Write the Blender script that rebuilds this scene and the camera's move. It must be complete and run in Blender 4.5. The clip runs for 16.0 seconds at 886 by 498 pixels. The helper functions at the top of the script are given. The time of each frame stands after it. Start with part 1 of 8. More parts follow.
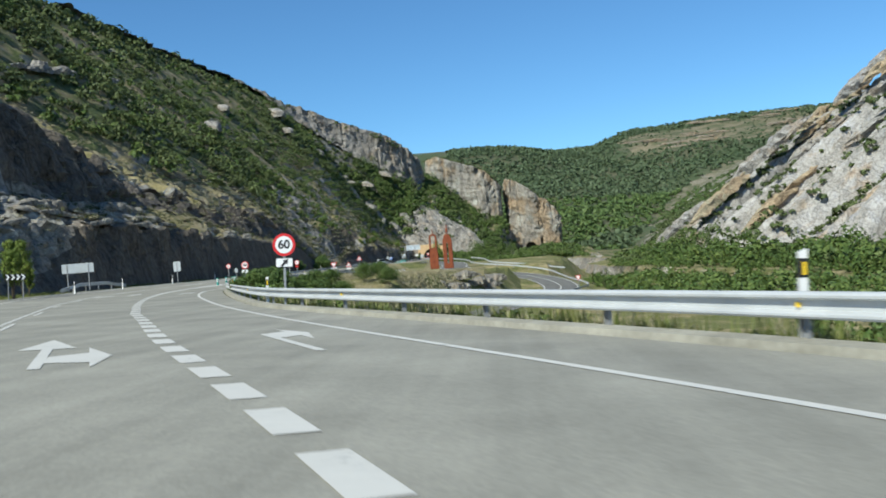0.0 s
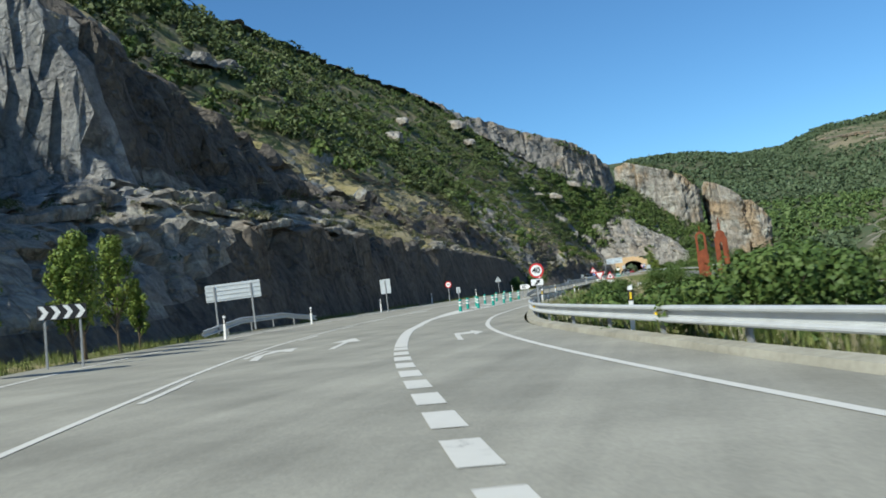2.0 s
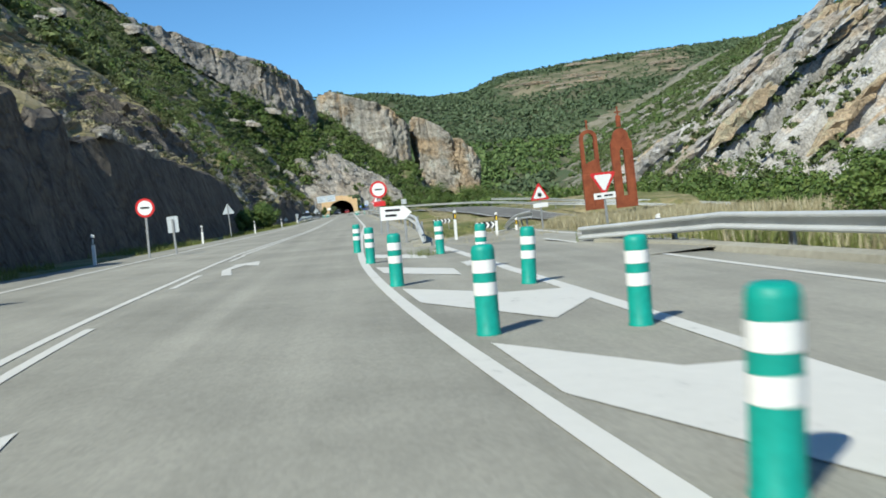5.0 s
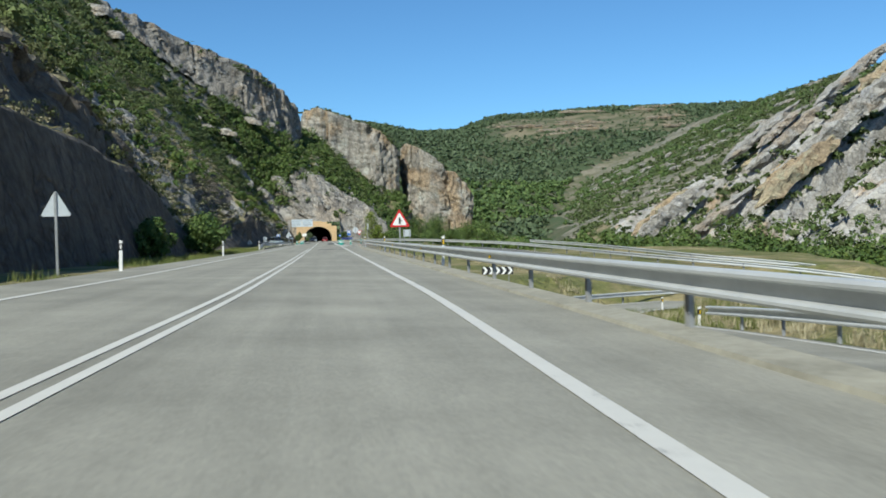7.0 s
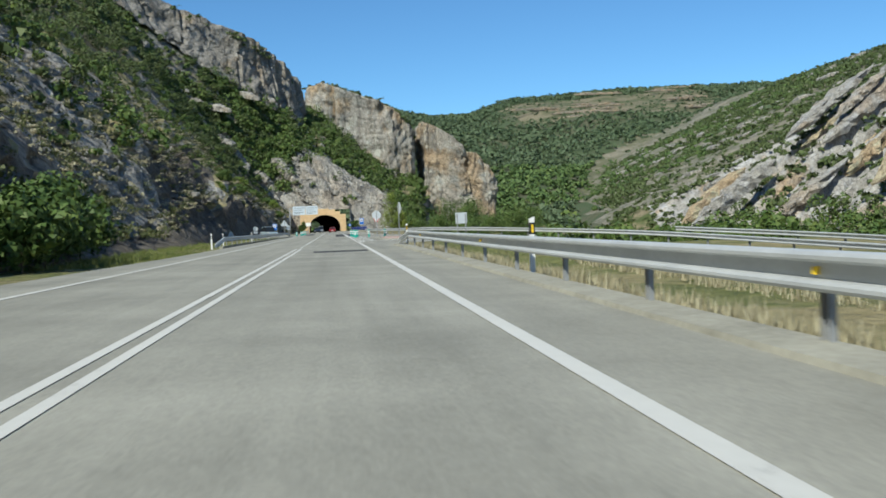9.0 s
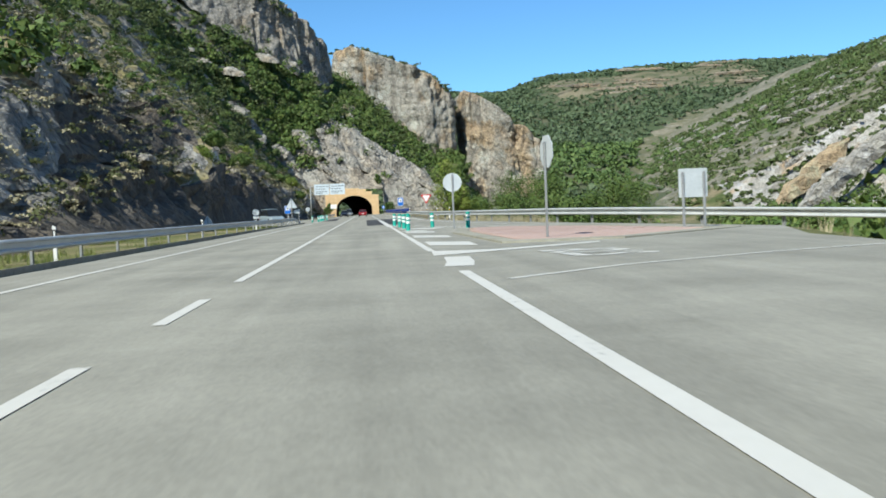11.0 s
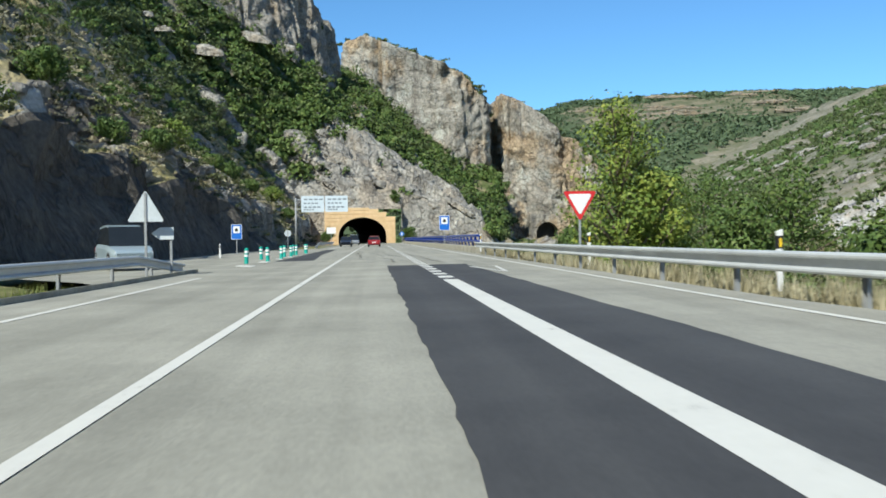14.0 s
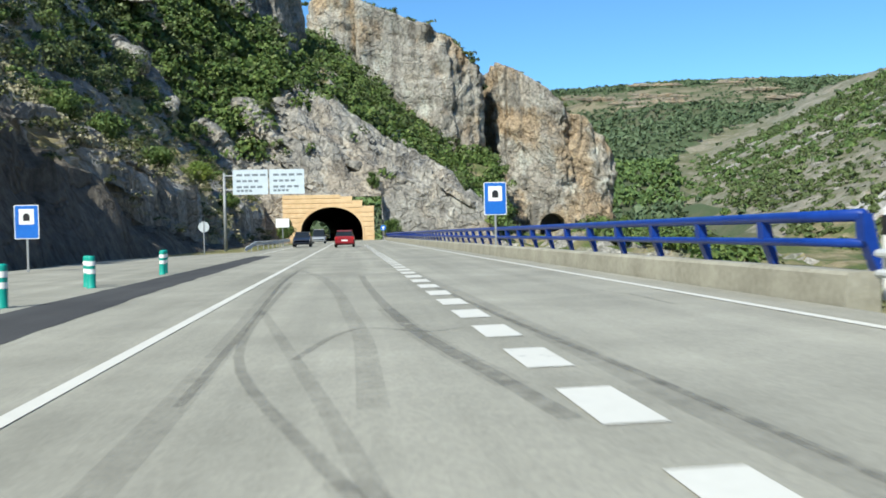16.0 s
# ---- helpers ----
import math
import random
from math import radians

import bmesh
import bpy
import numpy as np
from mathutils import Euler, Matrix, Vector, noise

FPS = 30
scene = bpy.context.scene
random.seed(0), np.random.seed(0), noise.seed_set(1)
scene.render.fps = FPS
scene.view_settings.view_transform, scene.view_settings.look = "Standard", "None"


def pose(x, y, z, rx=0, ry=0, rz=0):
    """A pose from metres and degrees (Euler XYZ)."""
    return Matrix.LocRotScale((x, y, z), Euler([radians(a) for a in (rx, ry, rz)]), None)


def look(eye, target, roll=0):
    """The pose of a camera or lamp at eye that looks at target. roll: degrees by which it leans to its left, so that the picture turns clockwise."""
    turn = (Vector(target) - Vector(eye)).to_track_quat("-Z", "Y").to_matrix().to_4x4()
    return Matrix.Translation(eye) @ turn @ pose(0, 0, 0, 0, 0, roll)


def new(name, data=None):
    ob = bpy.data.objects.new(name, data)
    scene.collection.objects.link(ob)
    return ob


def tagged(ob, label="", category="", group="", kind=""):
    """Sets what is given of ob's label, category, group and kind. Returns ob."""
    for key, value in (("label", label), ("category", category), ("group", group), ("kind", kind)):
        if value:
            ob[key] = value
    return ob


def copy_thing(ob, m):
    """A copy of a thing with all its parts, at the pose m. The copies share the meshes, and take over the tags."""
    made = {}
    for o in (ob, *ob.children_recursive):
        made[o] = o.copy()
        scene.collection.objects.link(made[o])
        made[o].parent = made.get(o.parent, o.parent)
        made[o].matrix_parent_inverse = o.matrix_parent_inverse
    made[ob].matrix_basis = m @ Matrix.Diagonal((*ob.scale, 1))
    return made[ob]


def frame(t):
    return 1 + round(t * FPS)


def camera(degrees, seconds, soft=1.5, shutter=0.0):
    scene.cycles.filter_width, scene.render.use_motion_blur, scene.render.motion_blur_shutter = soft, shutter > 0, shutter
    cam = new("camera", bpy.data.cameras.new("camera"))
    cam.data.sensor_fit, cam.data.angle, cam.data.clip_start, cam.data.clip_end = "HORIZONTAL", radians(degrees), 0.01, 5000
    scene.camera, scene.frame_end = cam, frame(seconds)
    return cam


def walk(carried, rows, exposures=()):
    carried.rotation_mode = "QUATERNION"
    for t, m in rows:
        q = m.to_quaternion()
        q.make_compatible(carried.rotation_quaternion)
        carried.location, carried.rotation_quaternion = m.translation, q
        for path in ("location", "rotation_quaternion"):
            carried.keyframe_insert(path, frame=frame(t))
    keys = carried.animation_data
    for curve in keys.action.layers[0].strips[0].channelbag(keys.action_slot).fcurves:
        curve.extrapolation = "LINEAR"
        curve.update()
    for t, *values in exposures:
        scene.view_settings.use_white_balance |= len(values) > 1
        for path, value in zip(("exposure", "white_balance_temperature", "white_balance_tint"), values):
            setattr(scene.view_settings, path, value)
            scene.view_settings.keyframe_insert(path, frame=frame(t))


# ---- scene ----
cam = camera(50.26, 16.0, soft=1.75, shutter=0.12)
# seconds, place in metres, yaw, pitch and roll in degrees
ROWS = [
    (0.0, 0.000, -0.000, 0.975, 3.21, 0.43, 4.71),
    (0.5, -4.013, 9.153, 1.032, 5.63, 2.90, 5.61),
    (1.0, -7.893, 18.369, 1.004, 4.94, 1.70, 4.42),
    (1.5, -11.653, 27.739, 1.027, 7.98, 0.91, 6.52),
    (2.0, -15.299, 37.175, 1.038, 13.73, 2.80, 7.39),
    (2.5, -18.716, 46.694, 1.028, 9.94, -1.66, 6.84),
    (3.0, -21.791, 56.328, 0.993, 6.62, -1.63, 7.58),
    (3.5, -24.434, 66.040, 0.992, 4.71, -0.81, 8.56),
    (4.0, -26.758, 75.884, 1.061, -1.90, -1.57, 7.47),
    (4.5, -28.691, 85.903, 1.065, -2.33, -2.27, 8.05),
    (5.0, -30.209, 96.083, 1.084, -5.66, -3.04, 6.95),
    (7.5, -31.335, 151.512, 0.998, -6.99, -0.58, 1.35),
    (8.0, -31.241, 163.235, 1.007, -7.99, -1.06, 2.18),
    (8.5, -31.130, 175.008, 1.008, -6.28, -1.20, 2.08),
    (9.0, -31.019, 186.811, 0.983, -6.62, -1.49, 2.24),
    (11.5, -30.870, 246.495, 0.975, -3.78, -2.48, 1.72),
    (12.0, -31.022, 258.286, 0.984, -4.20, 0.66, -0.69),
    (12.5, -31.137, 269.988, 1.023, -4.04, 0.02, -0.03),
    (13.0, -31.243, 281.667, 1.033, -4.60, -0.52, 0.33),
    (13.5, -31.242, 293.305, 1.014, -4.72, -1.29, 0.89),
    (14.0, -31.193, 304.908, 1.020, -4.13, -0.67, 0.83),
    (14.5, -31.149, 316.478, 1.037, -3.78, -1.21, -0.21),
    (15.0, -31.045, 328.002, 1.015, -4.98, -1.35, 0.23),
    (15.5, -30.936, 339.512, 1.013, -5.47, -1.49, 1.27),
    (16.0, -30.864, 351.019, 1.040, -5.64, -1.00, 1.29),
]
walk(cam, [(t, pose(x, y, z, 90 + pitch, roll, yaw)) for t, x, y, z, yaw, pitch, roll in ROWS], exposures=tuple((t, e, 6050, 4) for t, e in ((0.0, 0.28), (3.0, 0.32), (5.0, 0.4), (7.5, 0.2), (9.0, 0.21), (11.2, 0.5), (12.5, 0.3), (13.3, 0.36), (14.5, 0.6), (16.0, 0.66))))

# ---- daylight ----
SUN_AZ, SUN_EL = 215.5, 43.0   # degrees from +y clockwise, and above the horizon
world = bpy.data.worlds.new("sky")
scene.world = world
world.use_nodes = True
wn = world.node_tree.nodes
sky = wn.new("ShaderNodeTexSky")
sky.sky_type, sky.sun_disc = "NISHITA", False
sky.altitude = 1200
sky.sun_elevation, sky.sun_rotation = radians(SUN_EL), radians(SUN_AZ)
sky.air_density, sky.dust_density, sky.ozone_density = 1.0, 0.0, 7.5
wn["Background"].inputs["Strength"].default_value = 0.108
tone = wn.new("ShaderNodeMix")
tone.data_type, tone.blend_type = "RGBA", "MULTIPLY"
tone.inputs[0].default_value = 1.0
tone.inputs[7].default_value = (0.84, 1.0, 0.99, 1)
world.node_tree.links.new(sky.outputs["Color"], tone.inputs[6])
world.node_tree.links.new(tone.outputs[2], wn["Background"].inputs["Color"])
sun_data = bpy.data.lights.new("sun", "SUN")
sun_data.energy, sun_data.angle, sun_data.color = 4.6, radians(0.6), (1.0, 0.93, 0.8)
sun = new("sun", sun_data)
sun_from = Vector((math.sin(radians(SUN_AZ)) * math.cos(radians(SUN_EL)), math.cos(radians(SUN_AZ)) * math.cos(radians(SUN_EL)), math.sin(radians(SUN_EL))))
sun.matrix_world = look(sun_from * 400, (0, 0, 0))


# ---- materials ----
def material(name, rough=0.8, metal=0.0):
    m = bpy.data.materials.new(name)
    m.use_nodes = True
    b = m.node_tree.nodes["Principled BSDF"]
    b.inputs["Roughness"].default_value, b.inputs["Metallic"].default_value = rough, metal
    b.inputs["Specular IOR Level"].default_value = 0.35
    return m, m.node_tree, b


def noise_node(t, scale, detail=5.0, rough=0.6, vec=None, distort=0.0):
    n = t.nodes.new("ShaderNodeTexNoise")
    n.inputs["Scale"].default_value, n.inputs["Detail"].default_value = scale, detail
    n.inputs["Roughness"].default_value, n.inputs["Distortion"].default_value = rough, distort
    if vec is None:
        vec = t.nodes.new("ShaderNodeTexCoord").outputs["Object"]
    t.links.new(vec, n.inputs["Vector"])
    return n.outputs["Fac"]


def ramp(t, fac, stops):
    r = t.nodes.new("ShaderNodeValToRGB")
    while len(r.color_ramp.elements) < len(stops):
        r.color_ramp.elements.new(0.5)
    for e, (p, c) in zip(r.color_ramp.elements, stops):
        e.position = p
        e.color = (*c, 1) if len(c) == 3 else c
    t.links.new(fac, r.inputs["Fac"])
    return r.outputs["Color"]


def mix(t, fac, a, b, mode="MIX"):
    n = t.nodes.new("ShaderNodeMix")
    n.data_type, n.blend_type = "RGBA", mode
    for s, v in ((n.inputs[0], fac), (n.inputs[6], a), (n.inputs[7], b)):
        if isinstance(v, bpy.types.NodeSocket):
            t.links.new(v, s)
        else:
            s.default_value = v if isinstance(v, float) else (*v, 1)
    return n.outputs[2]


def math_node(t, op, a, b=0.5, c=0.5):
    n = t.nodes.new("ShaderNodeMath")
    n.operation = op
    for s, v in zip(n.inputs, (a, b, c)):
        if isinstance(v, bpy.types.NodeSocket):
            t.links.new(v, s)
        else:
            s.default_value = v
    return n.outputs[0]


def bump(t, b, height, strength=0.5, distance=0.05):
    n = t.nodes.new("ShaderNodeBump")
    n.inputs["Strength"].default_value, n.inputs["Distance"].default_value = strength, distance
    t.links.new(height, n.inputs["Height"])
    t.links.new(n.outputs["Normal"], b.inputs["Normal"])


def stretched(t, sx, sy, sz, rot=(0, 0, 0)):
    m = t.nodes.new("ShaderNodeMapping")
    r = t.nodes.new("ShaderNodeMapping")
    r.inputs["Rotation"].default_value = [radians(a) for a in rot]
    t.links.new(t.nodes.new("ShaderNodeTexCoord").outputs["Object"], r.inputs["Vector"])
    m.inputs["Scale"].default_value = (sx, sy, sz)
    t.links.new(r.outputs["Vector"], m.inputs["Vector"])
    return m.outputs["Vector"]


def two_scale(name, dark, light, rough=0.8, metal=0.0, coarse=0.6, fine=14.0, relief=0.3, dist=0.02, low=0.35, high=0.65):
    """A plain surface that varies at two scales between two colours."""
    m, t, b = material(name, rough, metal)
    a, c = noise_node(t, coarse), noise_node(t, fine, 6)
    k = math_node(t, "ADD", math_node(t, "MULTIPLY", a, 0.6), math_node(t, "MULTIPLY", c, 0.4))
    t.links.new(ramp(t, k, [(low, dark), (high, light)]), b.inputs["Base Color"])
    bump(t, b, c, relief, dist)
    return m


def asphalt_material(name, dark, light):
    m, t, b = material(name, 0.85)
    grain = noise_node(t, 55, 3, 0.7)
    blotch = noise_node(t, 0.35, 6, 0.62)
    tracks = noise_node(t, 1.0, 4, 0.6, stretched(t, 1.3, 0.035, 1))
    k = math_node(t, "ADD", math_node(t, "MULTIPLY", blotch, 0.45), math_node(t, "MULTIPLY", tracks, 0.35))
    k = math_node(t, "ADD", k, math_node(t, "MULTIPLY", grain, 0.16))
    col = ramp(t, k, [(0.38, dark), (0.62, light)])
    stone = t.nodes.new("ShaderNodeTexVoronoi")
    stone.inputs["Scale"].default_value = 38
    t.links.new(t.nodes.new("ShaderNodeTexCoord").outputs["Object"], stone.inputs["Vector"])
    speck = ramp(t, stone.outputs["Color"], [(0.15, (0.72, 0.72, 0.72)), (0.8, (1.16, 1.15, 1.12))])
    t.links.new(mix(t, 0.45, col, speck, "MULTIPLY"), b.inputs["Base Color"])
    bump(t, b, grain, 0.35, 0.004)
    return m


ASPHALT = asphalt_material("worn grey asphalt", (0.225, 0.219, 0.184), (0.375, 0.364, 0.307))
ASPHALT_SIDE = asphalt_material("dark grey side road asphalt", (0.12, 0.118, 0.106), (0.2, 0.196, 0.178))
ASPHALT_NEW = asphalt_material("fresh dark asphalt", (0.042, 0.042, 0.044), (0.075, 0.075, 0.076))


def paint_material(name, colour, wear):
    m, t, b = material(name, 0.65)
    k = noise_node(t, 7, 8, 0.75)
    w = noise_node(t, 0.9, 4, 0.6)
    k = math_node(t, "ADD", math_node(t, "MULTIPLY", k, 0.6), math_node(t, "MULTIPLY", w, 0.4))
    t.links.new(ramp(t, k, [(wear, (0.24, 0.235, 0.22)), (wear + 0.09, colour), (0.75, tuple(min(1, c * 1.12) for c in colour))]), b.inputs["Base Color"])
    bump(t, b, k, 0.3, 0.004)
    return m


PAINT = paint_material("white road paint", (0.58, 0.57, 0.52), 0.33)


def rubber_material(name, most):
    m, t, b = material(name, 0.8)
    b.inputs["Base Color"].default_value = (0.085, 0.083, 0.078, 1)
    k = math_node(t, "ADD", math_node(t, "MULTIPLY", noise_node(t, 5, 7, 0.75), 0.55), math_node(t, "MULTIPLY", noise_node(t, 22, 4, 0.7, stretched(t, 0.25, 1.3, 1)), 0.45))
    t.links.new(ramp(t, k, [(0.38, (0, 0, 0)), (0.64, (most, most, most))]), b.inputs["Alpha"])
    return m


SKID = rubber_material("dark tyre rubber marks", 0.4)
SKID_FAINT = rubber_material("faint tyre rubber marks", 0.22)
CONCRETE = two_scale("weathered concrete", (0.23, 0.22, 0.175), (0.4, 0.385, 0.315), 0.9, coarse=0.8, fine=9, relief=0.4)
STEEL = two_scale("galvanised steel", (0.46, 0.48, 0.485), (0.6, 0.62, 0.62), 0.5, 0.2, coarse=1.2, fine=30, relief=0.05)
STEEL_DULL = two_scale("dull galvanised steel post", (0.22, 0.23, 0.235), (0.36, 0.37, 0.375), 0.55, 0.2, coarse=2, fine=25, relief=0.1)
SIGN_BACK = two_scale("grey sign back", (0.44, 0.48, 0.5), (0.56, 0.6, 0.62), 0.5, 0.1, coarse=2, fine=20, relief=0.05)
SIGN_GREY = two_scale("grey sign print", (0.14, 0.17, 0.2), (0.2, 0.23, 0.26), 0.45, coarse=2, fine=20, relief=0.02)
SIGN_PALE = two_scale("pale blue grey sign sheet", (0.5, 0.57, 0.62), (0.58, 0.65, 0.7), 0.45, coarse=1.5, fine=12, relief=0.02)
SIGN_WHITE = two_scale("white sign sheet", (0.72, 0.73, 0.72), (0.82, 0.82, 0.8), 0.45, coarse=1.5, fine=12, relief=0.02)
SIGN_RED = two_scale("red sign sheet", (0.5, 0.02, 0.025), (0.62, 0.035, 0.035), 0.45, coarse=1.5, fine=12, relief=0.02)
SIGN_BLUE = two_scale("blue sign sheet", (0.015, 0.11, 0.46), (0.025, 0.16, 0.58), 0.45, coarse=1.5, fine=12, relief=0.02)
SIGN_BLACK = two_scale("black sign print", (0.012, 0.012, 0.014), (0.03, 0.03, 0.032), 0.5, coarse=2, fine=20, relief=0.02)
AMBER = two_scale("amber reflector", (0.7, 0.45, 0.01), (0.85, 0.6, 0.03), 0.3, coarse=3, fine=30, relief=0.05)
POST_WHITE = two_scale("white plastic post", (0.66, 0.66, 0.64), (0.8, 0.8, 0.78), 0.5, coarse=3, fine=25, relief=0.05)
GREEN_PLASTIC = two_scale("green bollard plastic", (0.012, 0.24, 0.19), (0.02, 0.34, 0.27), 0.5, coarse=2.5, fine=22, relief=0.08)
BAND_WHITE = two_scale("white reflective band", (0.68, 0.68, 0.66), (0.82, 0.82, 0.8), 0.4, coarse=4, fine=30, relief=0.03)
BLUE_PAINT = two_scale("blue painted steel", (0.006, 0.03, 0.2), (0.012, 0.05, 0.3), 0.38, coarse=1.5, fine=16, relief=0.05)
RUST = two_scale("rusted weathering steel", (0.13, 0.032, 0.014), (0.3, 0.085, 0.035), 0.85, coarse=1.2, fine=12, relief=0.3)
PORTAL = two_scale("ochre concrete block", (0.55, 0.38, 0.2), (0.7, 0.51, 0.3), 0.9, coarse=0.8, fine=8, relief=0.3)
# Near-black colour stands in for the unlit inside of the tunnels.
TUNNEL_SHADE = two_scale("tunnel lining darkened for lack of light", (0.035, 0.034, 0.03), (0.09, 0.085, 0.075), 0.9, coarse=0.5, fine=6)
BRICK = two_scale("red paving block", (0.36, 0.25, 0.21), (0.49, 0.37, 0.325), 0.85, coarse=1.5, fine=14, relief=0.2)
BARK = two_scale("grey brown bark", (0.09, 0.07, 0.05), (0.2, 0.16, 0.12), 0.9, coarse=3, fine=25, relief=0.5)


def leaf_material(name, dark, mid, light):
    m, t, b = material(name, 0.6)
    g = t.nodes.new("ShaderNodeNewGeometry")
    big = noise_node(t, 0.09, 3)
    mid_scale = noise_node(t, 0.5, 3)
    k = math_node(t, "ADD", math_node(t, "MULTIPLY", g.outputs["Random Per Island"], 0.34), math_node(t, "ADD", math_node(t, "MULTIPLY", big, 0.45), math_node(t, "SUBTRACT", math_node(t, "MULTIPLY", mid_scale, 0.8), 0.26)))
    t.links.new(ramp(t, k, [(0.2, dark), (0.5, mid), (0.85, light)]), b.inputs["Base Color"])
    b.inputs["Specular IOR Level"].default_value = 0.25
    return m


LEAF_OAK = leaf_material("dark evergreen oak leaves", (0.034, 0.049, 0.018), (0.076, 0.103, 0.034), (0.135, 0.168, 0.058))
# The narrow range from dark to light paints distance haze into the leaves.
LEAF_FAR = leaf_material("green forest leaves with haze in the colour", (0.06, 0.085, 0.045), (0.08, 0.115, 0.055), (0.115, 0.15, 0.07))
LEAF_VALLEY = leaf_material("green valley tree leaves", (0.05, 0.085, 0.03), (0.085, 0.135, 0.04), (0.15, 0.2, 0.055))
LEAF_BROAD = leaf_material("bright broadleaf foliage", (0.035, 0.066, 0.016), (0.075, 0.122, 0.028), (0.155, 0.195, 0.05))
LEAF_OLIVE = leaf_material("olive brown shrub leaves", (0.04, 0.05, 0.018), (0.075, 0.088, 0.03), (0.125, 0.13, 0.048))
GRASS_DRY = leaf_material("dry straw grass", (0.2, 0.175, 0.1), (0.32, 0.285, 0.175), (0.44, 0.41, 0.28))
GRASS_GREEN = leaf_material("green verge grass", (0.06, 0.09, 0.02), (0.12, 0.15, 0.035), (0.25, 0.25, 0.08))


def rock_colour(t, tint=1.0, warm=0.45, grey=(0.3, 0.285, 0.255), beds=(0.35, 0.35, 1.6, 28), patch=(1, 1, 1, 0), edge=0.5, bands=1.0, crack=0.45):
    """Banded limestone: pale grey with ochre stains and dark cracks."""
    strata = noise_node(t, 0.30, 7, 0.65, stretched(t, *beds[:3], (0, beds[3], 0)), 0.6)
    blot = noise_node(t, 0.09, 5, 0.6, stretched(t, *patch[:3], (0, patch[3], 0)))
    fine = noise_node(t, 1.6, 7, 0.7)
    g = tuple(c * tint for c in grey)
    pale = tuple(min(0.5, c * 1.55 * tint) for c in grey)
    dark = tuple(c * 0.45 * tint for c in grey)
    col = ramp(t, strata, [(0.36, dark), (0.44, g), (0.5, tuple(0.85 * c for c in g)), (0.62, pale)])
    if bands < 1:
        lumps = noise_node(t, 0.22, 7, 0.72, stretched(t, 1, 1, 0.55))
        col = mix(t, bands, ramp(t, lumps, [(0.34, dark), (0.43, g), (0.52, tuple(1.12 * c for c in g)), (0.62, pale)]), col)
    ochre = ramp(t, fine, [(0.3, (0.32, 0.21, 0.11)), (0.7, (0.5, 0.37, 0.22))])
    stain = ramp(t, blot, [(edge, (0, 0, 0)), (edge + 0.1, (warm, warm, warm))])
    col = mix(t, stain, col, ochre)
    warp = t.nodes.new("ShaderNodeTexNoise")
    warp.inputs["Scale"].default_value, warp.inputs["Detail"].default_value = 0.35, 4
    t.links.new(t.nodes.new("ShaderNodeTexCoord").outputs["Object"], warp.inputs["Vector"])
    moved = t.nodes.new("ShaderNodeVectorMath")
    moved.operation = "MULTIPLY_ADD"
    t.links.new(warp.outputs["Color"], moved.inputs[0])
    moved.inputs[1].default_value = (7.0, 7.0, 7.0)
    t.links.new(stretched(t, 1.0, 1.0, 0.6, (0, beds[3], 0)), moved.inputs[2])
    joint = t.nodes.new("ShaderNodeTexVoronoi")
    joint.feature = "DISTANCE_TO_EDGE"
    joint.inputs["Scale"].default_value = 0.32
    t.links.new(moved.outputs[0], joint.inputs["Vector"])
    col = mix(t, crack, col, ramp(t, joint.outputs["Distance"], [(0.0, (0.3, 0.29, 0.28)), (0.07, (1, 1, 1))]), "MULTIPLY")
    speck = ramp(t, fine, [(0.32, (0.5, 0.5, 0.51)), (0.5, (0.95, 0.95, 0.95)), (0.66, (1.3, 1.3, 1.28))])
    if crack > 0.48:
        seep = noise_node(t, 0.3, 6, 0.65, stretched(t, 1.0, 1.0, 0.14))
        col = mix(t, 0.55, col, ramp(t, seep, [(0.38, (0.42, 0.41, 0.4)), (0.48, (1, 1, 1)), (0.6, (1.12, 1.12, 1.1))]), "MULTIPLY")
    gap = ramp(t, joint.outputs["Distance"], [(0.0, (0, 0, 0)), (0.1, (1, 1, 1))])
    return mix(t, 0.85, col, speck, "MULTIPLY"), fine, math_node(t, "ADD", strata, math_node(t, "MULTIPLY", gap, crack))


def rock_material(name, tint=1.0, warm=0.45, grey=(0.3, 0.285, 0.255), beds=(0.35, 0.35, 1.6, 28), patch=(1, 1, 1, 0), edge=0.5, bands=1.0, crack=0.45):
    m, t, b = material(name, 0.92)
    col, fine, strata = rock_colour(t, tint, warm, grey, beds, patch, edge, bands, crack)
    t.links.new(col, b.inputs["Base Color"])
    bump(t, b, math_node(t, "ADD", fine, strata), 0.9, 0.65)
    return m


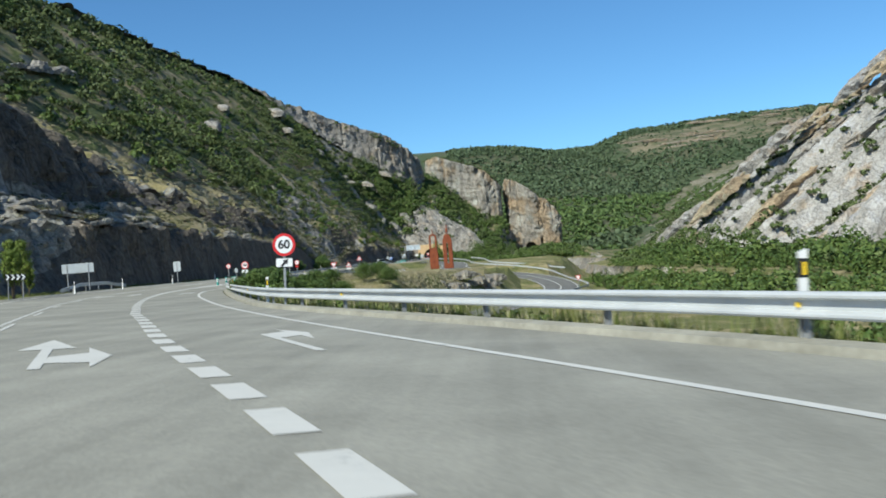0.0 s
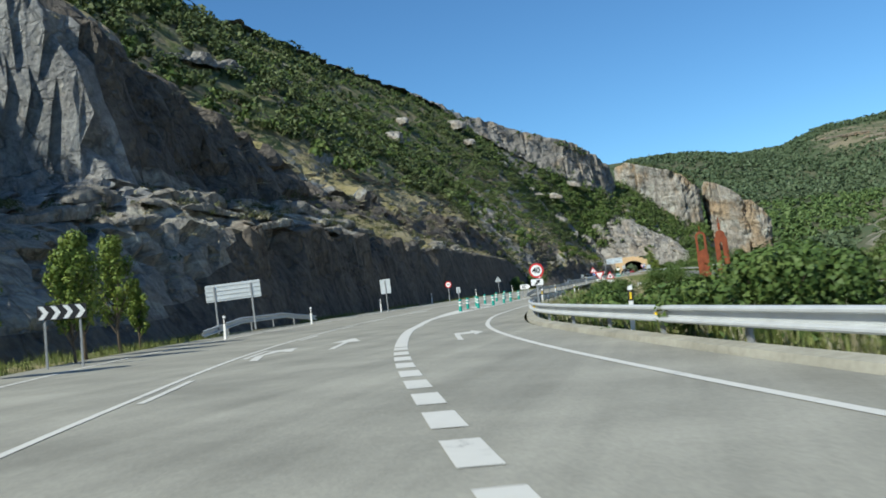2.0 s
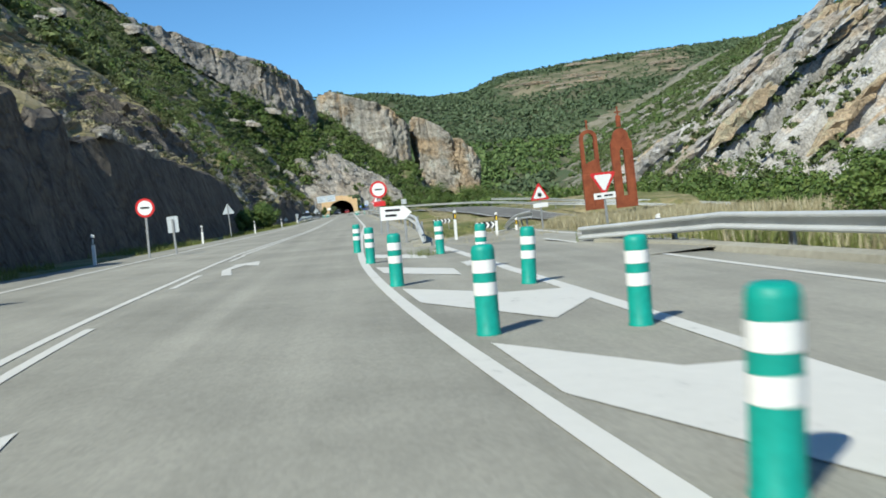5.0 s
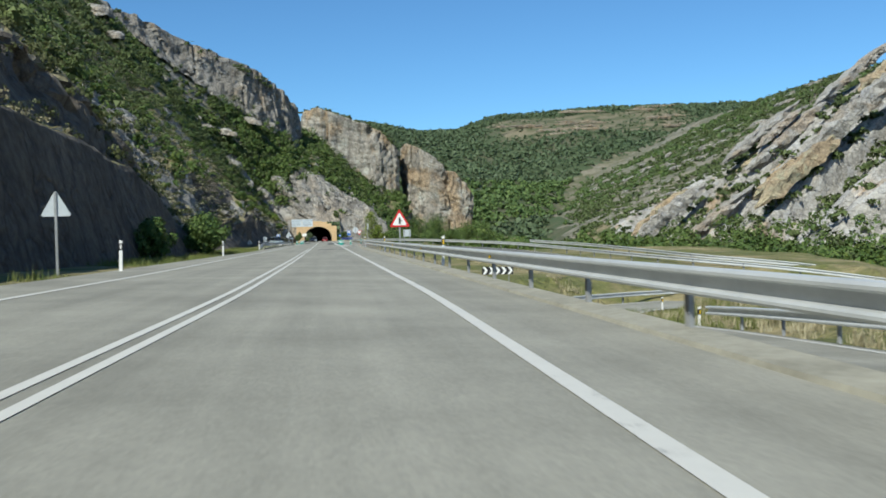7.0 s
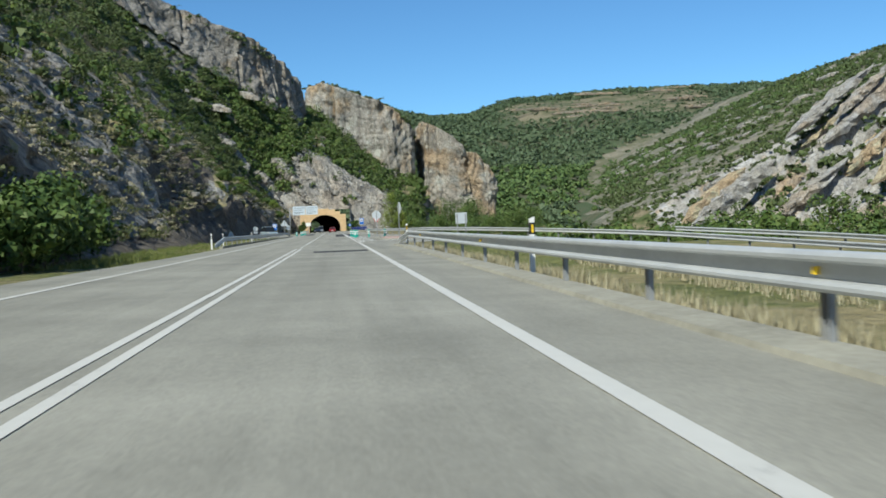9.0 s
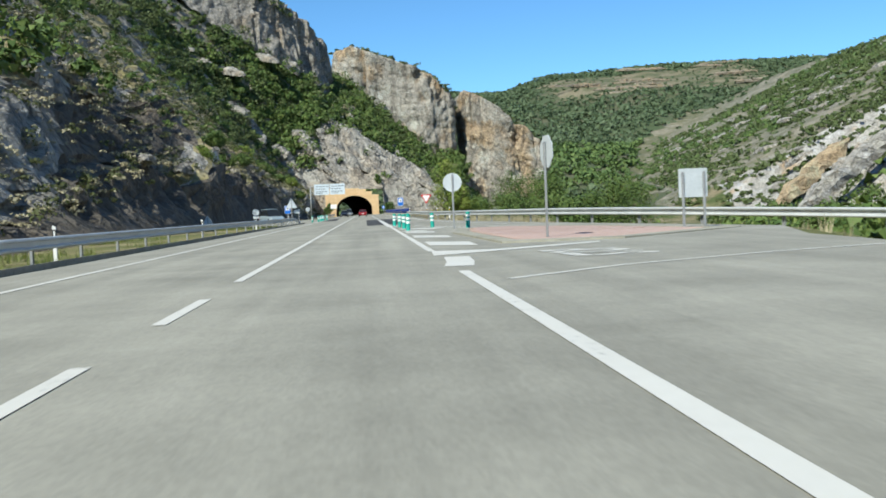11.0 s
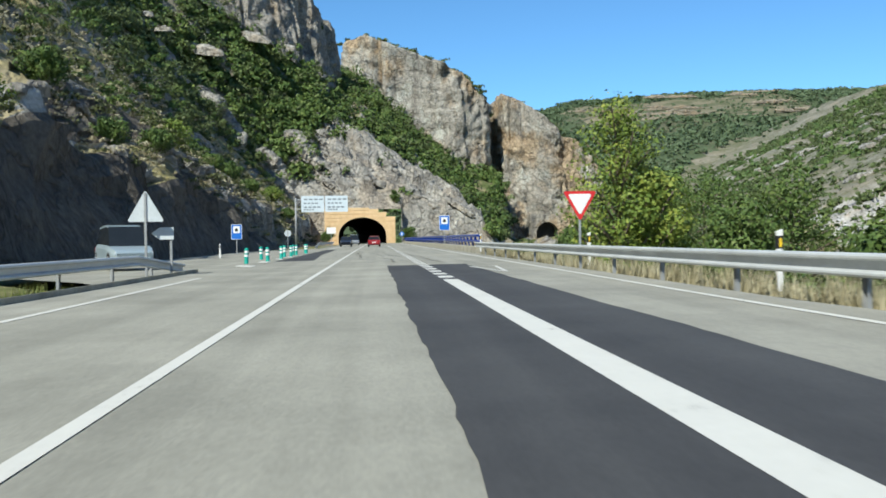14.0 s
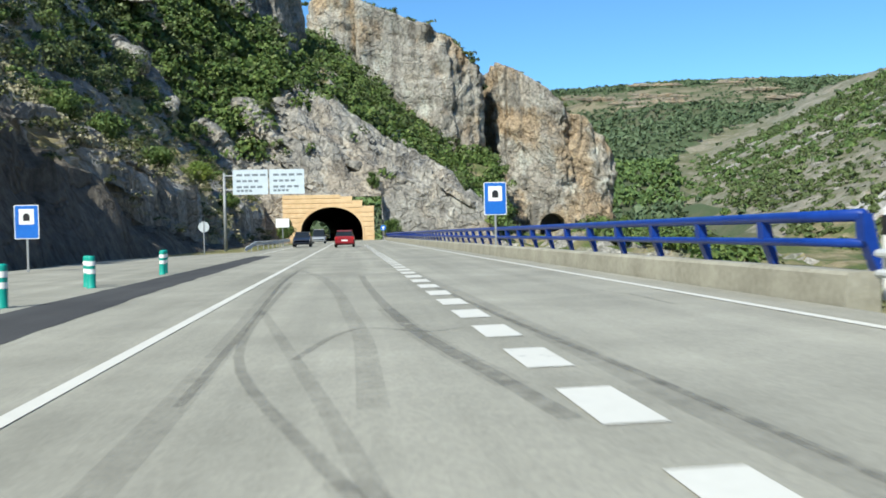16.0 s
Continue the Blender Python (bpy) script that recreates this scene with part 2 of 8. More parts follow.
def hill_material(name, soil_a, soil_b, green_a, green_b, low=0.55, high=0.78, tint=1.0, green_scale=0.05, warm=0.3, beds=(0.35, 0.35, 1.6, 28), patch=(1, 1, 1, 0), edge=0.5, bands=1.0, crack=0.45):
    """Rock where the ground is steep, soil, dry grass and low scrub where it is not."""
    m, t, b = material(name, 0.95)
    rock, fine, strata = rock_colour(t, tint, warm, (0.3, 0.285, 0.255), beds, patch, edge, bands, crack)
    soil = ramp(t, noise_node(t, 0.5, 7, 0.7), [(0.35, soil_a), (0.65, soil_b)])
    green = ramp(t, noise_node(t, 0.9, 6, 0.7), [(0.35, green_a), (0.65, green_b)])
    where = ramp(t, noise_node(t, green_scale, 7, 0.7), [(0.42, (0, 0, 0)), (0.54, (1, 1, 1))])
    flat = mix(t, where, soil, green)
    g = t.nodes.new("ShaderNodeNewGeometry")
    s = t.nodes.new("ShaderNodeSeparateXYZ")
    t.links.new(g.outputs["Normal"], s.inputs[0])
    wob = math_node(t, "MULTIPLY", math_node(t, "SUBTRACT", noise_node(t, 0.35, 6, 0.7), 0.5), 0.45)
    steep = ramp(t, math_node(t, "ADD", s.outputs["Z"], wob), [(low, (1, 1, 1)), (high, (0, 0, 0))])
    t.links.new(mix(t, steep, flat, rock), b.inputs["Base Color"])
    bump(t, b, math_node(t, "ADD", fine, strata), 0.8, 0.35)
    return m


# Cut rock is darkened in its colour to deepen the shade on these faces.
CUT_ROCK_SHADE = rock_material("grey blasted limestone darkened for shade", 0.9, 0.1, (0.15, 0.132, 0.108), (1.2, 1.2, 0.25, 0), bands=0.3)
BED_GREY = rock_material("grey tilted limestone beds", 1.25, 0.45, (0.31, 0.295, 0.262), (0.1, 0.25, 0.7, 36), bands=0.4)
BED_OCHRE = rock_material("ochre tilted limestone beds", 1.12, 0.6, (0.4, 0.31, 0.2), (0.1, 0.25, 0.7, 36), bands=0.4)
CUT_LIP = rock_material("pale broken limestone rubble", 1.12, 0.35, (0.3, 0.28, 0.24))
END_ROCK = rock_material("rough grey broken limestone", 1.1, 0.1, (0.25, 0.25, 0.24), (0.8, 0.8, 1.2, 20), bands=0.15, crack=0.4)
CLIFF_GREY = rock_material("grey limestone crag", 0.88, 0.4, (0.31, 0.29, 0.255), (0.6, 0.6, 0.5, -22), edge=0.54, bands=0.2)
SPUR_ROCK = rock_material("pale grey broken limestone", 1.08, 0.25, (0.3, 0.285, 0.255), (0.6, 0.5, 0.9, 38), bands=0.4, crack=0.5)
CLIFF_ROCK = rock_material("ochre stained limestone cliff", 1.12, 0.8, (0.32, 0.295, 0.25), (0.8, 0.8, 0.5, -15), (0.9, 0.9, 0.5, 0), 0.48, 0.2, 0.5)
CLIFF_FIN = rock_material("pink and ochre stained limestone", 1.12, 0.7, (0.33, 0.3, 0.25), (0.7, 0.7, 0.9, 30), (0.8, 0.8, 0.8, 30), 0.45, 0.4, 0.5)
HILLSIDE = hill_material("scrubby limestone hillside", (0.17, 0.14, 0.08), (0.33, 0.275, 0.165), (0.05, 0.075, 0.02), (0.11, 0.13, 0.04), 0.42, 0.64)
DRY_SLOPE = hill_material("dry scrubby slope", (0.17, 0.15, 0.1), (0.28, 0.25, 0.18), (0.085, 0.092, 0.042), (0.14, 0.138, 0.068), 0.75, 0.98, 0.9, 0.06)
SLAB = hill_material("tilted limestone slabs", (0.17, 0.145, 0.085), (0.3, 0.255, 0.16), (0.06, 0.08, 0.025), (0.13, 0.14, 0.05), 1.05, 1.0, 1.28, 0.02, 0.9, (0.09, 0.25, 0.55, 36), (0.5, 0.6, 1.0, 36), 0.56, 0.4)
FAR_HILL = hill_material("forested far hill", (0.075, 0.08, 0.045), (0.13, 0.125, 0.07), (0.045, 0.068, 0.03), (0.08, 0.105, 0.045), 0.55, 0.8, 0.75, 0.012)
FAR_BARE = hill_material("bare tan terraces of the far hill", (0.15, 0.13, 0.08), (0.25, 0.215, 0.14), (0.08, 0.09, 0.042), (0.125, 0.128, 0.065), 0.6, 0.85, 0.75, 0.03)
FAR_LEDGE = rock_material("tan limestone ledges of the far hill", 0.85, 0.5, (0.33, 0.28, 0.21), bands=0.4)
LIP = hill_material("dry grass and rubble above the cutting", (0.26, 0.22, 0.12), (0.46, 0.39, 0.24), (0.2, 0.18, 0.07), (0.34, 0.29, 0.14), 0.45, 0.65, 1.2, 0.2)
VERGE = hill_material("dry grassy verge soil", (0.2, 0.17, 0.08), (0.38, 0.32, 0.17), (0.09, 0.11, 0.03), (0.2, 0.2, 0.07), 0.3, 0.5, 1.0, 0.12)


# ---- helpers for meshes ----
def mesh_ob(name, verts, faces, mat, parent=None, label="", smooth=False):
    me = bpy.data.meshes.new(name)
    me.from_pydata([tuple(v) for v in verts], [], [tuple(f) for f in faces])
    me.materials.append(mat)
    if smooth:
        me.shade_smooth()
    me.update()
    ob = new(name, me)
    if parent is not None:
        ob.parent = parent
    if label:
        tagged(ob, label)
    return ob


def part(name, bm, mat, parent=None, label="", smooth=False):
    me = bpy.data.meshes.new(name)
    bmesh.ops.recalc_face_normals(bm, faces=bm.faces[:])
    bm.to_mesh(me)
    bm.free()
    me.materials.append(mat)
    if smooth:
        me.shade_smooth()
    ob = new(name, me)
    if parent is not None:
        ob.parent = parent
    if label:
        tagged(ob, label)
    return ob


def structure(ob, label, category):
    return tagged(ob, label, category, kind="structure")


def thing(name, x, y, z, rz=0.0, label="", category="", group=""):
    ob = new(name)
    ob.matrix_world = pose(x, y, z, 0, 0, rz)
    ob.empty_display_size = 0.2
    return tagged(ob, label, category, group)


def add_box(bm, cx, cy, cz, sx, sy, sz, bevel=0.0, m=None):
    made = bmesh.ops.create_cube(bm, size=1.0)["verts"]
    bmesh.ops.scale(bm, vec=(sx, sy, sz), verts=made)
    if bevel:
        edges = list({e for v in made for e in v.link_edges})
        made = list({v for f in bmesh.ops.bevel(bm, geom=edges, offset=bevel, segments=1, affect="EDGES")["faces"] for v in f.verts} | {v for v in made if v.is_valid})
    bmesh.ops.translate(bm, vec=(cx, cy, cz), verts=made)
    if m is not None:
        bmesh.ops.transform(bm, matrix=m, verts=made)
    return made


def add_tube(bm, p, q, r0, r1=None, seg=8, caps=True):
    r1 = r0 if r1 is None else r1
    d = Vector(q) - Vector(p)
    m = Matrix.Translation((Vector(p) + Vector(q)) / 2) @ d.to_track_quat("Z", "Y").to_matrix().to_4x4()
    return bmesh.ops.create_cone(bm, cap_ends=caps, segments=seg, radius1=r0, radius2=r1, depth=d.length, matrix=m)["verts"]


def add_plate(bm, outline, y0, y1):
    """A plate in the x-z plane with the given outline, from y0 to y1."""
    a = [bm.verts.new((x, y0, z)) for x, z in outline]
    b = [bm.verts.new((x, y1, z)) for x, z in outline]
    bm.faces.new(a)
    bm.faces.new(b[::-1])
    n = len(a)
    for i in range(n):
        bm.faces.new((a[i], b[i], b[(i + 1) % n], a[(i + 1) % n]))


def ring(r, n, cx=0.0, cz=0.0, start=0.0):
    return [(cx + r * math.cos(start + 2 * math.pi * i / n), cz + r * math.sin(start + 2 * math.pi * i / n)) for i in range(n)]


def rounded(w, h, r, cx=0.0, cz=0.0, n=4):
    out = []
    for k, (sx, sz) in enumerate(((1, 1), (-1, 1), (-1, -1), (1, -1))):
        for i in range(n + 1):
            a = math.pi / 2 * (k + i / n)
            out.append((cx + sx * (w / 2 - r) + r * math.cos(a), cz + sz * (h / 2 - r) + r * math.sin(a)))
    return out


def curve(*knots):
    """A smooth function of y through knots (y, x)."""
    ys, xs = np.array([k[0] for k in knots], float), np.array([k[1] for k in knots], float)
    g = np.arange(ys[0] - 20, ys[-1] + 20, 0.5)
    v = np.interp(g, ys, xs)
    s0, s1 = (xs[1] - xs[0]) / (ys[1] - ys[0]), (xs[-1] - xs[-2]) / (ys[-1] - ys[-2])
    v = np.where(g < ys[0], xs[0] + (g - ys[0]) * s0, np.where(g > ys[-1], xs[-1] + (g - ys[-1]) * s1, v))
    k = np.exp(-0.5 * (np.arange(-14, 15) / 6.0) ** 2)
    w = np.convolve(np.pad(v, 14, mode="edge"), k / k.sum(), mode="valid")
    w[:14], w[-14:] = v[:14], v[-14:]
    return lambda y: np.interp(y, g, w)


def smooth_step(a, b, x):
    t = np.clip((x - a) / (b - a), 0, 1)
    return t * t * (3 - 2 * t)


def fractal(x, y, z, scale, octaves=4, seed=0.0):
    """Smooth value noise in numpy, about -1 to 1."""
    out, amp, tot = 0.0, 1.0, 0.0
    for o in range(octaves):
        px, py, pz = (np.asarray(x) * scale + 17.3 * o + seed, np.asarray(y) * scale + 5.1 * o - seed, np.asarray(z) * scale + 9.7 * o + 2 * seed)
        ix, iy, iz = np.floor(px), np.floor(py), np.floor(pz)
        fx, fy, fz = px - ix, py - iy, pz - iz
        fx, fy, fz = (f * f * (3 - 2 * f) for f in (fx, fy, fz))

        def h(a, b, c):
            v = np.sin(a * 127.1 + b * 311.7 + c * 74.7) * 43758.5453
            return v - np.floor(v)
        x00 = h(ix, iy, iz) * (1 - fx) + h(ix + 1, iy, iz) * fx
        x10 = h(ix, iy + 1, iz) * (1 - fx) + h(ix + 1, iy + 1, iz) * fx
        x01 = h(ix, iy, iz + 1) * (1 - fx) + h(ix + 1, iy, iz + 1) * fx
        x11 = h(ix, iy + 1, iz + 1) * (1 - fx) + h(ix + 1, iy + 1, iz + 1) * fx
        v = (x00 * (1 - fy) + x10 * fy) * (1 - fz) + (x01 * (1 - fy) + x11 * fy) * fz
        out = out + amp * (2 * v - 1)
        tot += amp
        amp *= 0.5
        scale *= 2.03
    return out / tot


def grid_faces(rows, cols, skip=None):
    i, j = np.meshgrid(np.arange(rows - 1), np.arange(cols - 1), indexing="ij")
    a = (i * cols + j).ravel()
    f = np.stack([a, a + 1, a + cols + 1, a + cols], 1)
    return f if skip is None else f[~skip.ravel()]


# ---- the plan: lines of the road, as x over y ----
AXIS = curve((-60, 30), (-30, 14), (0, 0), (9.2, -4), (18.4, -7.9), (27.7, -11.7), (37.2, -15.3), (46.7, -18.7), (56.3, -21.8), (66, -24.4), (75.9, -26.8), (85.9, -28.7), (96, -30.2), (115, -31.2), (151, -31.3), (700, -31.0))
LANE_RIGHT = curve((-60, 29.6), (-30, 13.4), (5.8, -1.3), (13.9, -5), (24.1, -9.4), (34.4, -13.9), (44.3, -17.3), (54.3, -20.6), (61.5, -22.7), (69.6, -24.8), (76.1, -26.1), (85, -27.6), (92, -28.6), (102, -29.5), (108, -29.9), (117, -30.15), (135, -29.9), (157, -29.4), (700, -29.4))
CENTRE = curve((-60, 25.7), (-30, 9.5), (6, -5.1), (24, -12.9), (34, -17.0), (42.4, -20.4), (56, -25), (65, -27.4), (77.7, -30.03), (87, -31.52), (105, -33.4), (122.5, -33.8), (140, -33.4), (157, -32.95), (182, -32.84), (265, -32.82), (335, -32.93), (700, -32.95))
LEFT_EDGE = curve((-60, 21.8), (-30, 5.7), (6, -9), (24, -16.8), (34, -20.9), (52.8, -28.0), (58, -29.8), (68, -32.4), (75.4, -33.8), (83, -35), (98.5, -36.6), (115, -37.1), (131, -36.9), (166, -36.3), (700, -36.4))
RIGHT_EDGE = curve((-60, 33.3), (-30, 17), (7.1, 1.9), (15.3, -1.9), (21.6, -4.8), (34, -10.1), (48, -15.3), (55, -17.75), (63.5, -20.36), (69.7, -21.88), (80.1, -23.6), (92.8, -24.45), (105, -24.85), (115, -24.9), (125, -25.3))
RAIL_1 = curve((-60, 38), (-30, 21.5), (0, 8.1), (11, 3.5), (19.3, -0.95), (32, -7.9), (50.2, -14.1), (67.7, -19.65), (77.5, -21.3), (87, -22.45), (106, -23.2), (112, -23.5), (116, -24.2), (119, -25.0))
WALL = curve((-60, 8), (-30, -6), (0, -19), (30, -30), (55, -37), (80, -39.5), (105, -40.8), (140, -42.6), (190, -41.6), (230, -42.5), (260, -44.5), (300, -46.5), (400, -46.5), (440, -45), (500, -42.6), (512, -42), (700, -42))


def bank(y):
    return np.interp(y, (110, 230, 330), (0.055, 0.0, -0.012))


def road_z(x, y):
    dy = 0.5
    slope = (AXIS(y + dy) - AXIS(y - dy)) / (2 * dy)
    lat = (AXIS(y) - x) / np.sqrt(1 + slope ** 2)
    return bank(y) * np.clip(lat, -12, 14)


def left_bound(y):
    return LEFT_EDGE(y) - 1.7 - 7.0 * smooth_step(328, 342, y) * (1 - smooth_step(408, 425, y))


def right_bound(y):
    a = np.where(y < 117, RAIL_1(y) - 0.45, np.interp(y, (117, 121.5, 240, 247, 256, 262, 282, 300, 318), (-24.95, -27.6, -27.6, -21.5, -20.5, -18.4, -21.8, -23.9, -25.2)))
    return np.where(y > 318, -25.2, a)


# ---- the lie of the land ----
W1 = ((0, 78, 96, 170, 240, 290, 330, 500), (6.0, 5.5, 1.6, 1.6, 1.8, 3, 2.0, 2.4))
# Below y = 62 the unseen bench is narrowed to shade the rock beyond.
B1 = ((0, 62, 70, 83, 90, 110, 135, 160, 190, 240, 270, 310, 345, 450, 500), (5, 5, 15, 15, 6.6, 7.2, 6.5, 4.5, 2.2, 1.8, 0.8, 1.5, 3.5, 3.5, 2.5))
W2 = ((0, 70, 88, 118, 135, 150, 200, 250, 300, 335, 370, 400, 430, 460, 500), (6.5, 6.0, 3.0, 4.5, 5.0, 4.0, 2.5, 2.5, 3.0, 4.0, 6.0, 9.0, 12.0, 16.0, 15.0))


def left_height(x, y):
    """Hillside to the left of the road: blasted rock walls with a bench, then scrub slope up to the crest."""
    u = WALL(y) - x
    z0 = road_z(WALL(y), y) - 0.1
    h1 = np.interp(y, (-60, 60, 105, 140, 168, 190, 205, 215, 226, 238, 250, 285, 320, 345, 380, 410, 425, 440, 456, 500), (6.6, 6.9, 7.2, 7.3, 6.6, 6.2, 6.0, 4.8, 2.8, 1.2, 1.0, 1.2, 6.0, 7.0, 7.6, 6.8, 5.2, 3.2, 1.0, 0.9))
    h1 = h1 * (1 + 0.5 * smooth_step(315, 350, y) * fractal(0 * y, y, 0 * y, 0.06, 4, 91.0))
    w1, b1 = np.interp(y, *W1), np.interp(y, *B1)
    h2 = np.interp(y, (-60, 40, 90, 121, 131, 141, 149, 163, 180, 205, 220, 237, 253, 275, 290, 312, 335, 370, 420, 460, 500), (31, 29, 23.2, 18.6, 18, 16.4, 14.9, 13.2, 12.2, 10.8, 10.0, 7.2, 5.0, 4.2, 6.0, 11.0, 14.0, 15.5, 15.0, 13.5, 12.5)) - h1
    rise = np.interp(y, (-60, 60, 100, 130, 150, 185, 300, 345, 500), (2.5, 2.5, 3.2, 4.4, 3.6, 0.9, 0.9, 1.6, 1.4))
    h2 = np.maximum(h2 - rise + 0.9, 0.6)
    w2 = np.interp(y, *W2)
    # Unseen land below y = 62 is lowered to keep the road sunlit.
    low = 0.12 + 0.88 * smooth_step(15, 62, y)
    k = np.interp(y, (-60, 100, 160, 220, 300, 340, 500), (0.62, 0.68, 0.85, 1.05, 1.1, 0.88, 0.88))
    z = z0 + h1 * np.clip(u / w1, 0, 1) + rise * np.clip((u - w1) / b1, 0, 1) + h2 * np.clip((u - w1 - b1) / w2, 0, 1)
    s = np.maximum(u - w1 - b1 - w2, 0)
    z = z + k * np.minimum(s, 12) + 0.9 * np.maximum(s - 12, 0)
    # tilted beds of rock that run down towards the tunnel, each broken off on its far side
    q = y + 0.95 * u + 9 * fractal(x, y, 0 * y, 0.035, 3, 121.0)
    f = np.mod(q, 27) / 27
    saw = np.where(f < 0.82, f / 0.82, (1 - f) / 0.18)
    z = z + smooth_step(335, 352, y) * (1 - smooth_step(498, 514, y)) * smooth_step(1.4, 5.0, u) * (1 - smooth_step(38, 60, u)) * (5.2 * saw - 2.2)
    zc = np.interp(y, (-60, 300, 420, 470, 520, 550, 562, 578, 590), (96, 102, 104, 102, 93, 75, 69, 60, 40))
    xc = np.interp(y, (-60, 100, 300, 420, 470, 520, 550, 562, 578, 590), (-105, -140, -148, -146, -132, -110, -62, -50, -41, -38))
    foot = zc - np.interp(y, (380, 470, 497, 518, 536, 575), (0, 0.6, 2.2, 6, 12, 22))
    z, zc, foot = z0 + (z - z0) * low, zc * low, foot * low
    d = x - xc
    z = np.minimum(z, foot + 1.5)
    return np.where(d < 0, np.minimum(z, foot - 0.35 * (-d)), z)


def spline(pts, n=10):
    """Catmull-Rom points through pts."""
    p = np.array(pts, float)
    p = np.vstack([2 * p[0] - p[1], p, 2 * p[-1] - p[-2]])
    out = []
    for i in range(1, len(p) - 2):
        for t in np.linspace(0, 1, n, endpoint=False):
            out.append(0.5 * (2 * p[i] + (p[i + 1] - p[i - 1]) * t + (2 * p[i - 1] - 5 * p[i] + 4 * p[i + 1] - p[i + 2]) * t ** 2 + (3 * p[i] - p[i - 1] - 3 * p[i + 1] + p[i + 2]) * t ** 3))
    return np.array(out + [p[-2]])


CREST = ((-150, 330, 103), (-148, 390, 104), (-143, 430, 104), (-132, 470, 102), (-121, 497, 98), (-110, 518, 93), (-86, 536, 84), (-62, 550, 75), (-50, 562, 69), (-42.5, 577, 61), (-41, 590, 52), (-46, 602, 46))


CREST_LINE = spline(CREST, 5)
CREST_DROP = ((330, 470, 497, 518, 536, 550, 577, 602), (0.6, 1.2, 3.5, 9, 17, 24, 33, 34))


def talus_height(x, y):
    """Slope that rises to the foot of the rock band on the crest."""
    x, y = np.asarray(x, float), np.asarray(y, float)
    best, lev = np.full(np.broadcast(x, y).shape, 1e9), np.zeros(np.broadcast(x, y).shape)
    for px, py, pz in CREST_LINE:
        d = (x - px) ** 2 + (y - py) ** 2
        lev = np.where(d < best, pz - 0.82 * np.interp(py, *CREST_DROP), lev)
        best = np.minimum(best, d)
    d = np.sqrt(best)
    return lev - np.interp(d, (0, 5, 30, 80, 200), (0.0, 3.0, 27, 78, 200)) - 200 * (1 - smooth_step(280, 340, y))


def spur_height(x, y):
    """The rock spur that slopes up over the tunnel, and the wooded slope behind it, up to the foot of the cliffs."""
    a = np.interp(x, (-75, -55, -45.5, -36.8, -30, -22.5, -16, -12.4, -8, 0, 45, 80), (42, 34, 30.9, 27, 23, 17.8, 13, 10.3, 5.7, 1.5, -6, -9))
    b = np.interp(x, (-75, -60, -36, -29, -21, -10, -2, 5, 20, 45, 70), (62, 58, 50, 44, 35, 26, 21, 20, 3, 0, -4))
    base = np.minimum(7.7, a)
    t = np.clip((y - 518) / 22, 0, 1)
    z = np.where(y < 540, base + (a - base) * t ** 0.85, a + (b - a) * np.clip((y - 540) / 60, 0, 1))
    way = smooth_step(-13, -7.5, -np.abs(x - (-31 + 0.2004 * (y - 340)))) * smooth_step(512, 520, y)
    return np.where(x > -10, z - np.maximum(z + 1.5, 0) * way, z)


EXIT_ROAD = spline(((-26.3, 112, -0.3), (-26.3, 117, -0.29), (-26.15, 125, -0.4), (-25.2, 137, -0.66), (-23.6, 150, -1.2), (-21.4, 166, -2.1), (-19.6, 178, -2.9), (-17.6, 188, -3.5), (-14.5, 195, -3.75), (-10, 198, -3.8), (-5, 198.6, -3.75), (-1, 198.6, -3.7)))
SIDE_ROAD = spline(((-23.5, 252.5, -0.02), (-18.5, 251.6, -0.25), (-13.6, 246.5, -0.7), (-10.8, 236, -1.2), (-9.9, 220, -1.6), (-9.6, 212.5, -1.8), (-6, 207.6, -2.6), (0, 203, -3.5), (6, 196, -4.4), (10, 185, -5.4), (11.3, 173, -6.4), (8.5, 157, -6.7), (3.5, 140, -6.7), (-2.2, 123, -6.8), (-6.5, 110, -6.8), (-9.5, 95, -6.9), (-9.5, 78, -7.0), (-4, 58, -7.2), (4, 40, -7.4), (16, 20, -8)))


def flatten_to(x, y, z, line, half):
    """Brings the ground to a road's level near its line."""
    x, y, z = np.asarray(x, float), np.asarray(y, float), np.asarray(z, float)
    best, lev = np.full(x.shape, 1e9), np.zeros(x.shape)
    for px, py, pz in line[::3]:
        d = (x - px) ** 2 + (y - py) ** 2
        lev = np.where(d < best, pz, lev)
        best = np.minimum(best, d)
    w = 1 - smooth_step(half, half + 4.0, np.sqrt(best))
    return z * (1 - w) + (lev - 0.22) * w


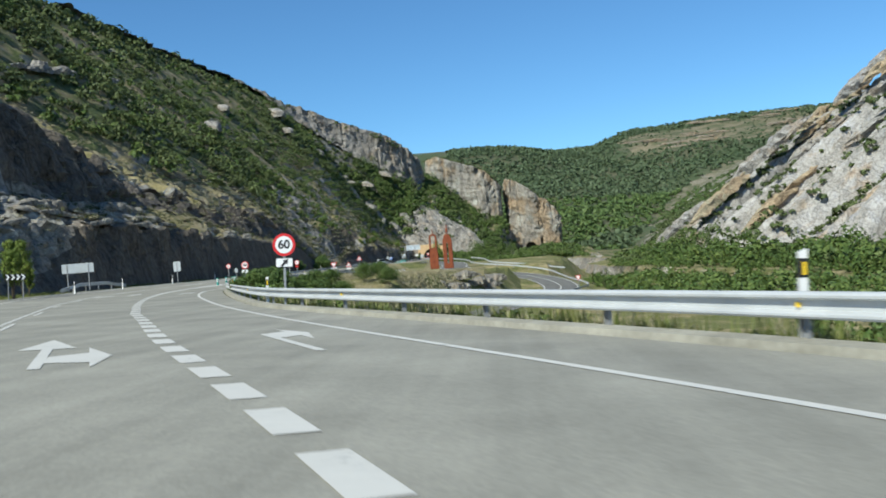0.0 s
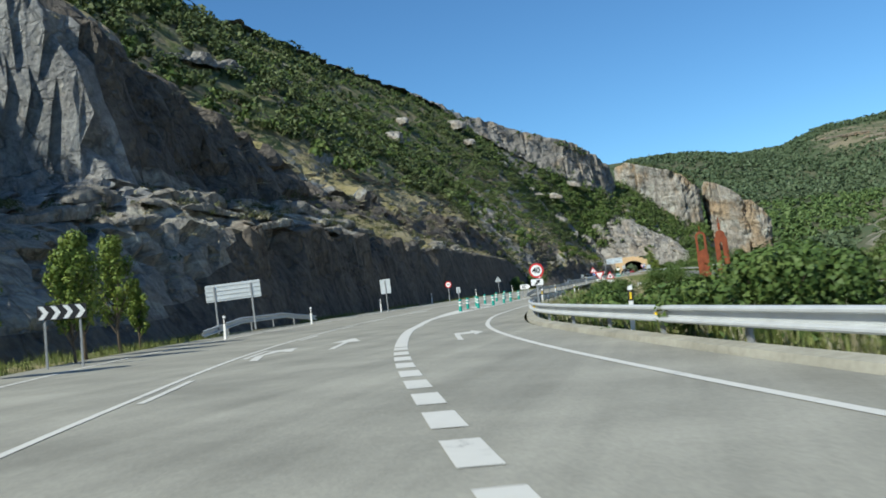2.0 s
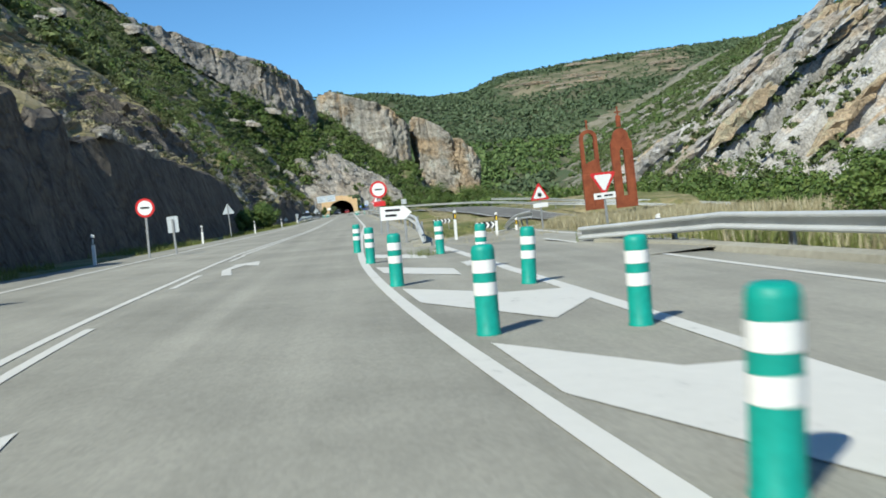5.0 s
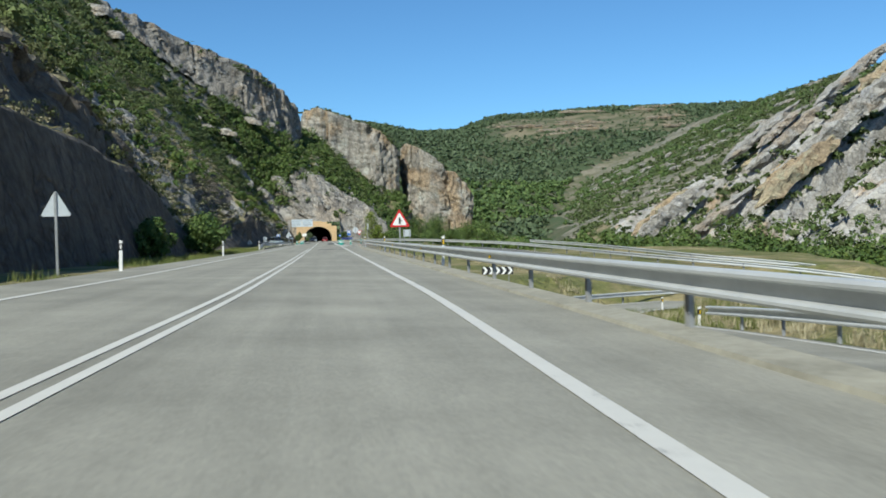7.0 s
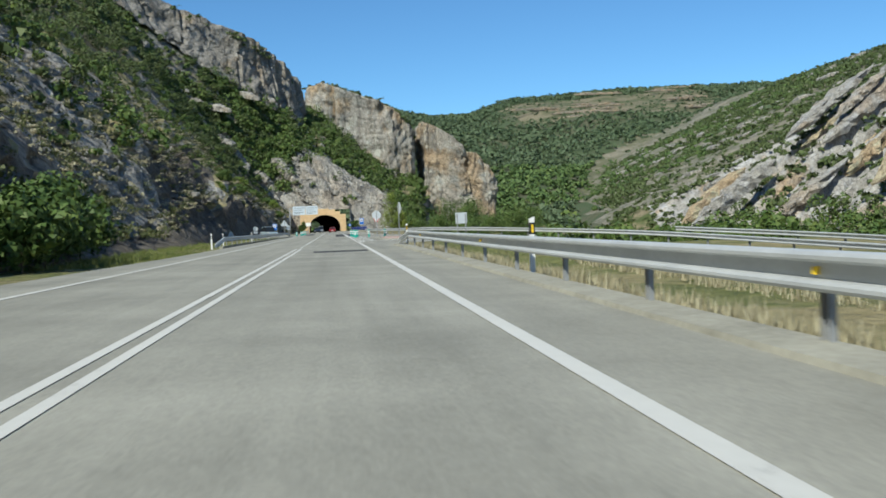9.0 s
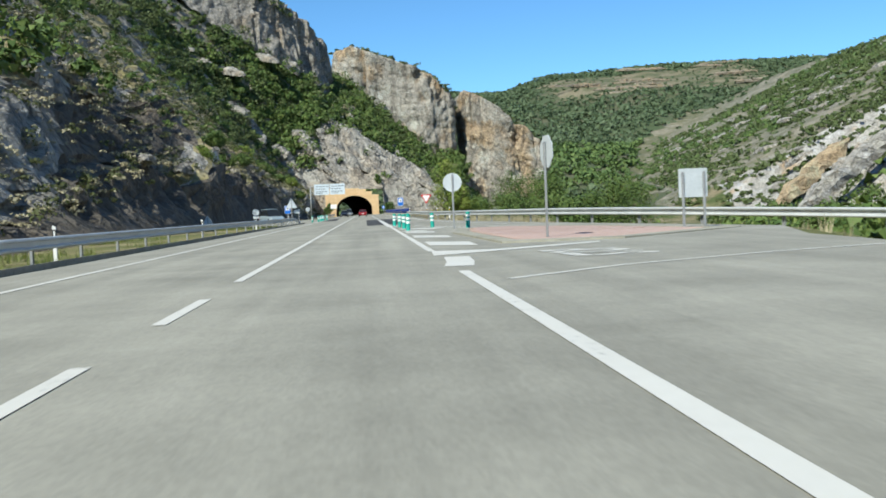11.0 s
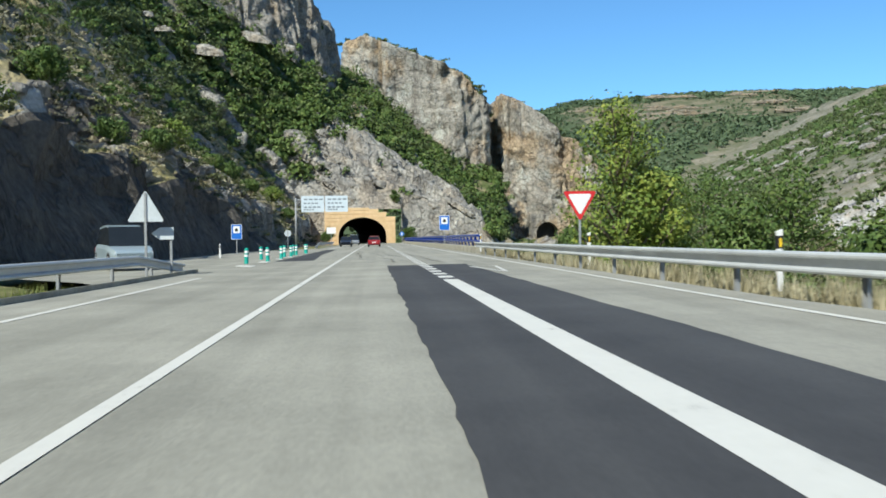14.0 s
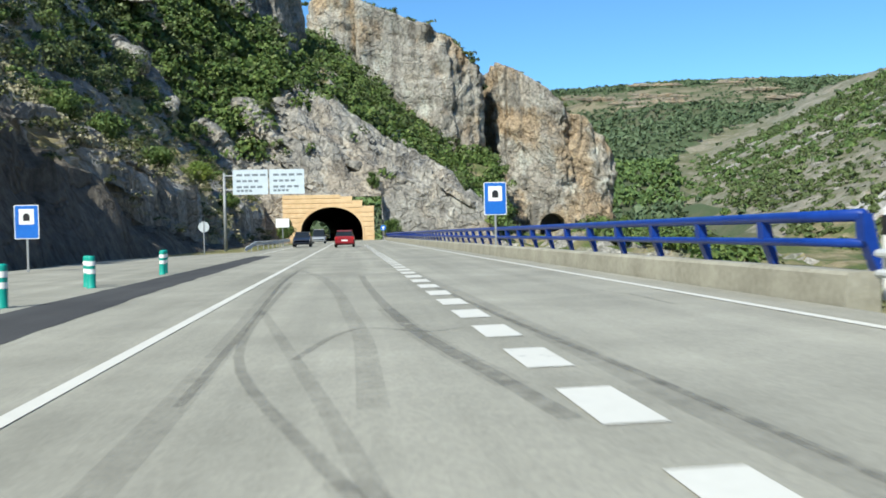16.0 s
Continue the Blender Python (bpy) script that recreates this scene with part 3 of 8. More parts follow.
def right_height(x, y):
    """Verge, sunken exit road, river gorge and the tilted slabs beyond."""
    edge = right_bound(y)
    d = x - edge
    zr = road_z(edge, y) - 0.12
    drop = np.interp(y, (0, 100, 118, 125, 150, 190, 230, 262, 300, 340, 420, 500), (4.6, 4.2, 1.2, 0.5, 1.3, 2.2, 1.5, 1.2, 3.0, 7, 9, 6))
    z = zr - drop * smooth_step(0.6, np.where(y < 118, 9.0, 6.0), d)
    gorge = np.interp(y, (0, 100, 200, 260, 330, 500), (8, 8, 8, 10, 9, 6))
    z = z - gorge * smooth_step(38, 62, x + np.interp(y, (0, 110, 170, 260, 330), (2, 6, 15, 26, 30)))
    brink = np.interp(y, (0, 60, 100, 125, 150, 165, 180, 195, 215, 260), (16, -8, -15.5, -14, -9, -3.5, 0, 6, 13, 20))
    z = z + (np.minimum(z, -7.2) - z) * smooth_step(0, 6.5, x - brink) * (y < 300)
    z = flatten_to(x, y, z, EXIT_ROAD, 3.6)
    z = flatten_to(x, y, z, SIDE_ROAD, 4.2)
    return np.maximum(z, slab_height(x, y))


def slab_foot(y):
    return 66 + 0.23 * np.maximum(y - 390, 0) + 0.10 * np.maximum(330 - y, 0)


def slab_height(x, y):
    """The tilted slabs across the river: a ridge near y = 545, falling away behind it to a scrubby slope."""
    r = np.maximum(x - slab_foot(y), 0)
    z = np.where(r < 60, 0.72 * r, 43 + 0.55 * (r - 60)) - 7 - 0.5 * np.maximum(y - 548, 0)
    brown = 0.45 * (x - 95) - 4
    brown = np.where(brown > 112, 112 + 0.3 * (brown - 112), brown) * (1 - 0.6 * smooth_step(1050, 1350, y))
    brown = brown * smooth_step(500, 600, y) - 30 * (1 - smooth_step(500, 600, y))
    z = np.maximum(z, brown)
    return np.where(x > slab_foot(y) - 30, z, -60)


def slab_bed(x, y):
    return y + 9 * fractal(x, y, 0 * x, 0.018, 3, 1.7) + 2.5 * fractal(x, y, 0 * x, 0.09, 3, 3.7)


BED_STEPS = ((46, 12.0, 5, 1.8), (15.5, 3.4, 3, 1.0), (6.3, 1.2, 0, 0.6))


def slab_relief(x, y):
    """Height and forward lean of the stepped beds on the slabs."""
    on = smooth_step(-4, 12, x - slab_foot(y)) * (1 - 0.7 * smooth_step(560, 610, y))
    bed, dz, dy = slab_bed(x, y), 0.0, 0.0
    for size, height, off, over in BED_STEPS:
        f = np.mod(bed + off, size) / size
        dz = dz + on * height * (smooth_step(0, 0.1, f) - f - (0.7 if size > 40 else 0.3))
        dy = dy - on * over * smooth_step(0, 0.11, f) * (1 - smooth_step(0.12, 0.5, f))
    return dz + on * (2.8 * fractal(x, y, 0 * x, 0.09, 4, 2.2) + 1.6 * np.round(3 * fractal(x + 0.6 * y, y, 0 * x, 0.07, 3, 31.0)) / 3), dy


def land(x, y):
    left = left_height(x, y)
    right = right_height(x, y)
    mid = road_z(x, y) - 0.35
    z = np.where(x < WALL(y), left, np.where(x < left_bound(y) - 0.02, road_z(x, y) - 0.12, np.where(x <= right_bound(y), mid, right)))
    sp = spur_height(x, y)
    t = smooth_step(517, 521, y)
    low = np.where(x > WALL(y) - 0.01, np.where(x < -25.0, 7.7, z), np.maximum(z, np.minimum(7.7, z + 9)))
    off = WALL(y) - x
    ta = np.where(off > 3, np.minimum(talus_height(x, y), np.interp(y, (400, 440, 500), (9.5, 6.5, 6.0)) + np.interp(off, (3, 9, 14, 30, 60, 260), (0, 4.8, 11, 32, 76, 376))), -99)
    sp = np.maximum(sp, np.minimum(talus_height(x, y), np.where(off > 3, np.interp(off, (3, 9, 14, 30, 60, 260), (6, 10.8, 17, 38, 82, 382)), -99) + 1.1 * np.maximum(y - 522, 0)))
    z = np.maximum(z, ta)
    return np.where((y > 517.0) & (x < 45), low * (1 - t) + np.maximum(sp, np.where(x < WALL(y), z, -99)) * t, np.where(y > 517.0, np.maximum(z, sp), z))


# ---- the land ----
ROWS_Y = np.unique(np.concatenate([np.arange(-60, 40, 1.2), np.arange(40, 120, 0.7), np.arange(120, 200, 1.2), np.arange(200, 375, 1.6), np.arange(375, 510, 1.1), np.arange(510, 517, 1.3), np.arange(517.5, 546, 0.65), np.arange(546, 622, 1.3), (516.95, 517.05)]))


def rough_rock(x, y, z, u):
    """Broken rock: pushes points about, more on walls than on slopes."""
    wall = smooth_step(0.15, 1.2, u) * (1 - 0.45 * smooth_step(10, 24, u))
    n = fractal(x, y, z, 0.16, 4, 3.1)
    c = np.abs(fractal(x, y, z * 0.45, 0.33, 3, 8.2))
    dx = wall * (1.3 * n - 0.9 * (c < 0.07) * (u < 16)) * np.interp(u, (0, 2, 12, 40, 200), (0.35, 1, 1, 1.0, 1.2))
    dz = wall * fractal(x, y, z, 0.11, 4, 12.7) * np.interp(u, (0, 2, 10, 40, 200), (0.3, 0.8, 1.2, 1.6, 2.2))
    ledge = wall * smooth_step(10, 20, u) * np.maximum(fractal(x * 0.6, y * 0.6, z * 2.2, 0.10, 3, 21.0) - 0.25, 0) * 7.0
    # broken rubbly lips at the top of the cut faces
    w1, b1 = np.interp(y, *W1), np.interp(y, *B1)
    w2 = np.interp(y, *W2)
    lip = np.exp(-((u - w1 - 0.7) / 1.5) ** 2) + 0.8 * np.exp(-((u - w1 - b1 - w2) / 2.2) ** 2) + 0.5 * smooth_step(w1 + b1 + w2, w1 + b1 + w2 + 4, u) * (1 - smooth_step(24, 30, u))
    lip = lip * ((y < 210) | (y > 325) & (y < 512))
    jag = fractal(x, y, z * 0.3, 0.30, 4, 40.0)
    notch = np.round(3 * fractal(x, y * 1.0, 0 * z, 0.16, 3, 44.0)) / 3
    gully = np.abs(fractal(x * 0.3, y, 0 * z, 0.12, 3, 50.0))
    face = smooth_step(w1 + b1, w1 + b1 + 1.5, u) * (1 - smooth_step(w1 + b1 + w2, w1 + b1 + w2 + 3, u)) * (y < 175)
    blocky = smooth_step(70, 75, y) * (1 - smooth_step(90, 95, y)) * smooth_step(6, 9, u)
    rib = face * (1 - 0.75 * blocky) * (2.2 * fractal(x * 0.2, y, 0.25 * z, 0.11, 3, 61.0) + 1.0 * jag)
    chunk = np.round(3 * fractal(x, y, z, 0.22, 3, 131.0)) / 3
    dx = dx + lip * 1.3 * jag + rib + blocky * (1.5 * chunk + 0.8 * fractal(x, y, z, 0.55, 3, 133.0))
    dz = dz + blocky * 0.8 * chunk
    # buttresses and gullies of the rock further on
    on = smooth_step(240, 265, y) * (1 - 0.75 * smooth_step(415, 455, y)) * (1 - smooth_step(505, 514, y)) * smooth_step(0.1, 1.6, u) * (1 - smooth_step(20, 40, u))
    butt = fractal(x * 0.15, y, z * 0.2, 0.055, 3, 71.0)
    dx = dx + on * (5.0 * np.abs(butt) + 1.6 * fractal(x, y, z, 0.21, 4, 75.0) - 1.5)
    dz = dz + on * (1.0 * np.round(3 * fractal(x, y, 0 * z, 0.08, 3, 77.0)) / 3)
    return dx, dz + ledge + lip * (0.7 * jag + 0.7 * notch - 0.7) - 1.2 * lip * (gully < 0.08)


def left_side():
    u = np.concatenate([np.arange(0, 20, 0.4), np.arange(20, 42, 1.3), np.arange(42, 130, 2.8), np.arange(130, 270, 10)])
    Y, U = np.meshgrid(ROWS_Y, u, indexing="ij")
    X = WALL(Y) - U
    Z = land(X, Y)
    dx, dz = rough_rock(X, Y, Z, U)
    # a smooth sprayed face on the lower wall
    plain = smooth_step(150, 156, Y) * (1 - smooth_step(226, 236, Y)) * (U < 3)
    V = np.stack([X + dx * (1 - 0.8 * plain), Y, Z + dz * (1 - 0.8 * plain)], -1).reshape(-1, 3)
    ob = mesh_ob("hillside", V, grid_faces(*Y.shape), HILLSIDE)
    ob.data.materials.append(CUT_ROCK_SHADE)
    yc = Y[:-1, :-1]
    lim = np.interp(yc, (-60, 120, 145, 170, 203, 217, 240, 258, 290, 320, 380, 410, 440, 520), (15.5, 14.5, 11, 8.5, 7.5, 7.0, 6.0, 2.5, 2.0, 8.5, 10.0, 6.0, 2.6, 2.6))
    # Faces within lim of the wall take the rock darkened for shade.
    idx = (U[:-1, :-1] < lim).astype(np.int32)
    idx = np.where((idx == 0) & (U[:-1, :-1] < lim + np.interp(yc, (60, 120, 160, 200, 260, 300), (9, 8, 6, 4.5, 4.5, 2))), 2, idx)
    bench = np.interp(yc, (-60, 78, 96, 190), (0.6, 0.6, 2.0, 2.0))
    onb = (U[:-1, :-1] > bench) & (U[:-1, :-1] < bench + np.interp(yc, (-60, 110, 150, 190), (6.6, 6.6, 4.5, 1.5)) + np.interp(yc, (78, 96), (3.0, 0.0))) & (yc < 190)
    idx = np.where(onb, np.where(yc < 125, 4, 2), idx)
    block = (yc > 72) & (yc < 93) & (U[:-1, :-1] > 6) & (U[:-1, :-1] < 22) & (Z[:-1, :-1] > 8.5)
    idx = np.where(block, 5, idx)
    strip = (yc > 188) & (yc < 246) & (U[:-1, :-1] > 1.7) & (U[:-1, :-1] < 3.9)
    idx = np.where(strip, 2, idx)
    shelf = (yc > 332) & (yc < 440) & (U[:-1, :-1] > 2.2) & (U[:-1, :-1] < 5.0)
    beds = (yc > 246) & (yc < 512) & (U[:-1, :-1] > lim) & (U[:-1, :-1] < np.interp(yc, (250, 330, 360), (22, 26, 34)))
    idx = np.where(beds, np.where(fractal(X[:-1, :-1], yc, 0 * yc, 0.09, 3, 35.0) > 0.02, 2, 3), idx)
    idx = np.where(shelf, np.where(fractal(X[:-1, :-1], yc, 0 * yc, 0.15, 3, 33.0) > 0.25, 3, 2), idx)
    idx = np.where((yc > 514) & (U[:-1, :-1] < 9), 3, idx).ravel().astype(np.int32)
    ob.data.materials.append(LIP)
    ob.data.materials.append(SPUR_ROCK)
    ob.data.materials.append(CUT_LIP)
    ob.data.materials.append(END_ROCK)
    ob.data.polygons.foreach_set("material_index", idx)
    return structure(ob, "steep scrub covered limestone hillside with a blasted rock cutting", "hillside")


def right_side():
    dl = np.linspace(0, 1, 5)
    dr = np.linspace(0, 1, 15)[1:]
    dd = np.concatenate([np.arange(0.5, 12, 0.6), np.arange(12, 60, 2.2), np.arange(60, 190, 2.4), np.arange(190, 420, 8)])
    Y1 = ROWS_Y[:, None]
    a, lb, rb = WALL(Y1), left_bound(Y1), right_bound(Y1)
    X = np.concatenate([a + (lb - a) * dl, lb + (rb - lb) * dr, rb + dd], 1)
    Y = np.repeat(Y1, X.shape[1], 1)
    Z = land(X, Y)
    far = X - rb
    Z = Z + smooth_step(2, 10, far) * 0.35 * fractal(X, Y, 0 * X, 0.12, 4, 5.5)
    Y0 = Y.copy()
    dz, dy = slab_relief(X, Y0)
    Z, Y = Z + dz, Y + dy
    sp = smooth_step(518, 524, Y0) * (X < 60)
    Z = Z + sp * smooth_step(-42, -40, X) * (2.2 * fractal(X, Y, Z, 0.14, 4, 9.0) + 2.0 * (0.4 - np.abs(fractal(X + 0.8 * Y, 0.35 * (Y - X), 0 * Z, 0.17, 3, 13.0))) * 2 + 1.3 * fractal(X, Y, Z, 0.5, 3, 19.0) + 1.7 * np.round(2.5 * fractal(X, 0.7 * Y, 0 * Z, 0.3, 3, 137.0)) / 2.5 - 1.8 * (np.abs(fractal(X, Y, 0 * Z, 0.1, 3, 4.0)) < 0.07))
    face = sp * smooth_step(-43, -41, X) * (1 - smooth_step(-12, -6, X)) * (1 - smooth_step(540, 548, Y0))
    for size, height, off in ((7.5, 2.6, 1.0), (3.1, 1.1, 0.0)):
        f = np.mod(Z + 0.66 * X + off + 2.2 * fractal(X, Y, 0 * X, 0.12, 3, 83.0), size) / size
        Z = Z + face * height * (smooth_step(0, 0.22, f) - f)
    V = np.stack([X, Y, Z], -1).reshape(-1, 3)
    skip = np.zeros((X.shape[0] - 1, X.shape[1] - 1), bool)
    r = int(np.argmin(np.abs(ROWS_Y - 516.95)))
    skip[r, :18] = True
    ob = mesh_ob("ground", V, grid_faces(X.shape[0], X.shape[1], skip), VERGE)
    ob.data.materials.append(SLAB)
    ob.data.materials.append(HILLSIDE)
    ob.data.materials.append(SPUR_ROCK)
    cx = X[:-1, :-1]
    cy = Y0[:-1, :-1]
    idx = np.where(cx > slab_foot(cy) - 4, 1, np.where((cy > 512) & (cy < 541) & (cx < -8), 3, np.where(cy > 512, 2, 0))).ravel().astype(np.int32)
    ob.data.polygons.foreach_set("material_index", idx[~skip.ravel()])
    return structure(ob, "grassy roadside ground falling to a gorge with tilted limestone slabs", "ground")


def crest_cliff():
    """The rock band along the crest of the left hillside, down to the gap before the cliff."""
    c = spline(CREST, 26)
    t = np.gradient(c[:, :2], axis=0)
    t /= np.linalg.norm(t, axis=1, keepdims=True)
    n = np.stack([t[:, 1], -t[:, 0]], 1)
    drop = np.interp(c[:, 1], *CREST_DROP)
    v = np.linspace(0, 1, 44)
    S, V = np.meshgrid(np.arange(len(c)), v, indexing="ij")
    cx, cy, cz, dn = c[S, 0], c[S, 1], c[S, 2], drop[S]
    f = np.clip(V / 0.72, 0, 1)
    back = np.clip((V - 0.72) / 0.28, 0, 1)
    out = 5.0 * (1 - f) ** 1.3 - back * 26
    Z = cz - dn * (1 - f) - back * 11
    X, Y = cx + n[S, 0] * out, cy + n[S, 1] * out
    n1, n2 = fractal(X, Y, Z * 0.5, 0.07, 4, 2.0), fractal(X, Y, Z, 0.28, 4, 6.0)
    bed = fractal(X * 0.12, Y * 0.12, Z + 0.2 * X, 0.3, 3, 8.0)
    crack = np.abs(fractal(X, Y, Z * 0.12, 0.09, 2, 19.0)) < 0.045
    joint = np.round(2.5 * fractal(X, Y, Z * 0.12, 0.14, 3, 29.0)) / 2.5
    push = (2.8 * n1 + 1.4 * n2 + 0.5 * bed + 1.2 * joint - 1.2 * crack) * (1 - back)
    X, Y, Z = X + n[S, 0] * push, Y + n[S, 1] * push, Z + 1.0 * n2 + 1.5 * n1 * f
    P = np.stack([X, Y, Z], -1).reshape(-1, 3)
    return structure(mesh_ob("cliff", P, grid_faces(*S.shape), CLIFF_GREY), "grey limestone band along the crest of the hillside", "cliff")


FAR_TOP = ((-700, -300, 0, 100, 170, 230, 330, 445, 600, 800, 1000, 1700), (210, 185, 168, 157, 160, 180, 187, 193, 196, 200, 206, 236))


def terraces(x, t):
    """Where bare stepped ledges show on the far hill: one dome and a few lesser banks."""
    dome = np.exp(-((x - 330) / 150) ** 4) * smooth_step(0.58, 0.66, t) * (1 - smooth_step(0.86, 0.93, t))
    bank_ = np.exp(-((x - 640) / 70) ** 4) * smooth_step(0.66, 0.72, t) * (1 - smooth_step(0.8, 0.86, t))
    upper = smooth_step(720, 800, x) * smooth_step(0.6, 0.7, t) * (1 - smooth_step(0.84, 0.92, t))
    return np.clip(dome + bank_ + 0.8 * upper, 0, 1)


def far_height(x, y):
    top = np.interp(x, *FAR_TOP)
    t = np.clip((y - 680) / 880, 0, 1)
    z = -8 + (top + 8) * (0.55 * t ** 0.9 + 0.45 * smooth_step(0, 1, t))
    z = np.where(y > 1560, top - (y - 1560) * 0.25, z)
    z = z + smooth_step(0.02, 0.2, t) * (1 - 0.7 * smooth_step(0.85, 1, t)) * 16 * fractal(x, y, 0 * x, 0.006, 5, 4.0)
    return np.maximum(z, slab_height(x, y) + 4 * fractal(x, y, 0 * x, 0.03, 4, 7.0)), t


def far_hill():
    xs = np.concatenate([np.arange(-700, 0, 45), np.arange(0, 700, 14), np.arange(700, 1700, 45)])
    ys = np.concatenate([np.arange(600, 630, 5), np.arange(630, 1000, 10), np.arange(1000, 1620, 12), np.arange(1620, 2300, 80)])
    Y, X = np.meshgrid(ys, xs, indexing="ij")
    z, t = far_height(X, Y)
    z = np.where(X < -45, np.minimum(z, 40 + (Y - 618) * 0.2), z)
    z = z - 14 * (1 - smooth_step(600, 624, Y))
    V = np.stack([X, Y, z], -1).reshape(-1, 3)
    dry = ((z - slab_height(X, Y) < 9) & (Y < 1060))[:-1, :-1]
    bare = (terraces(X, t) > 0.5)[:-1, :-1]
    ob = mesh_ob("far_hill", V, grid_faces(*Y.shape), FAR_HILL, smooth=True)
    ob.data.materials.append(DRY_SLOPE)
    ob.data.materials.append(FAR_BARE)
    ob.data.polygons.foreach_set("material_index", np.where(dry, 1, np.where(bare, 2, 0)).ravel().astype(np.int32))
    return structure(ob, "distant hill with green forest and bare terraces", "hill")


def backdrop_ground():
    g = np.linspace(-4200, 4200, 41)
    Y, X = np.meshgrid(g, g, indexing="ij")
    V = np.stack([X, Y, np.full_like(X, -40.0)], -1).reshape(-1, 3)
    return structure(mesh_ob("ground", V, grid_faces(*Y.shape), VERGE), "low ground reaching the horizon", "ground")


left_side()
right_side()
crest_cliff()
far_hill()
backdrop_ground()


def rock_block(name, label, cx, cy, hx, hy, z0, tops, power=4.0, seed=1.0, mat=None, hole=None, upright=2.0, layered=0.5):
    """A free-standing mass of rock with a given skyline, cracks and overhangs."""
    na, nv = 240, 80
    a = np.linspace(0, 2 * math.pi, na, endpoint=False)
    c, s = np.cos(a), np.sin(a)
    ex, ey = np.sign(c) * np.abs(c) ** (2 / power), np.sign(s) * np.abs(s) ** (2 / power)
    v = np.linspace(0, 1, nv)
    V, A = np.meshgrid(v, a, indexing="ij")
    EX, EY = np.repeat(ex[None], nv, 0), np.repeat(ey[None], nv, 0)
    X, Y = cx + hx * EX, cy + hy * EY
    top = np.interp(X, [p[0] for p in tops], [p[1] for p in tops])
    Z = z0 + (top - z0) * np.minimum(V / 0.86, 1)
    close = np.clip((V - 0.86) / 0.14, 0, 1)
    X, Y = X * (1 - close) + cx * close, Y * (1 - close) + cy * close
    Z = np.where(V > 0.86, np.interp(X, [p[0] for p in tops], [p[1] for p in tops]) + 1.2 * close, Z)
    n1 = fractal(X, Y, Z * 0.4, 0.09, 4, seed)
    n2 = fractal(X, Y, Z, 0.3, 4, seed + 4)
    bed = fractal(X * 0.15, Y * 0.15, Z + 0.45 * X, 0.2, 3, seed + 9)
    crack = 1 - smooth_step(0.015, 0.07, np.abs(fractal(X, Y * 0.3, Z * 0.08, 0.10, 2, seed + 15)))
    joint = np.round(2.5 * fractal(X, Y, Z * 0.12, 0.16, 3, seed + 21)) / 2.5
    ledge = np.round(3 * fractal(X * 0.2, Y * 0.2, Z + 0.6 * X, 0.15, 3, seed + 27)) / 3
    knobs = fractal(X, Y, Z, 0.75, 3, seed + 33)
    push = (2.6 * n1 + 1.1 * n2 + 0.7 * knobs + 0.5 * bed + upright * joint + layered * ledge - 1.3 * upright * crack) * (1 - close)
    X, Y = X + EX * push * 0.8, Y + EY * push
    Z = Z + 0.8 * n2 * np.clip(V * 3, 0, 1)
    P = np.stack([X, Y, Z], -1).reshape(-1, 3)
    j = np.arange(na)
    F = np.concatenate([np.stack([i * na + j, i * na + (j + 1) % na, (i + 1) * na + (j + 1) % na, (i + 1) * na + j], 1) for i in range(nv - 1)])
    if hole:
        m = P[F].mean(1)
        F = F[~((m[:, 0] > hole[0]) & (m[:, 0] < hole[1]) & (m[:, 2] < hole[2]) & (m[:, 1] < cy))]
    return structure(mesh_ob(name, P, F, mat or CLIFF_ROCK, smooth=True), label, "cliff")


rock_block("cliff", "tall pale limestone cliff with ochre stains above a wooded slope", -17.6, 614, 23.2, 14, 12, ((-42, 62), (-32, 64), (-23, 60.5), (-10, 56), (-2, 51.5), (4.7, 44), (8, 37)), 5, 1.0)
rock_block("rock_fin", "pointed limestone rock fin with an overhanging top", 21.2, 619, 12.2, 14, -6, ((7, 44), (10, 47), (14, 45.5), (22, 41), (28, 36.5), (34, 31)), 5, 5.0, CLIFF_FIN, (17.2, 25.8, 6.2), 0.9, 2.2)
rock_block("rock_fin", "ochre lower limestone buttress with dark overhangs", 36, 617, 7.5, 12, -8, ((28, 33), (34, 32), (40, 26.5), (44, 19)), 4, 11.0, CLIFF_FIN, None, 1.4, 1.8)


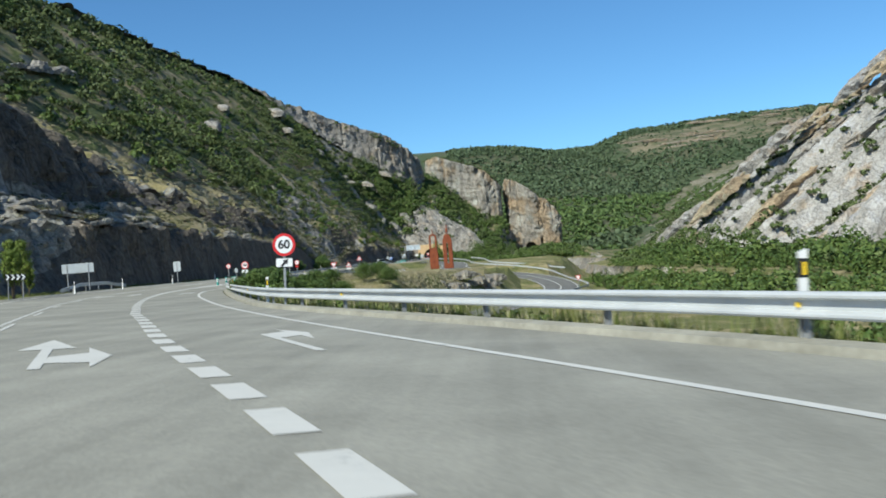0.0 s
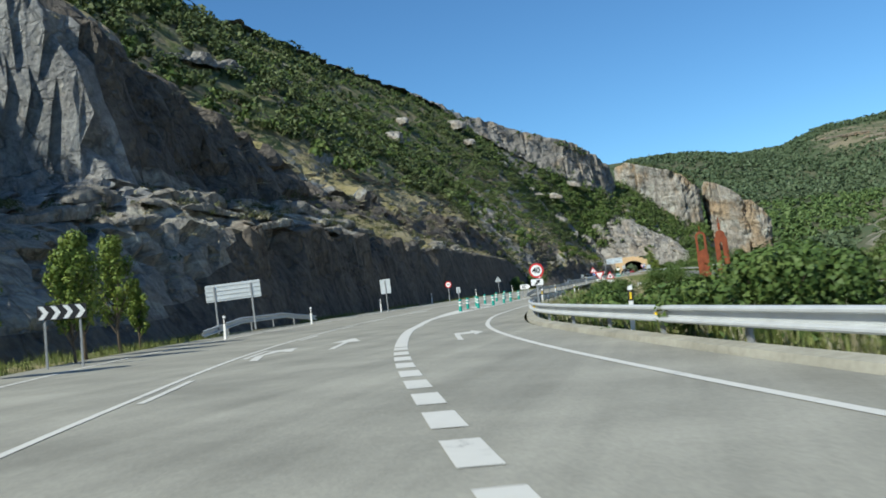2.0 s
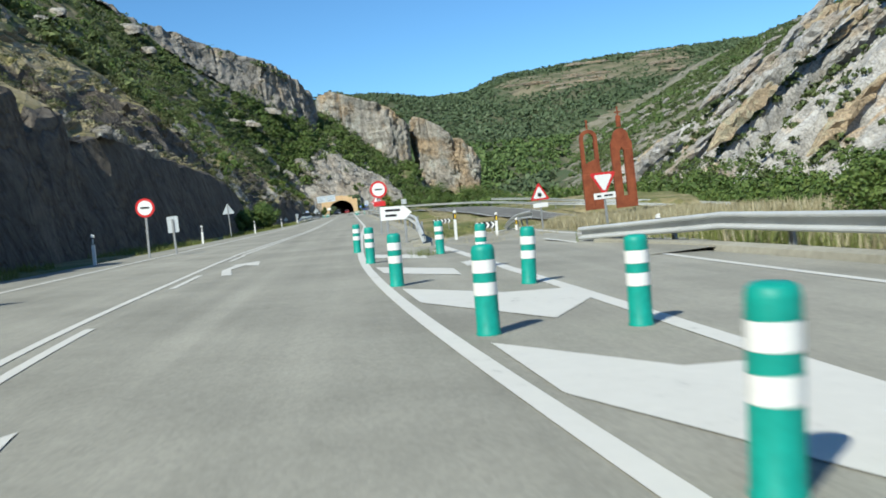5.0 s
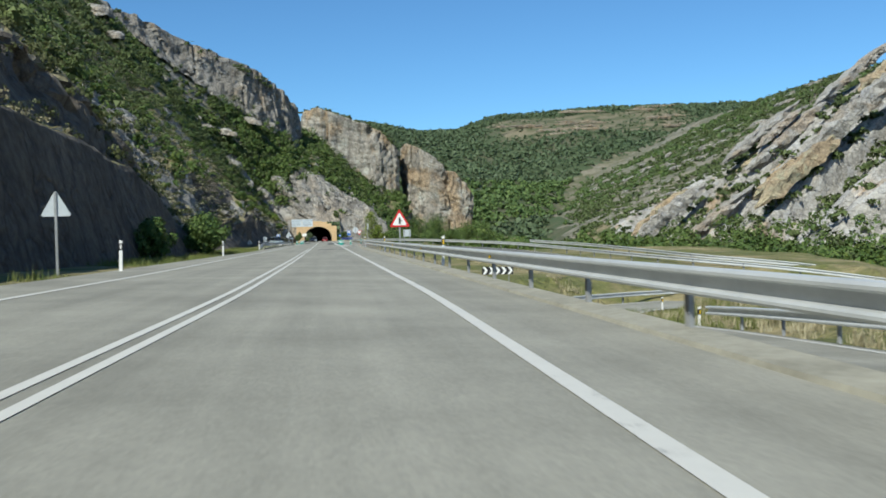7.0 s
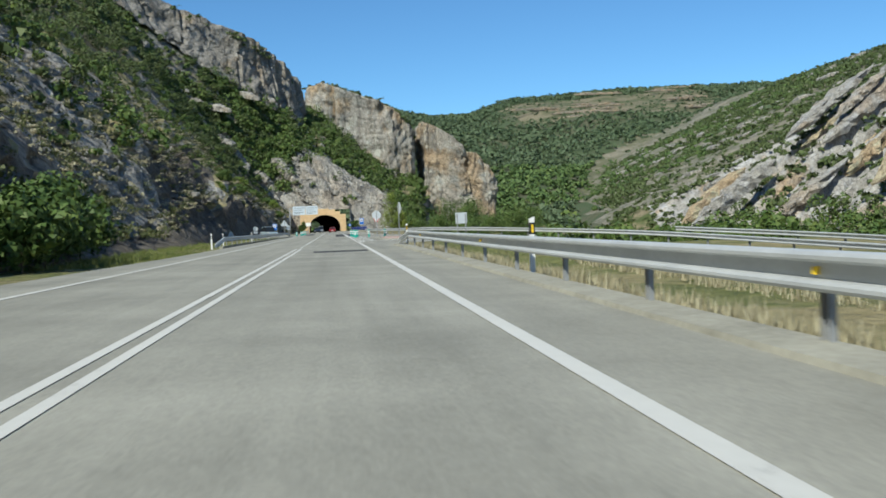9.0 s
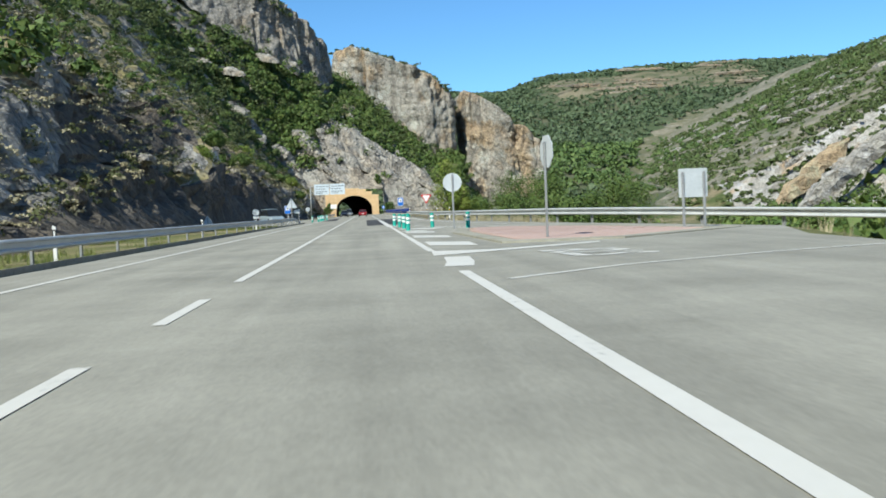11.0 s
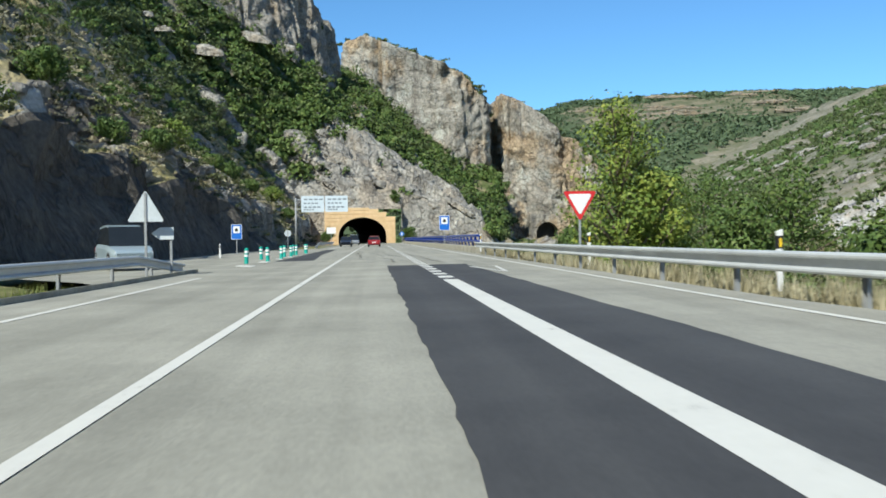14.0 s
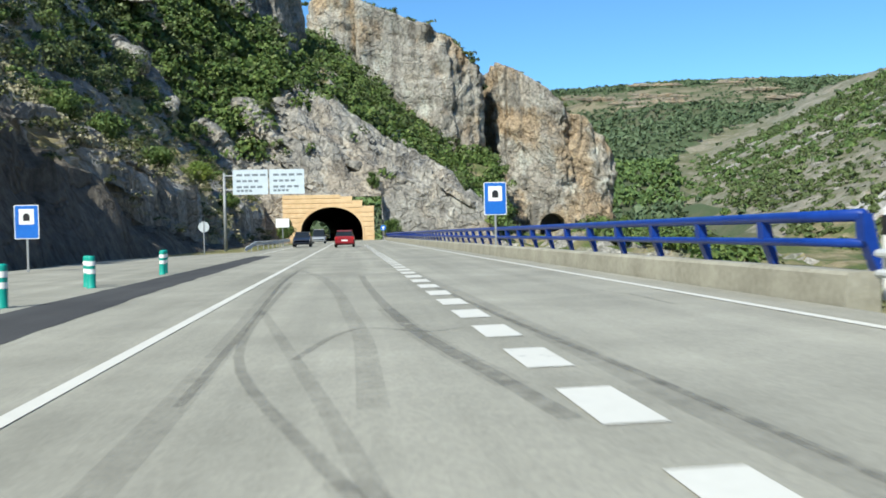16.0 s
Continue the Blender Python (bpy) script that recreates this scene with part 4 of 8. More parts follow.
def outcrop(x, y, length, height, turn, seed, lift=0.0, mat=None, tilt=None, ground=None, nu=36, nv=16):
    """A weathered ledge of jointed limestone standing out of the ground."""
    rnd = random.Random(int(seed * 10) + 5)
    U, V = np.meshgrid(np.linspace(-1, 1, nu), np.linspace(-1, 1, nv), indexing="ij")
    X = U * length / 2
    a = V * 1.75
    rough = fractal(X, 0 * X, 0 * X, 0.5 / height, 3, seed)
    taper = np.clip(1 - np.abs(U) ** 3, 0, 1) ** 0.6 * (0.75 + 0.55 * rough)
    Y = 0.62 * height * np.sign(np.sin(a)) * np.abs(np.sin(a)) ** 0.6 * taper
    Z = height * (np.sign(np.cos(a)) * np.abs(np.cos(a)) ** 0.5 * 0.62 + 0.1) * taper
    k = 1.0 / height
    joint = np.round(3 * fractal(X, Y * 0.4, Z * 0.4, 0.75 * k, 3, seed + 5)) / 3
    bed = np.round(3 * fractal(X * 0.15, Y * 0.3, Z, 0.9 * k, 3, seed + 9)) / 3
    fine = fractal(X, Y, Z, 2.2 * k, 4, seed + 14)
    push = height * (0.42 * joint + 0.3 * bed + 0.16 * fine)
    Y, Z, X = Y + push * np.sin(a), Z + 0.6 * push * np.maximum(np.cos(a), 0), X + height * 0.2 * fine
    ob = mesh_ob("rock_outcrop", np.stack([X, Y, Z], -1).reshape(-1, 3), grid_faces(nu, nv), mat or SPUR_ROCK)
    z = (float(land(np.array(x), np.array(y))) if ground is None else ground) + lift
    ob.matrix_world = pose(x, y, z, 0, rnd.uniform(8, 18) if tilt is None else tilt, turn)
    return structure(ob, "pale limestone outcrop standing out of the scrub", "rock")


for k, (x, y, l, h) in enumerate(((-80.5, 162, 7, 4.5), (-80.7, 170, 9, 5), (-81.4, 180, 7, 4), (-88, 212, 10, 4.5), (-88, 221, 8, 4), (-86.4, 237, 9, 5.5), (-87.6, 258, 10, 6), (-97, 330, 14, 8), (-97.8, 458, 13, 7), (-87.6, 485, 11, 6), (-77, 505, 12, 5), (-106, 474, 17, 9), (-95, 510, 9, 5), (-79, 505, 7, 4), (-72, 528, 16, 5), (-64, 544, 18, 5), (-57, 556, 14, 5), (-112, 400, 12, 6))):
    outcrop(x, y, l * (2.0 if y < 300 else 1.4), h * (0.5 if y < 300 else 0.6), -80 if y < 300 else -62 if y < 500 else -45, 3.0 * k, 0.3, tilt=9 if y < 300 else None)
# broken ledges on the spur over the tunnel
rs = random.Random(12)
for k in range(34):
    x, y = rs.uniform(-44, -10), rs.uniform(521, 542)
    outcrop(x, y, rs.uniform(6, 15), rs.uniform(1.4, 3.0), rs.uniform(-22, 22), 200 + 3.0 * k, -0.2, tilt=rs.uniform(28, 44))
for k in range(8):
    x, y = rs.uniform(-43, -24), 519.5 + 6.5 * rs.random()
    outcrop(x, y, rs.uniform(6, 12), rs.uniform(1.4, 2.6), rs.uniform(-20, 15), 400 + 3.0 * k, 0.1, tilt=rs.uniform(20, 40))
for k in range(11):
    x = rs.uniform(-66, -46)
    y = rs.uniform(515, 534) if x > -56 else rs.uniform(500, 530)
    outcrop(x, y, rs.uniform(8, 15), rs.uniform(2.6, 4.2), rs.uniform(-40, 0), 460 + 3.0 * k, 0.5, tilt=rs.uniform(35, 48))
# broken ledges along the bench of the cutting
for k, y in enumerate(np.arange(44, 190, 5.5)):
    y = float(y) + rs.uniform(-3.5, 3.5)
    if rs.random() < 0.22:
        continue
    w1 = float(np.interp(y, *W1))
    turn = math.degrees(math.atan2(2.0, float(WALL(y + 1) - WALL(y - 1))))
    outcrop(float(WALL(y)) - w1 - rs.uniform(0.2, 2.4), y, rs.uniform(5, 13), rs.uniform(0.8, 2.2) * float(np.interp(y, (44, 75, 95, 190), (1.1, 0.95, 0.6, 0.5))), turn + rs.uniform(-9, 9), 90 + 2.0 * k, rs.uniform(-0.5, -0.1), CUT_LIP, rs.uniform(-8, 8))
    if y < 125:
        outcrop(float(WALL(y)) - w1 - rs.uniform(3.0, 5.5), y + 2, rs.uniform(5, 9), rs.uniform(1.0, 1.8), turn, 190 + 2.0 * k, -0.2, CUT_LIP, rs.uniform(-4, 4))


for k, y in enumerate(np.arange(322, 440, 9.0)):
    y = float(y) + rs.uniform(-3, 3)
    turn = math.degrees(math.atan2(2.0, float(WALL(y + 1) - WALL(y - 1))))
    outcrop(float(WALL(y)) - rs.uniform(2.4, 4.4), y, rs.uniform(5, 11), rs.uniform(0.7, 1.4), turn + rs.uniform(-10, 10), 1500 + 2.0 * k, rs.uniform(-0.5, -0.1), CLIFF_GREY, rs.uniform(-10, 10))
for k, (x, y) in enumerate(((-6.5, 152), (-4.0, 156), (-2.0, 160), (-5.0, 147), (-1.0, 165), (-7.5, 143), (-3.0, 151))):
    outcrop(x, y, rs.uniform(5, 9), rs.uniform(1.2, 2.0), 40 + rs.uniform(-20, 20), 1700 + 3.0 * k, -0.2, CUT_LIP, rs.uniform(-8, 8))
# stepped ledges on the far hill, and grey rocks on the dry slope before it
ry = random.Random(31)
for k in range(900):
    x, y = ry.uniform(120, 940), ry.uniform(1150, 1520)
    z, t = far_height(np.array(x), np.array(y))
    if ry.random() < 0.13 * float(terraces(np.array(x), t)):
        outcrop(x, y, ry.uniform(25, 75), ry.uniform(2.5, 5.5), ry.uniform(-14, 14), 700 + 1.7 * k, 0.4, FAR_LEDGE, ry.uniform(-3, 3), ground=round(float(z) / 9) * 9, nu=22, nv=10)
for k in range(70):
    y = ry.uniform(560, 900)
    x = float(slab_foot(y)) + ry.uniform(0, 190)
    z = float(slab_height(np.array(x), np.array(y)))
    if z > 0:
        outcrop(x, y, ry.uniform(6, 22), ry.uniform(1.5, 4.0), ry.uniform(-30, 30), 1900 + 1.3 * k, 0.3, SPUR_ROCK, ry.uniform(-30, -10), ground=z, nu=26, nv=12)


def tilted_beds(mat, count, seed, label):
    """Long plates of limestone that lie along the dip of the slabs and stand out of their face."""
    rnd = random.Random(seed)
    for _ in range(count):
        V, F = [], []
        y, r = rnd.choice((318, 364, 410, 456, 502)) + 2.0, rnd.uniform(0, 1) ** 0.8 * 130
        x = slab_foot(y) + r
        for _k in range(6):
            y += 46 * round((float(slab_bed(np.array(x), np.array(y))) + 5) / 46) - float(slab_bed(np.array(x), np.array(y))) - 1.5
        dz, dy = slab_relief(np.array(x), np.array(y))
        z = float(slab_height(np.array(x), np.array(y))) + float(dz) + rnd.uniform(-2, 10)
        y += float(dy)
        ln, th, dp = rnd.uniform(14, 44), rnd.uniform(0.9, 2.4), rnd.uniform(1.6, 3.4)
        along_, up = Vector((0.81, rnd.uniform(-0.12, 0.25), 0.585)), Vector((-0.585, 0, 0.81))
        front = Vector((0.1, -1, 0))
        c = Vector((x, y, z))
        n, k = 18, len(V)
        for i in range(n):
            f = i / (n - 1)
            taper = min(1, 4.5 * f + 0.15, 4.5 * (1 - f) + 0.15)
            for a, b in ((-1, -1), (-1, 0.9), (-0.4, 1), (1, 0.95), (1.1, 0.2), (0.9, -0.9)):
                p = c + along_ * ((f - 0.5) * ln + rnd.uniform(-0.4, 0.4)) + front * (a * dp * taper * rnd.uniform(0.6, 1.25)) + up * (b * th * taper * rnd.uniform(0.55, 1.3))
                V.append(tuple(p))
        for i in range(n - 1):
            for j in range(6):
                q, s_ = k + i * 6, (j + 1) % 6
                F.append((q + j, q + s_, q + 6 + s_, q + 6 + j))
        F += [tuple(k + j for j in range(6)), tuple(k + (n - 1) * 6 + j for j in range(6))]
        structure(mesh_ob("rock_bed", V, F, mat), label, "rock")


tilted_beds(BED_GREY, 30, 3, "tilted grey limestone bed across the river")
tilted_beds(BED_OCHRE, 14, 8, "tilted ochre limestone bed across the river")


# ---- roads and markings ----
def road_mesh(name, ys, fl, fr, mat, lift=0.0, cols=13, zf=None):
    Y1 = np.asarray(ys, float)[:, None]
    X = fl(Y1) + (fr(Y1) - fl(Y1)) * np.linspace(0, 1, cols)
    Y = np.repeat(Y1, cols, 1)
    Z = (zf or road_z)(X, Y) + lift
    V = np.stack([X, Y, Z], -1).reshape(-1, 3)
    return mesh_ob(name, V, grid_faces(*X.shape), mat, smooth=True)


structure(road_mesh("road", np.concatenate([np.arange(-60, 330, 1.0), np.arange(330, 516, 2.0)]), left_bound, right_bound, ASPHALT), "worn grey asphalt main road with white lines", "road")
structure(road_mesh("road", np.arange(516, 690, 3.0), lambda y: -39.4 - 9 * smooth_step(520, 680, y) * (y - 516) / 164, lambda y: -28.5 - 9 * smooth_step(520, 680, y) * (y - 516) / 164, ASPHALT, 0.0, 5), "dark asphalt road inside the tunnel", "road")


def ribbon(name, pts, width, mat, lift=0.007):
    """A flat strip along points (x, y) or (x, y, z), lying on the road."""
    p = np.array(pts, float)
    t = np.gradient(p[:, :2], axis=0)
    t /= np.linalg.norm(t, axis=1, keepdims=True)
    nrm = np.stack([t[:, 1], -t[:, 0]], 1)
    a, b = p[:, :2] - nrm * width / 2, p[:, :2] + nrm * width / 2
    za = (road_z(a[:, 0], a[:, 1]) if p.shape[1] == 2 else p[:, 2]) + lift
    zb = (road_z(b[:, 0], b[:, 1]) if p.shape[1] == 2 else p[:, 2]) + lift
    V = np.concatenate([np.column_stack([a, za]), np.column_stack([b, zb])])
    n = len(p)
    F = [(i, n + i, n + i + 1, i + 1) for i in range(n - 1)]
    return mesh_ob(name, V, F, mat)


def along(f, y0, y1, off=0.0, step=1.0):
    y = np.linspace(y0, y1, max(2, int(round((y1 - y0) / step)) + 1))
    return np.column_stack([f(y) + off, y])


def marking(pts, width, label, mat=None, lift=0.007):
    return structure(ribbon("road_marking", pts, width, mat or PAINT, lift=lift), label, "road marking")


marking(along(LEFT_EDGE, -60, 333), 0.15, "solid white edge line on asphalt")
marking(along(LEFT_EDGE, 410, 640, 0, 3), 0.15, "solid white edge line on asphalt")
marking(along(CENTRE, -60, 125, -0.05), 0.11, "solid white centre line on asphalt")
marking(along(CENTRE, 125, 236, -0.125), 0.11, "solid white double centre line on asphalt")
marking(along(CENTRE, 125, 236, 0.125), 0.11, "solid white double centre line on asphalt")
marking(along(CENTRE, 249, 640, 0, 2), 0.14, "solid white centre line on asphalt")
for y0 in (238.5, 243.5):
    marking(along(CENTRE, y0, y0 + 2.6), 0.14, "short white centre dash on asphalt")
y0 = 2.0
while y0 < 124:
    marking(along(CENTRE, y0, y0 + 3.5, 0.22), 0.11, "white dash beside the centre line")
    y0 += 9.2
marking(along(RIGHT_EDGE, -60, 121), 0.15, "solid white edge line of the exit lane")


def DASH_LINE(y):
    return LANE_RIGHT(y) + np.interp(y, (7, 16, 24, 29, 33, 37, 44, 52, 58, 70, 73, 79, 84, 88, 108, 128), (0.05, 0.0, 0.12, 0.14, 0.33, 0.3, 0.2, 0.13, 0.14, 0.19, 0.27, 0.18, 0.15, 0.1, 0.06, 0.0))


y0 = 23.5 - 1.763 * 20
while y0 < 57.5:
    marking(along(DASH_LINE, y0, y0 + 1.12, 0.0, 0.37), 0.31, "short broad white dash between the lanes")
    y0 += 1.763
marking(along(DASH_LINE, 58.3, 84), 0.31, "broad solid white line before the gore")
marking(along(DASH_LINE, 84, 128), 0.16, "solid white line beside the gore")
marking(along(LANE_RIGHT, 128, 249), 0.17, "solid white edge line on asphalt")
GORE_R = curve((79, -26.4), (82, -26.88), (85, -27.16), (88, -27.34), (92, -27.5), (96, -27.6), (104, -27.65), (112, -27.75), (122, -27.95))
marking(along(GORE_R, 79.6, 122), 0.2, "solid white line beside the gore")
structure(road_mesh("road_marking", np.arange(80, 95.7, 0.6), lambda y: DASH_LINE(y), lambda y: GORE_R(y) + 0.02, PAINT, 0.009, 4), "solid white painted gore tip", "road marking")


def paint_patch(points, label, mat=None, lift=0.008, faces=None):
    V = [(px, py, float(road_z(px, py)) + lift) for px, py in points]
    return structure(mesh_ob("road_marking", V, faces or [tuple(range(len(V)))], mat or PAINT), label, "road marking")


for y in (101.2, 106.8, 112.3, 117.6):
    l, r = float(LANE_RIGHT(y)) + 0.25, float(GORE_R(y)) - 0.08
    m = l + 0.6 * (r - l)
    if y < 110:
        paint_patch([(l, y), (m, y - 2.3), (r, y - 0.8), (r, y + 0.5), (m, y + 0.5), (l - 0.1, y + 2.1)], "white painted gore chevron", faces=[(0, 1, 4, 5), (1, 2, 3, 4)])
    else:
        paint_patch([(l, y), (m, y - 1.6), (m + 0.05, y), (l - 0.1, y + 1.9)], "white painted gore stripe")
        paint_patch([(m + 0.35, y + 0.4), (r, y + 0.9), (r, y + 2.2), (m + 0.35, y + 1.5)], "white painted gore stripe")

# merge island on the straight
for ya, yb, yc, yd in ((259.5, 262.4, 258.3, 260.9), (266.9, 269.7, 265.5, 267.7), (273.9, 276.4, 272.4, 274.7)):
    paint_patch([(-29.2, ya), (-28.05, yc), (-28.0, yd), (-29.15, yb)], "white hatching stripe on asphalt")
paint_patch([(-29.5, 253.9), (-28.1, 254.8), (-25.3, 256.7), (-25.2, 257.3), (-28.0, 255.6), (-29.4, 256.0)], "white painted tip of the island", faces=[(0, 1, 4, 5), (1, 2, 3, 4)])
paint_patch([(-29.15, 281.6), (-27.66, 279.2), (-26.85, 281.5), (-29.15, 283.1)], "white hatching stripe on asphalt")
paint_patch([(-29.2, 276.9), (-28.5, 275.7), (-27.8, 277.2), (-29.2, 278.2)], "white hatching stripe on asphalt")
paint_patch([(-29.2, 288.3), (-28.55, 287.1), (-28.35, 288.6), (-29.2, 289.5)], "white hatching stripe on asphalt")
paint_patch([(-29.25, 290.9), (-28.6, 290.8), (-28.75, 293.0), (-29.15, 293.1)], "white hatching tip on asphalt")
marking(along(lambda y: np.interp(y, (262, 279, 293), (-23.2, -25.9, -29.0)), 277, 293), 0.17, "solid white line closing the merge island")
marking(along(LANE_RIGHT, 256, 293), 0.17, "solid white line beside the merge island")
marking(along(LANE_RIGHT, 290, 327.5), 0.36, "broad solid white line between the lanes")
y0 = 357.9 - 2.1 * 14
while y0 < 440:
    marking(along(LANE_RIGHT, y0, y0 + 1.15, 0, 0.38), 0.36, "short broad white dash between the lanes")
    y0 += 2.1
FAR_RIGHT = curve((279, -23.2), (295, -24.9), (306, -25.7), (318, -25.95), (500, -25.95))
marking(along(FAR_RIGHT, 283, 505, 0, 2), 0.14, "solid white edge line of the merging lane")
# give-way triangle, outlined
for a, b in (((-28.0, 336.6), (-27.15, 336.6)), ((-27.15, 336.6), (-27.5, 331.2)), ((-27.5, 331.2), (-28.0, 336.6))):
    marking([a, ((a[0] + b[0]) / 2, (a[1] + b[1]) / 2), b], 0.11, "outlined white give way triangle on asphalt", lift=0.012)
# stop line and side road lines
marking([(-29.35, 250.2), (-29.2, 251.4), (-29.1, 253.2)], 0.5, "broad white stop line across the side road")
marking([(-29.0, 247.0), (-27.0, 248.6), (-24.0, 250.0), (-20.6, 251.0)], 0.13, "solid white edge line of the side road")

# arrows
def arrow(cx, cy, rz, label, shape):
    c, s = math.cos(rz), math.sin(rz)
    for poly in shape:
        paint_patch([(cx + c * x - s * y, cy + s * x + c * y) for x, y in poly], label)


STRAIGHT = ([(-0.075, -3.6), (0.075, -3.6), (0.075, 0), (-0.075, 0)], [(-0.42, 0), (0.42, 0), (0, 2.6)])
TURN_R = ([(-0.1, -3.0), (0.04, -3.0), (0.0, 0.1), (-0.15, 1.27)], [(-0.15, 1.27), (0.0, 0.1), (0.42, 0.46), (0.38, 1.86)], [(0.42, -0.55), (0.7, 1.25), (0.37, 2.75)])
MERGE = ([(0.0, -2.65), (0.2, -2.65), (-0.08, -0.4), (-0.25, -0.7)], [(-0.25, -0.7), (-0.08, -0.4), (0.06, 0.95), (-0.2, 1.3)], [(-0.33, 1.45), (0.43, 0.5), (0.27, 2.6)])
RIGHT_BRANCH = ([(0.06, -2.75), (0.63, -3.0), (0.63, -1.2), (0.08, -1.7)], [(0.62, -3.75), (0.9, -1.95), (0.6, -0.1)])
arrow(-6.93, 14.05, 0.41, "white straight and right arrow on asphalt", STRAIGHT)
arrow(-6.93, 14.05, 0.41, "white straight and right arrow on asphalt", RIGHT_BRANCH)
arrow(-3.6, 15.3, 0.41, "white right turn arrow on asphalt", TURN_R)
arrow(-24.6, 62.9, 0.24, "white straight arrow on asphalt", STRAIGHT)
arrow(-21.25, 62.9, 0.24, "white right turn arrow on asphalt", TURN_R)
arrow(-25.1, 58.8, 0.24, "white lane merge arrow on asphalt", MERGE)
arrow(-32.3, 98.8, 0.05, "white lane merge arrow on asphalt", MERGE)
arrow(-32.9, 117.8, 0.0, "white lane merge arrow on asphalt", MERGE)


# fresh asphalt patches, with a ragged edge
def patch(y0, y1, fl, fr, label, lift=0.0045):
    ys = np.arange(y0, y1 + 0.01, 0.35)
    jl, jr = 0.06 * fractal(ys, 0 * ys, 0 * ys, 1.3, 4, 2.0), 0.06 * fractal(ys, 0 * ys, 0 * ys, 0.7, 3, 6.0)
    l, r = np.array([fl(v) for v in ys]) + jl, np.array([fr(v) for v in ys]) + jr
    V = [(a, b, float(road_z(a, b)) + lift) for a, b in zip(l, ys)] + [(a, b, float(road_z(a, b)) + lift) for a, b in zip(r, ys)]
    n = len(ys)
    return structure(mesh_ob("road_patch", V, [(i, n + i, n + i + 1, i + 1) for i in range(n - 1)], ASPHALT_NEW), label, "road patch")


patch(299, 340.6, lambda y: -30.75, lambda y: -27.85 - 0.5 * max(0, 303 - y) / 4, "fresh dark asphalt patch with ragged edges")
patch(353, 405, lambda y: -36.25, lambda y: float(np.interp(y, (353, 372, 405), (-34.3, -34.9, -35.2))), "dark asphalt patch along the opposite lane")
patch(226.5, 229.5, lambda y: -31.9, lambda y: -29.6, "small dark asphalt repair")


def skid(points, width, label="dark curved tyre skid mark", mat=None):
    p = np.array(points, float)
    y = np.linspace(0, 1, 24)
    k = np.linspace(0, 1, len(p))
    pts = np.column_stack([np.interp(y, k, p[:, 0]) , np.interp(y, k, p[:, 1])])
    for _ in range(3):
        pts[1:-1] = (pts[:-2] + 2 * pts[1:-1] + pts[2:]) / 4
    return structure(ribbon("skid_mark", pts, width, mat or SKID, lift=0.005 if mat is not SKID_FAINT else 0.0035), label, "skid mark")


for width, mat, pts in (
        (0.22, SKID_FAINT, [(-32.45, 381), (-32.5, 373), (-32.28, 366), (-32.12, 361.6), (-32.0, 358), (-31.9, 352)]),
        (0.08, SKID, [(-32.4, 379), (-32.42, 373), (-32.2, 366), (-32.05, 361), (-31.95, 357)]),
        (0.20, SKID_FAINT, [(-32.6, 381), (-31.6, 375.2), (-31.08, 368), (-30.88, 363.1), (-30.74, 360.4), (-30.75, 356.6)]),
        (0.15, SKID, [(-30.6, 374.3), (-30.49, 367.5), (-30.32, 362.8), (-30.19, 360.7), (-30.02, 359), (-29.88, 357.9), (-29.7, 356)]),
        (0.26, SKID_FAINT, [(-30.4, 364), (-30.19, 360.7), (-30.0, 358.8), (-29.8, 357.2)]),
        (0.09, SKID, [(-29.34, 369.4), (-29.14, 363.6), (-29.05, 360.8), (-28.9, 358.1), (-28.8, 355.4), (-28.72, 352), (-28.66, 348.6), (-28.55, 346), (-28.45, 343.6)]),
        (0.26, SKID_FAINT, [(-29.3, 376), (-28.97, 360.8), (-28.95, 355.4), (-28.75, 351), (-28.64, 348), (-28.5, 345.4), (-28.48, 341.6)]),
        (0.1, SKID_FAINT, [(-32.9, 389), (-30.87, 380.5), (-29.72, 375.2)]),
        (0.08, SKID, [(-31.35, 359), (-31.1, 360.6), (-30.76, 361.6), (-30.07, 360.7), (-29.7, 361)]),
        (0.09, SKID, [(-32.2, 372.6), (-32.08, 363.5), (-31.95, 359.4), (-31.47, 357), (-30.73, 354.3), (-30.38, 352.4), (-30.39, 350), (-30.41, 347.8), (-30.4, 345.4)]),
        (0.22, SKID_FAINT, [(-30.9, 355), (-30.4, 352.4), (-30.38, 350), (-30.4, 347), (-30.35, 344)]),
        (0.05, SKID, [(-31.09, 348.8), (-30.95, 349.45), (-30.63, 349.54), (-30.56, 348.5), (-30.88, 348.3)]),
        (0.12, SKID_FAINT, [(-32.1, 364.4), (-31.0, 356.5), (-30.34, 351.1)]),
        (0.06, SKID, [(-27.3, 341), (-27.5, 344), (-27.7, 347)]),
        (0.06, SKID, [(-26.9, 366), (-26.7, 364.6), (-26.75, 362.8)])):
    skid(pts, width, mat=mat)
# white squares between the lane and the lay-by
for q in ([(-37.16, 345.5), (-37.29, 347.7), (-36.3, 345.9), (-36.25, 343.7)], [(-37.0, 352.2), (-37.14, 354.9), (-36.5, 353.6), (-36.45, 351.1)], [(-36.95, 359.7), (-36.98, 362), (-36.45, 360), (-36.45, 358)], [(-36.95, 366.2), (-36.98, 368.4), (-36.45, 366.6), (-36.45, 364.6)]):
    paint_patch(q, "white painted block beside the lay-by")
skid([(-20.9, 40.5), (-21.2, 42.3), (-21.6, 43.6)], 0.28, "faint dark stain on the asphalt")


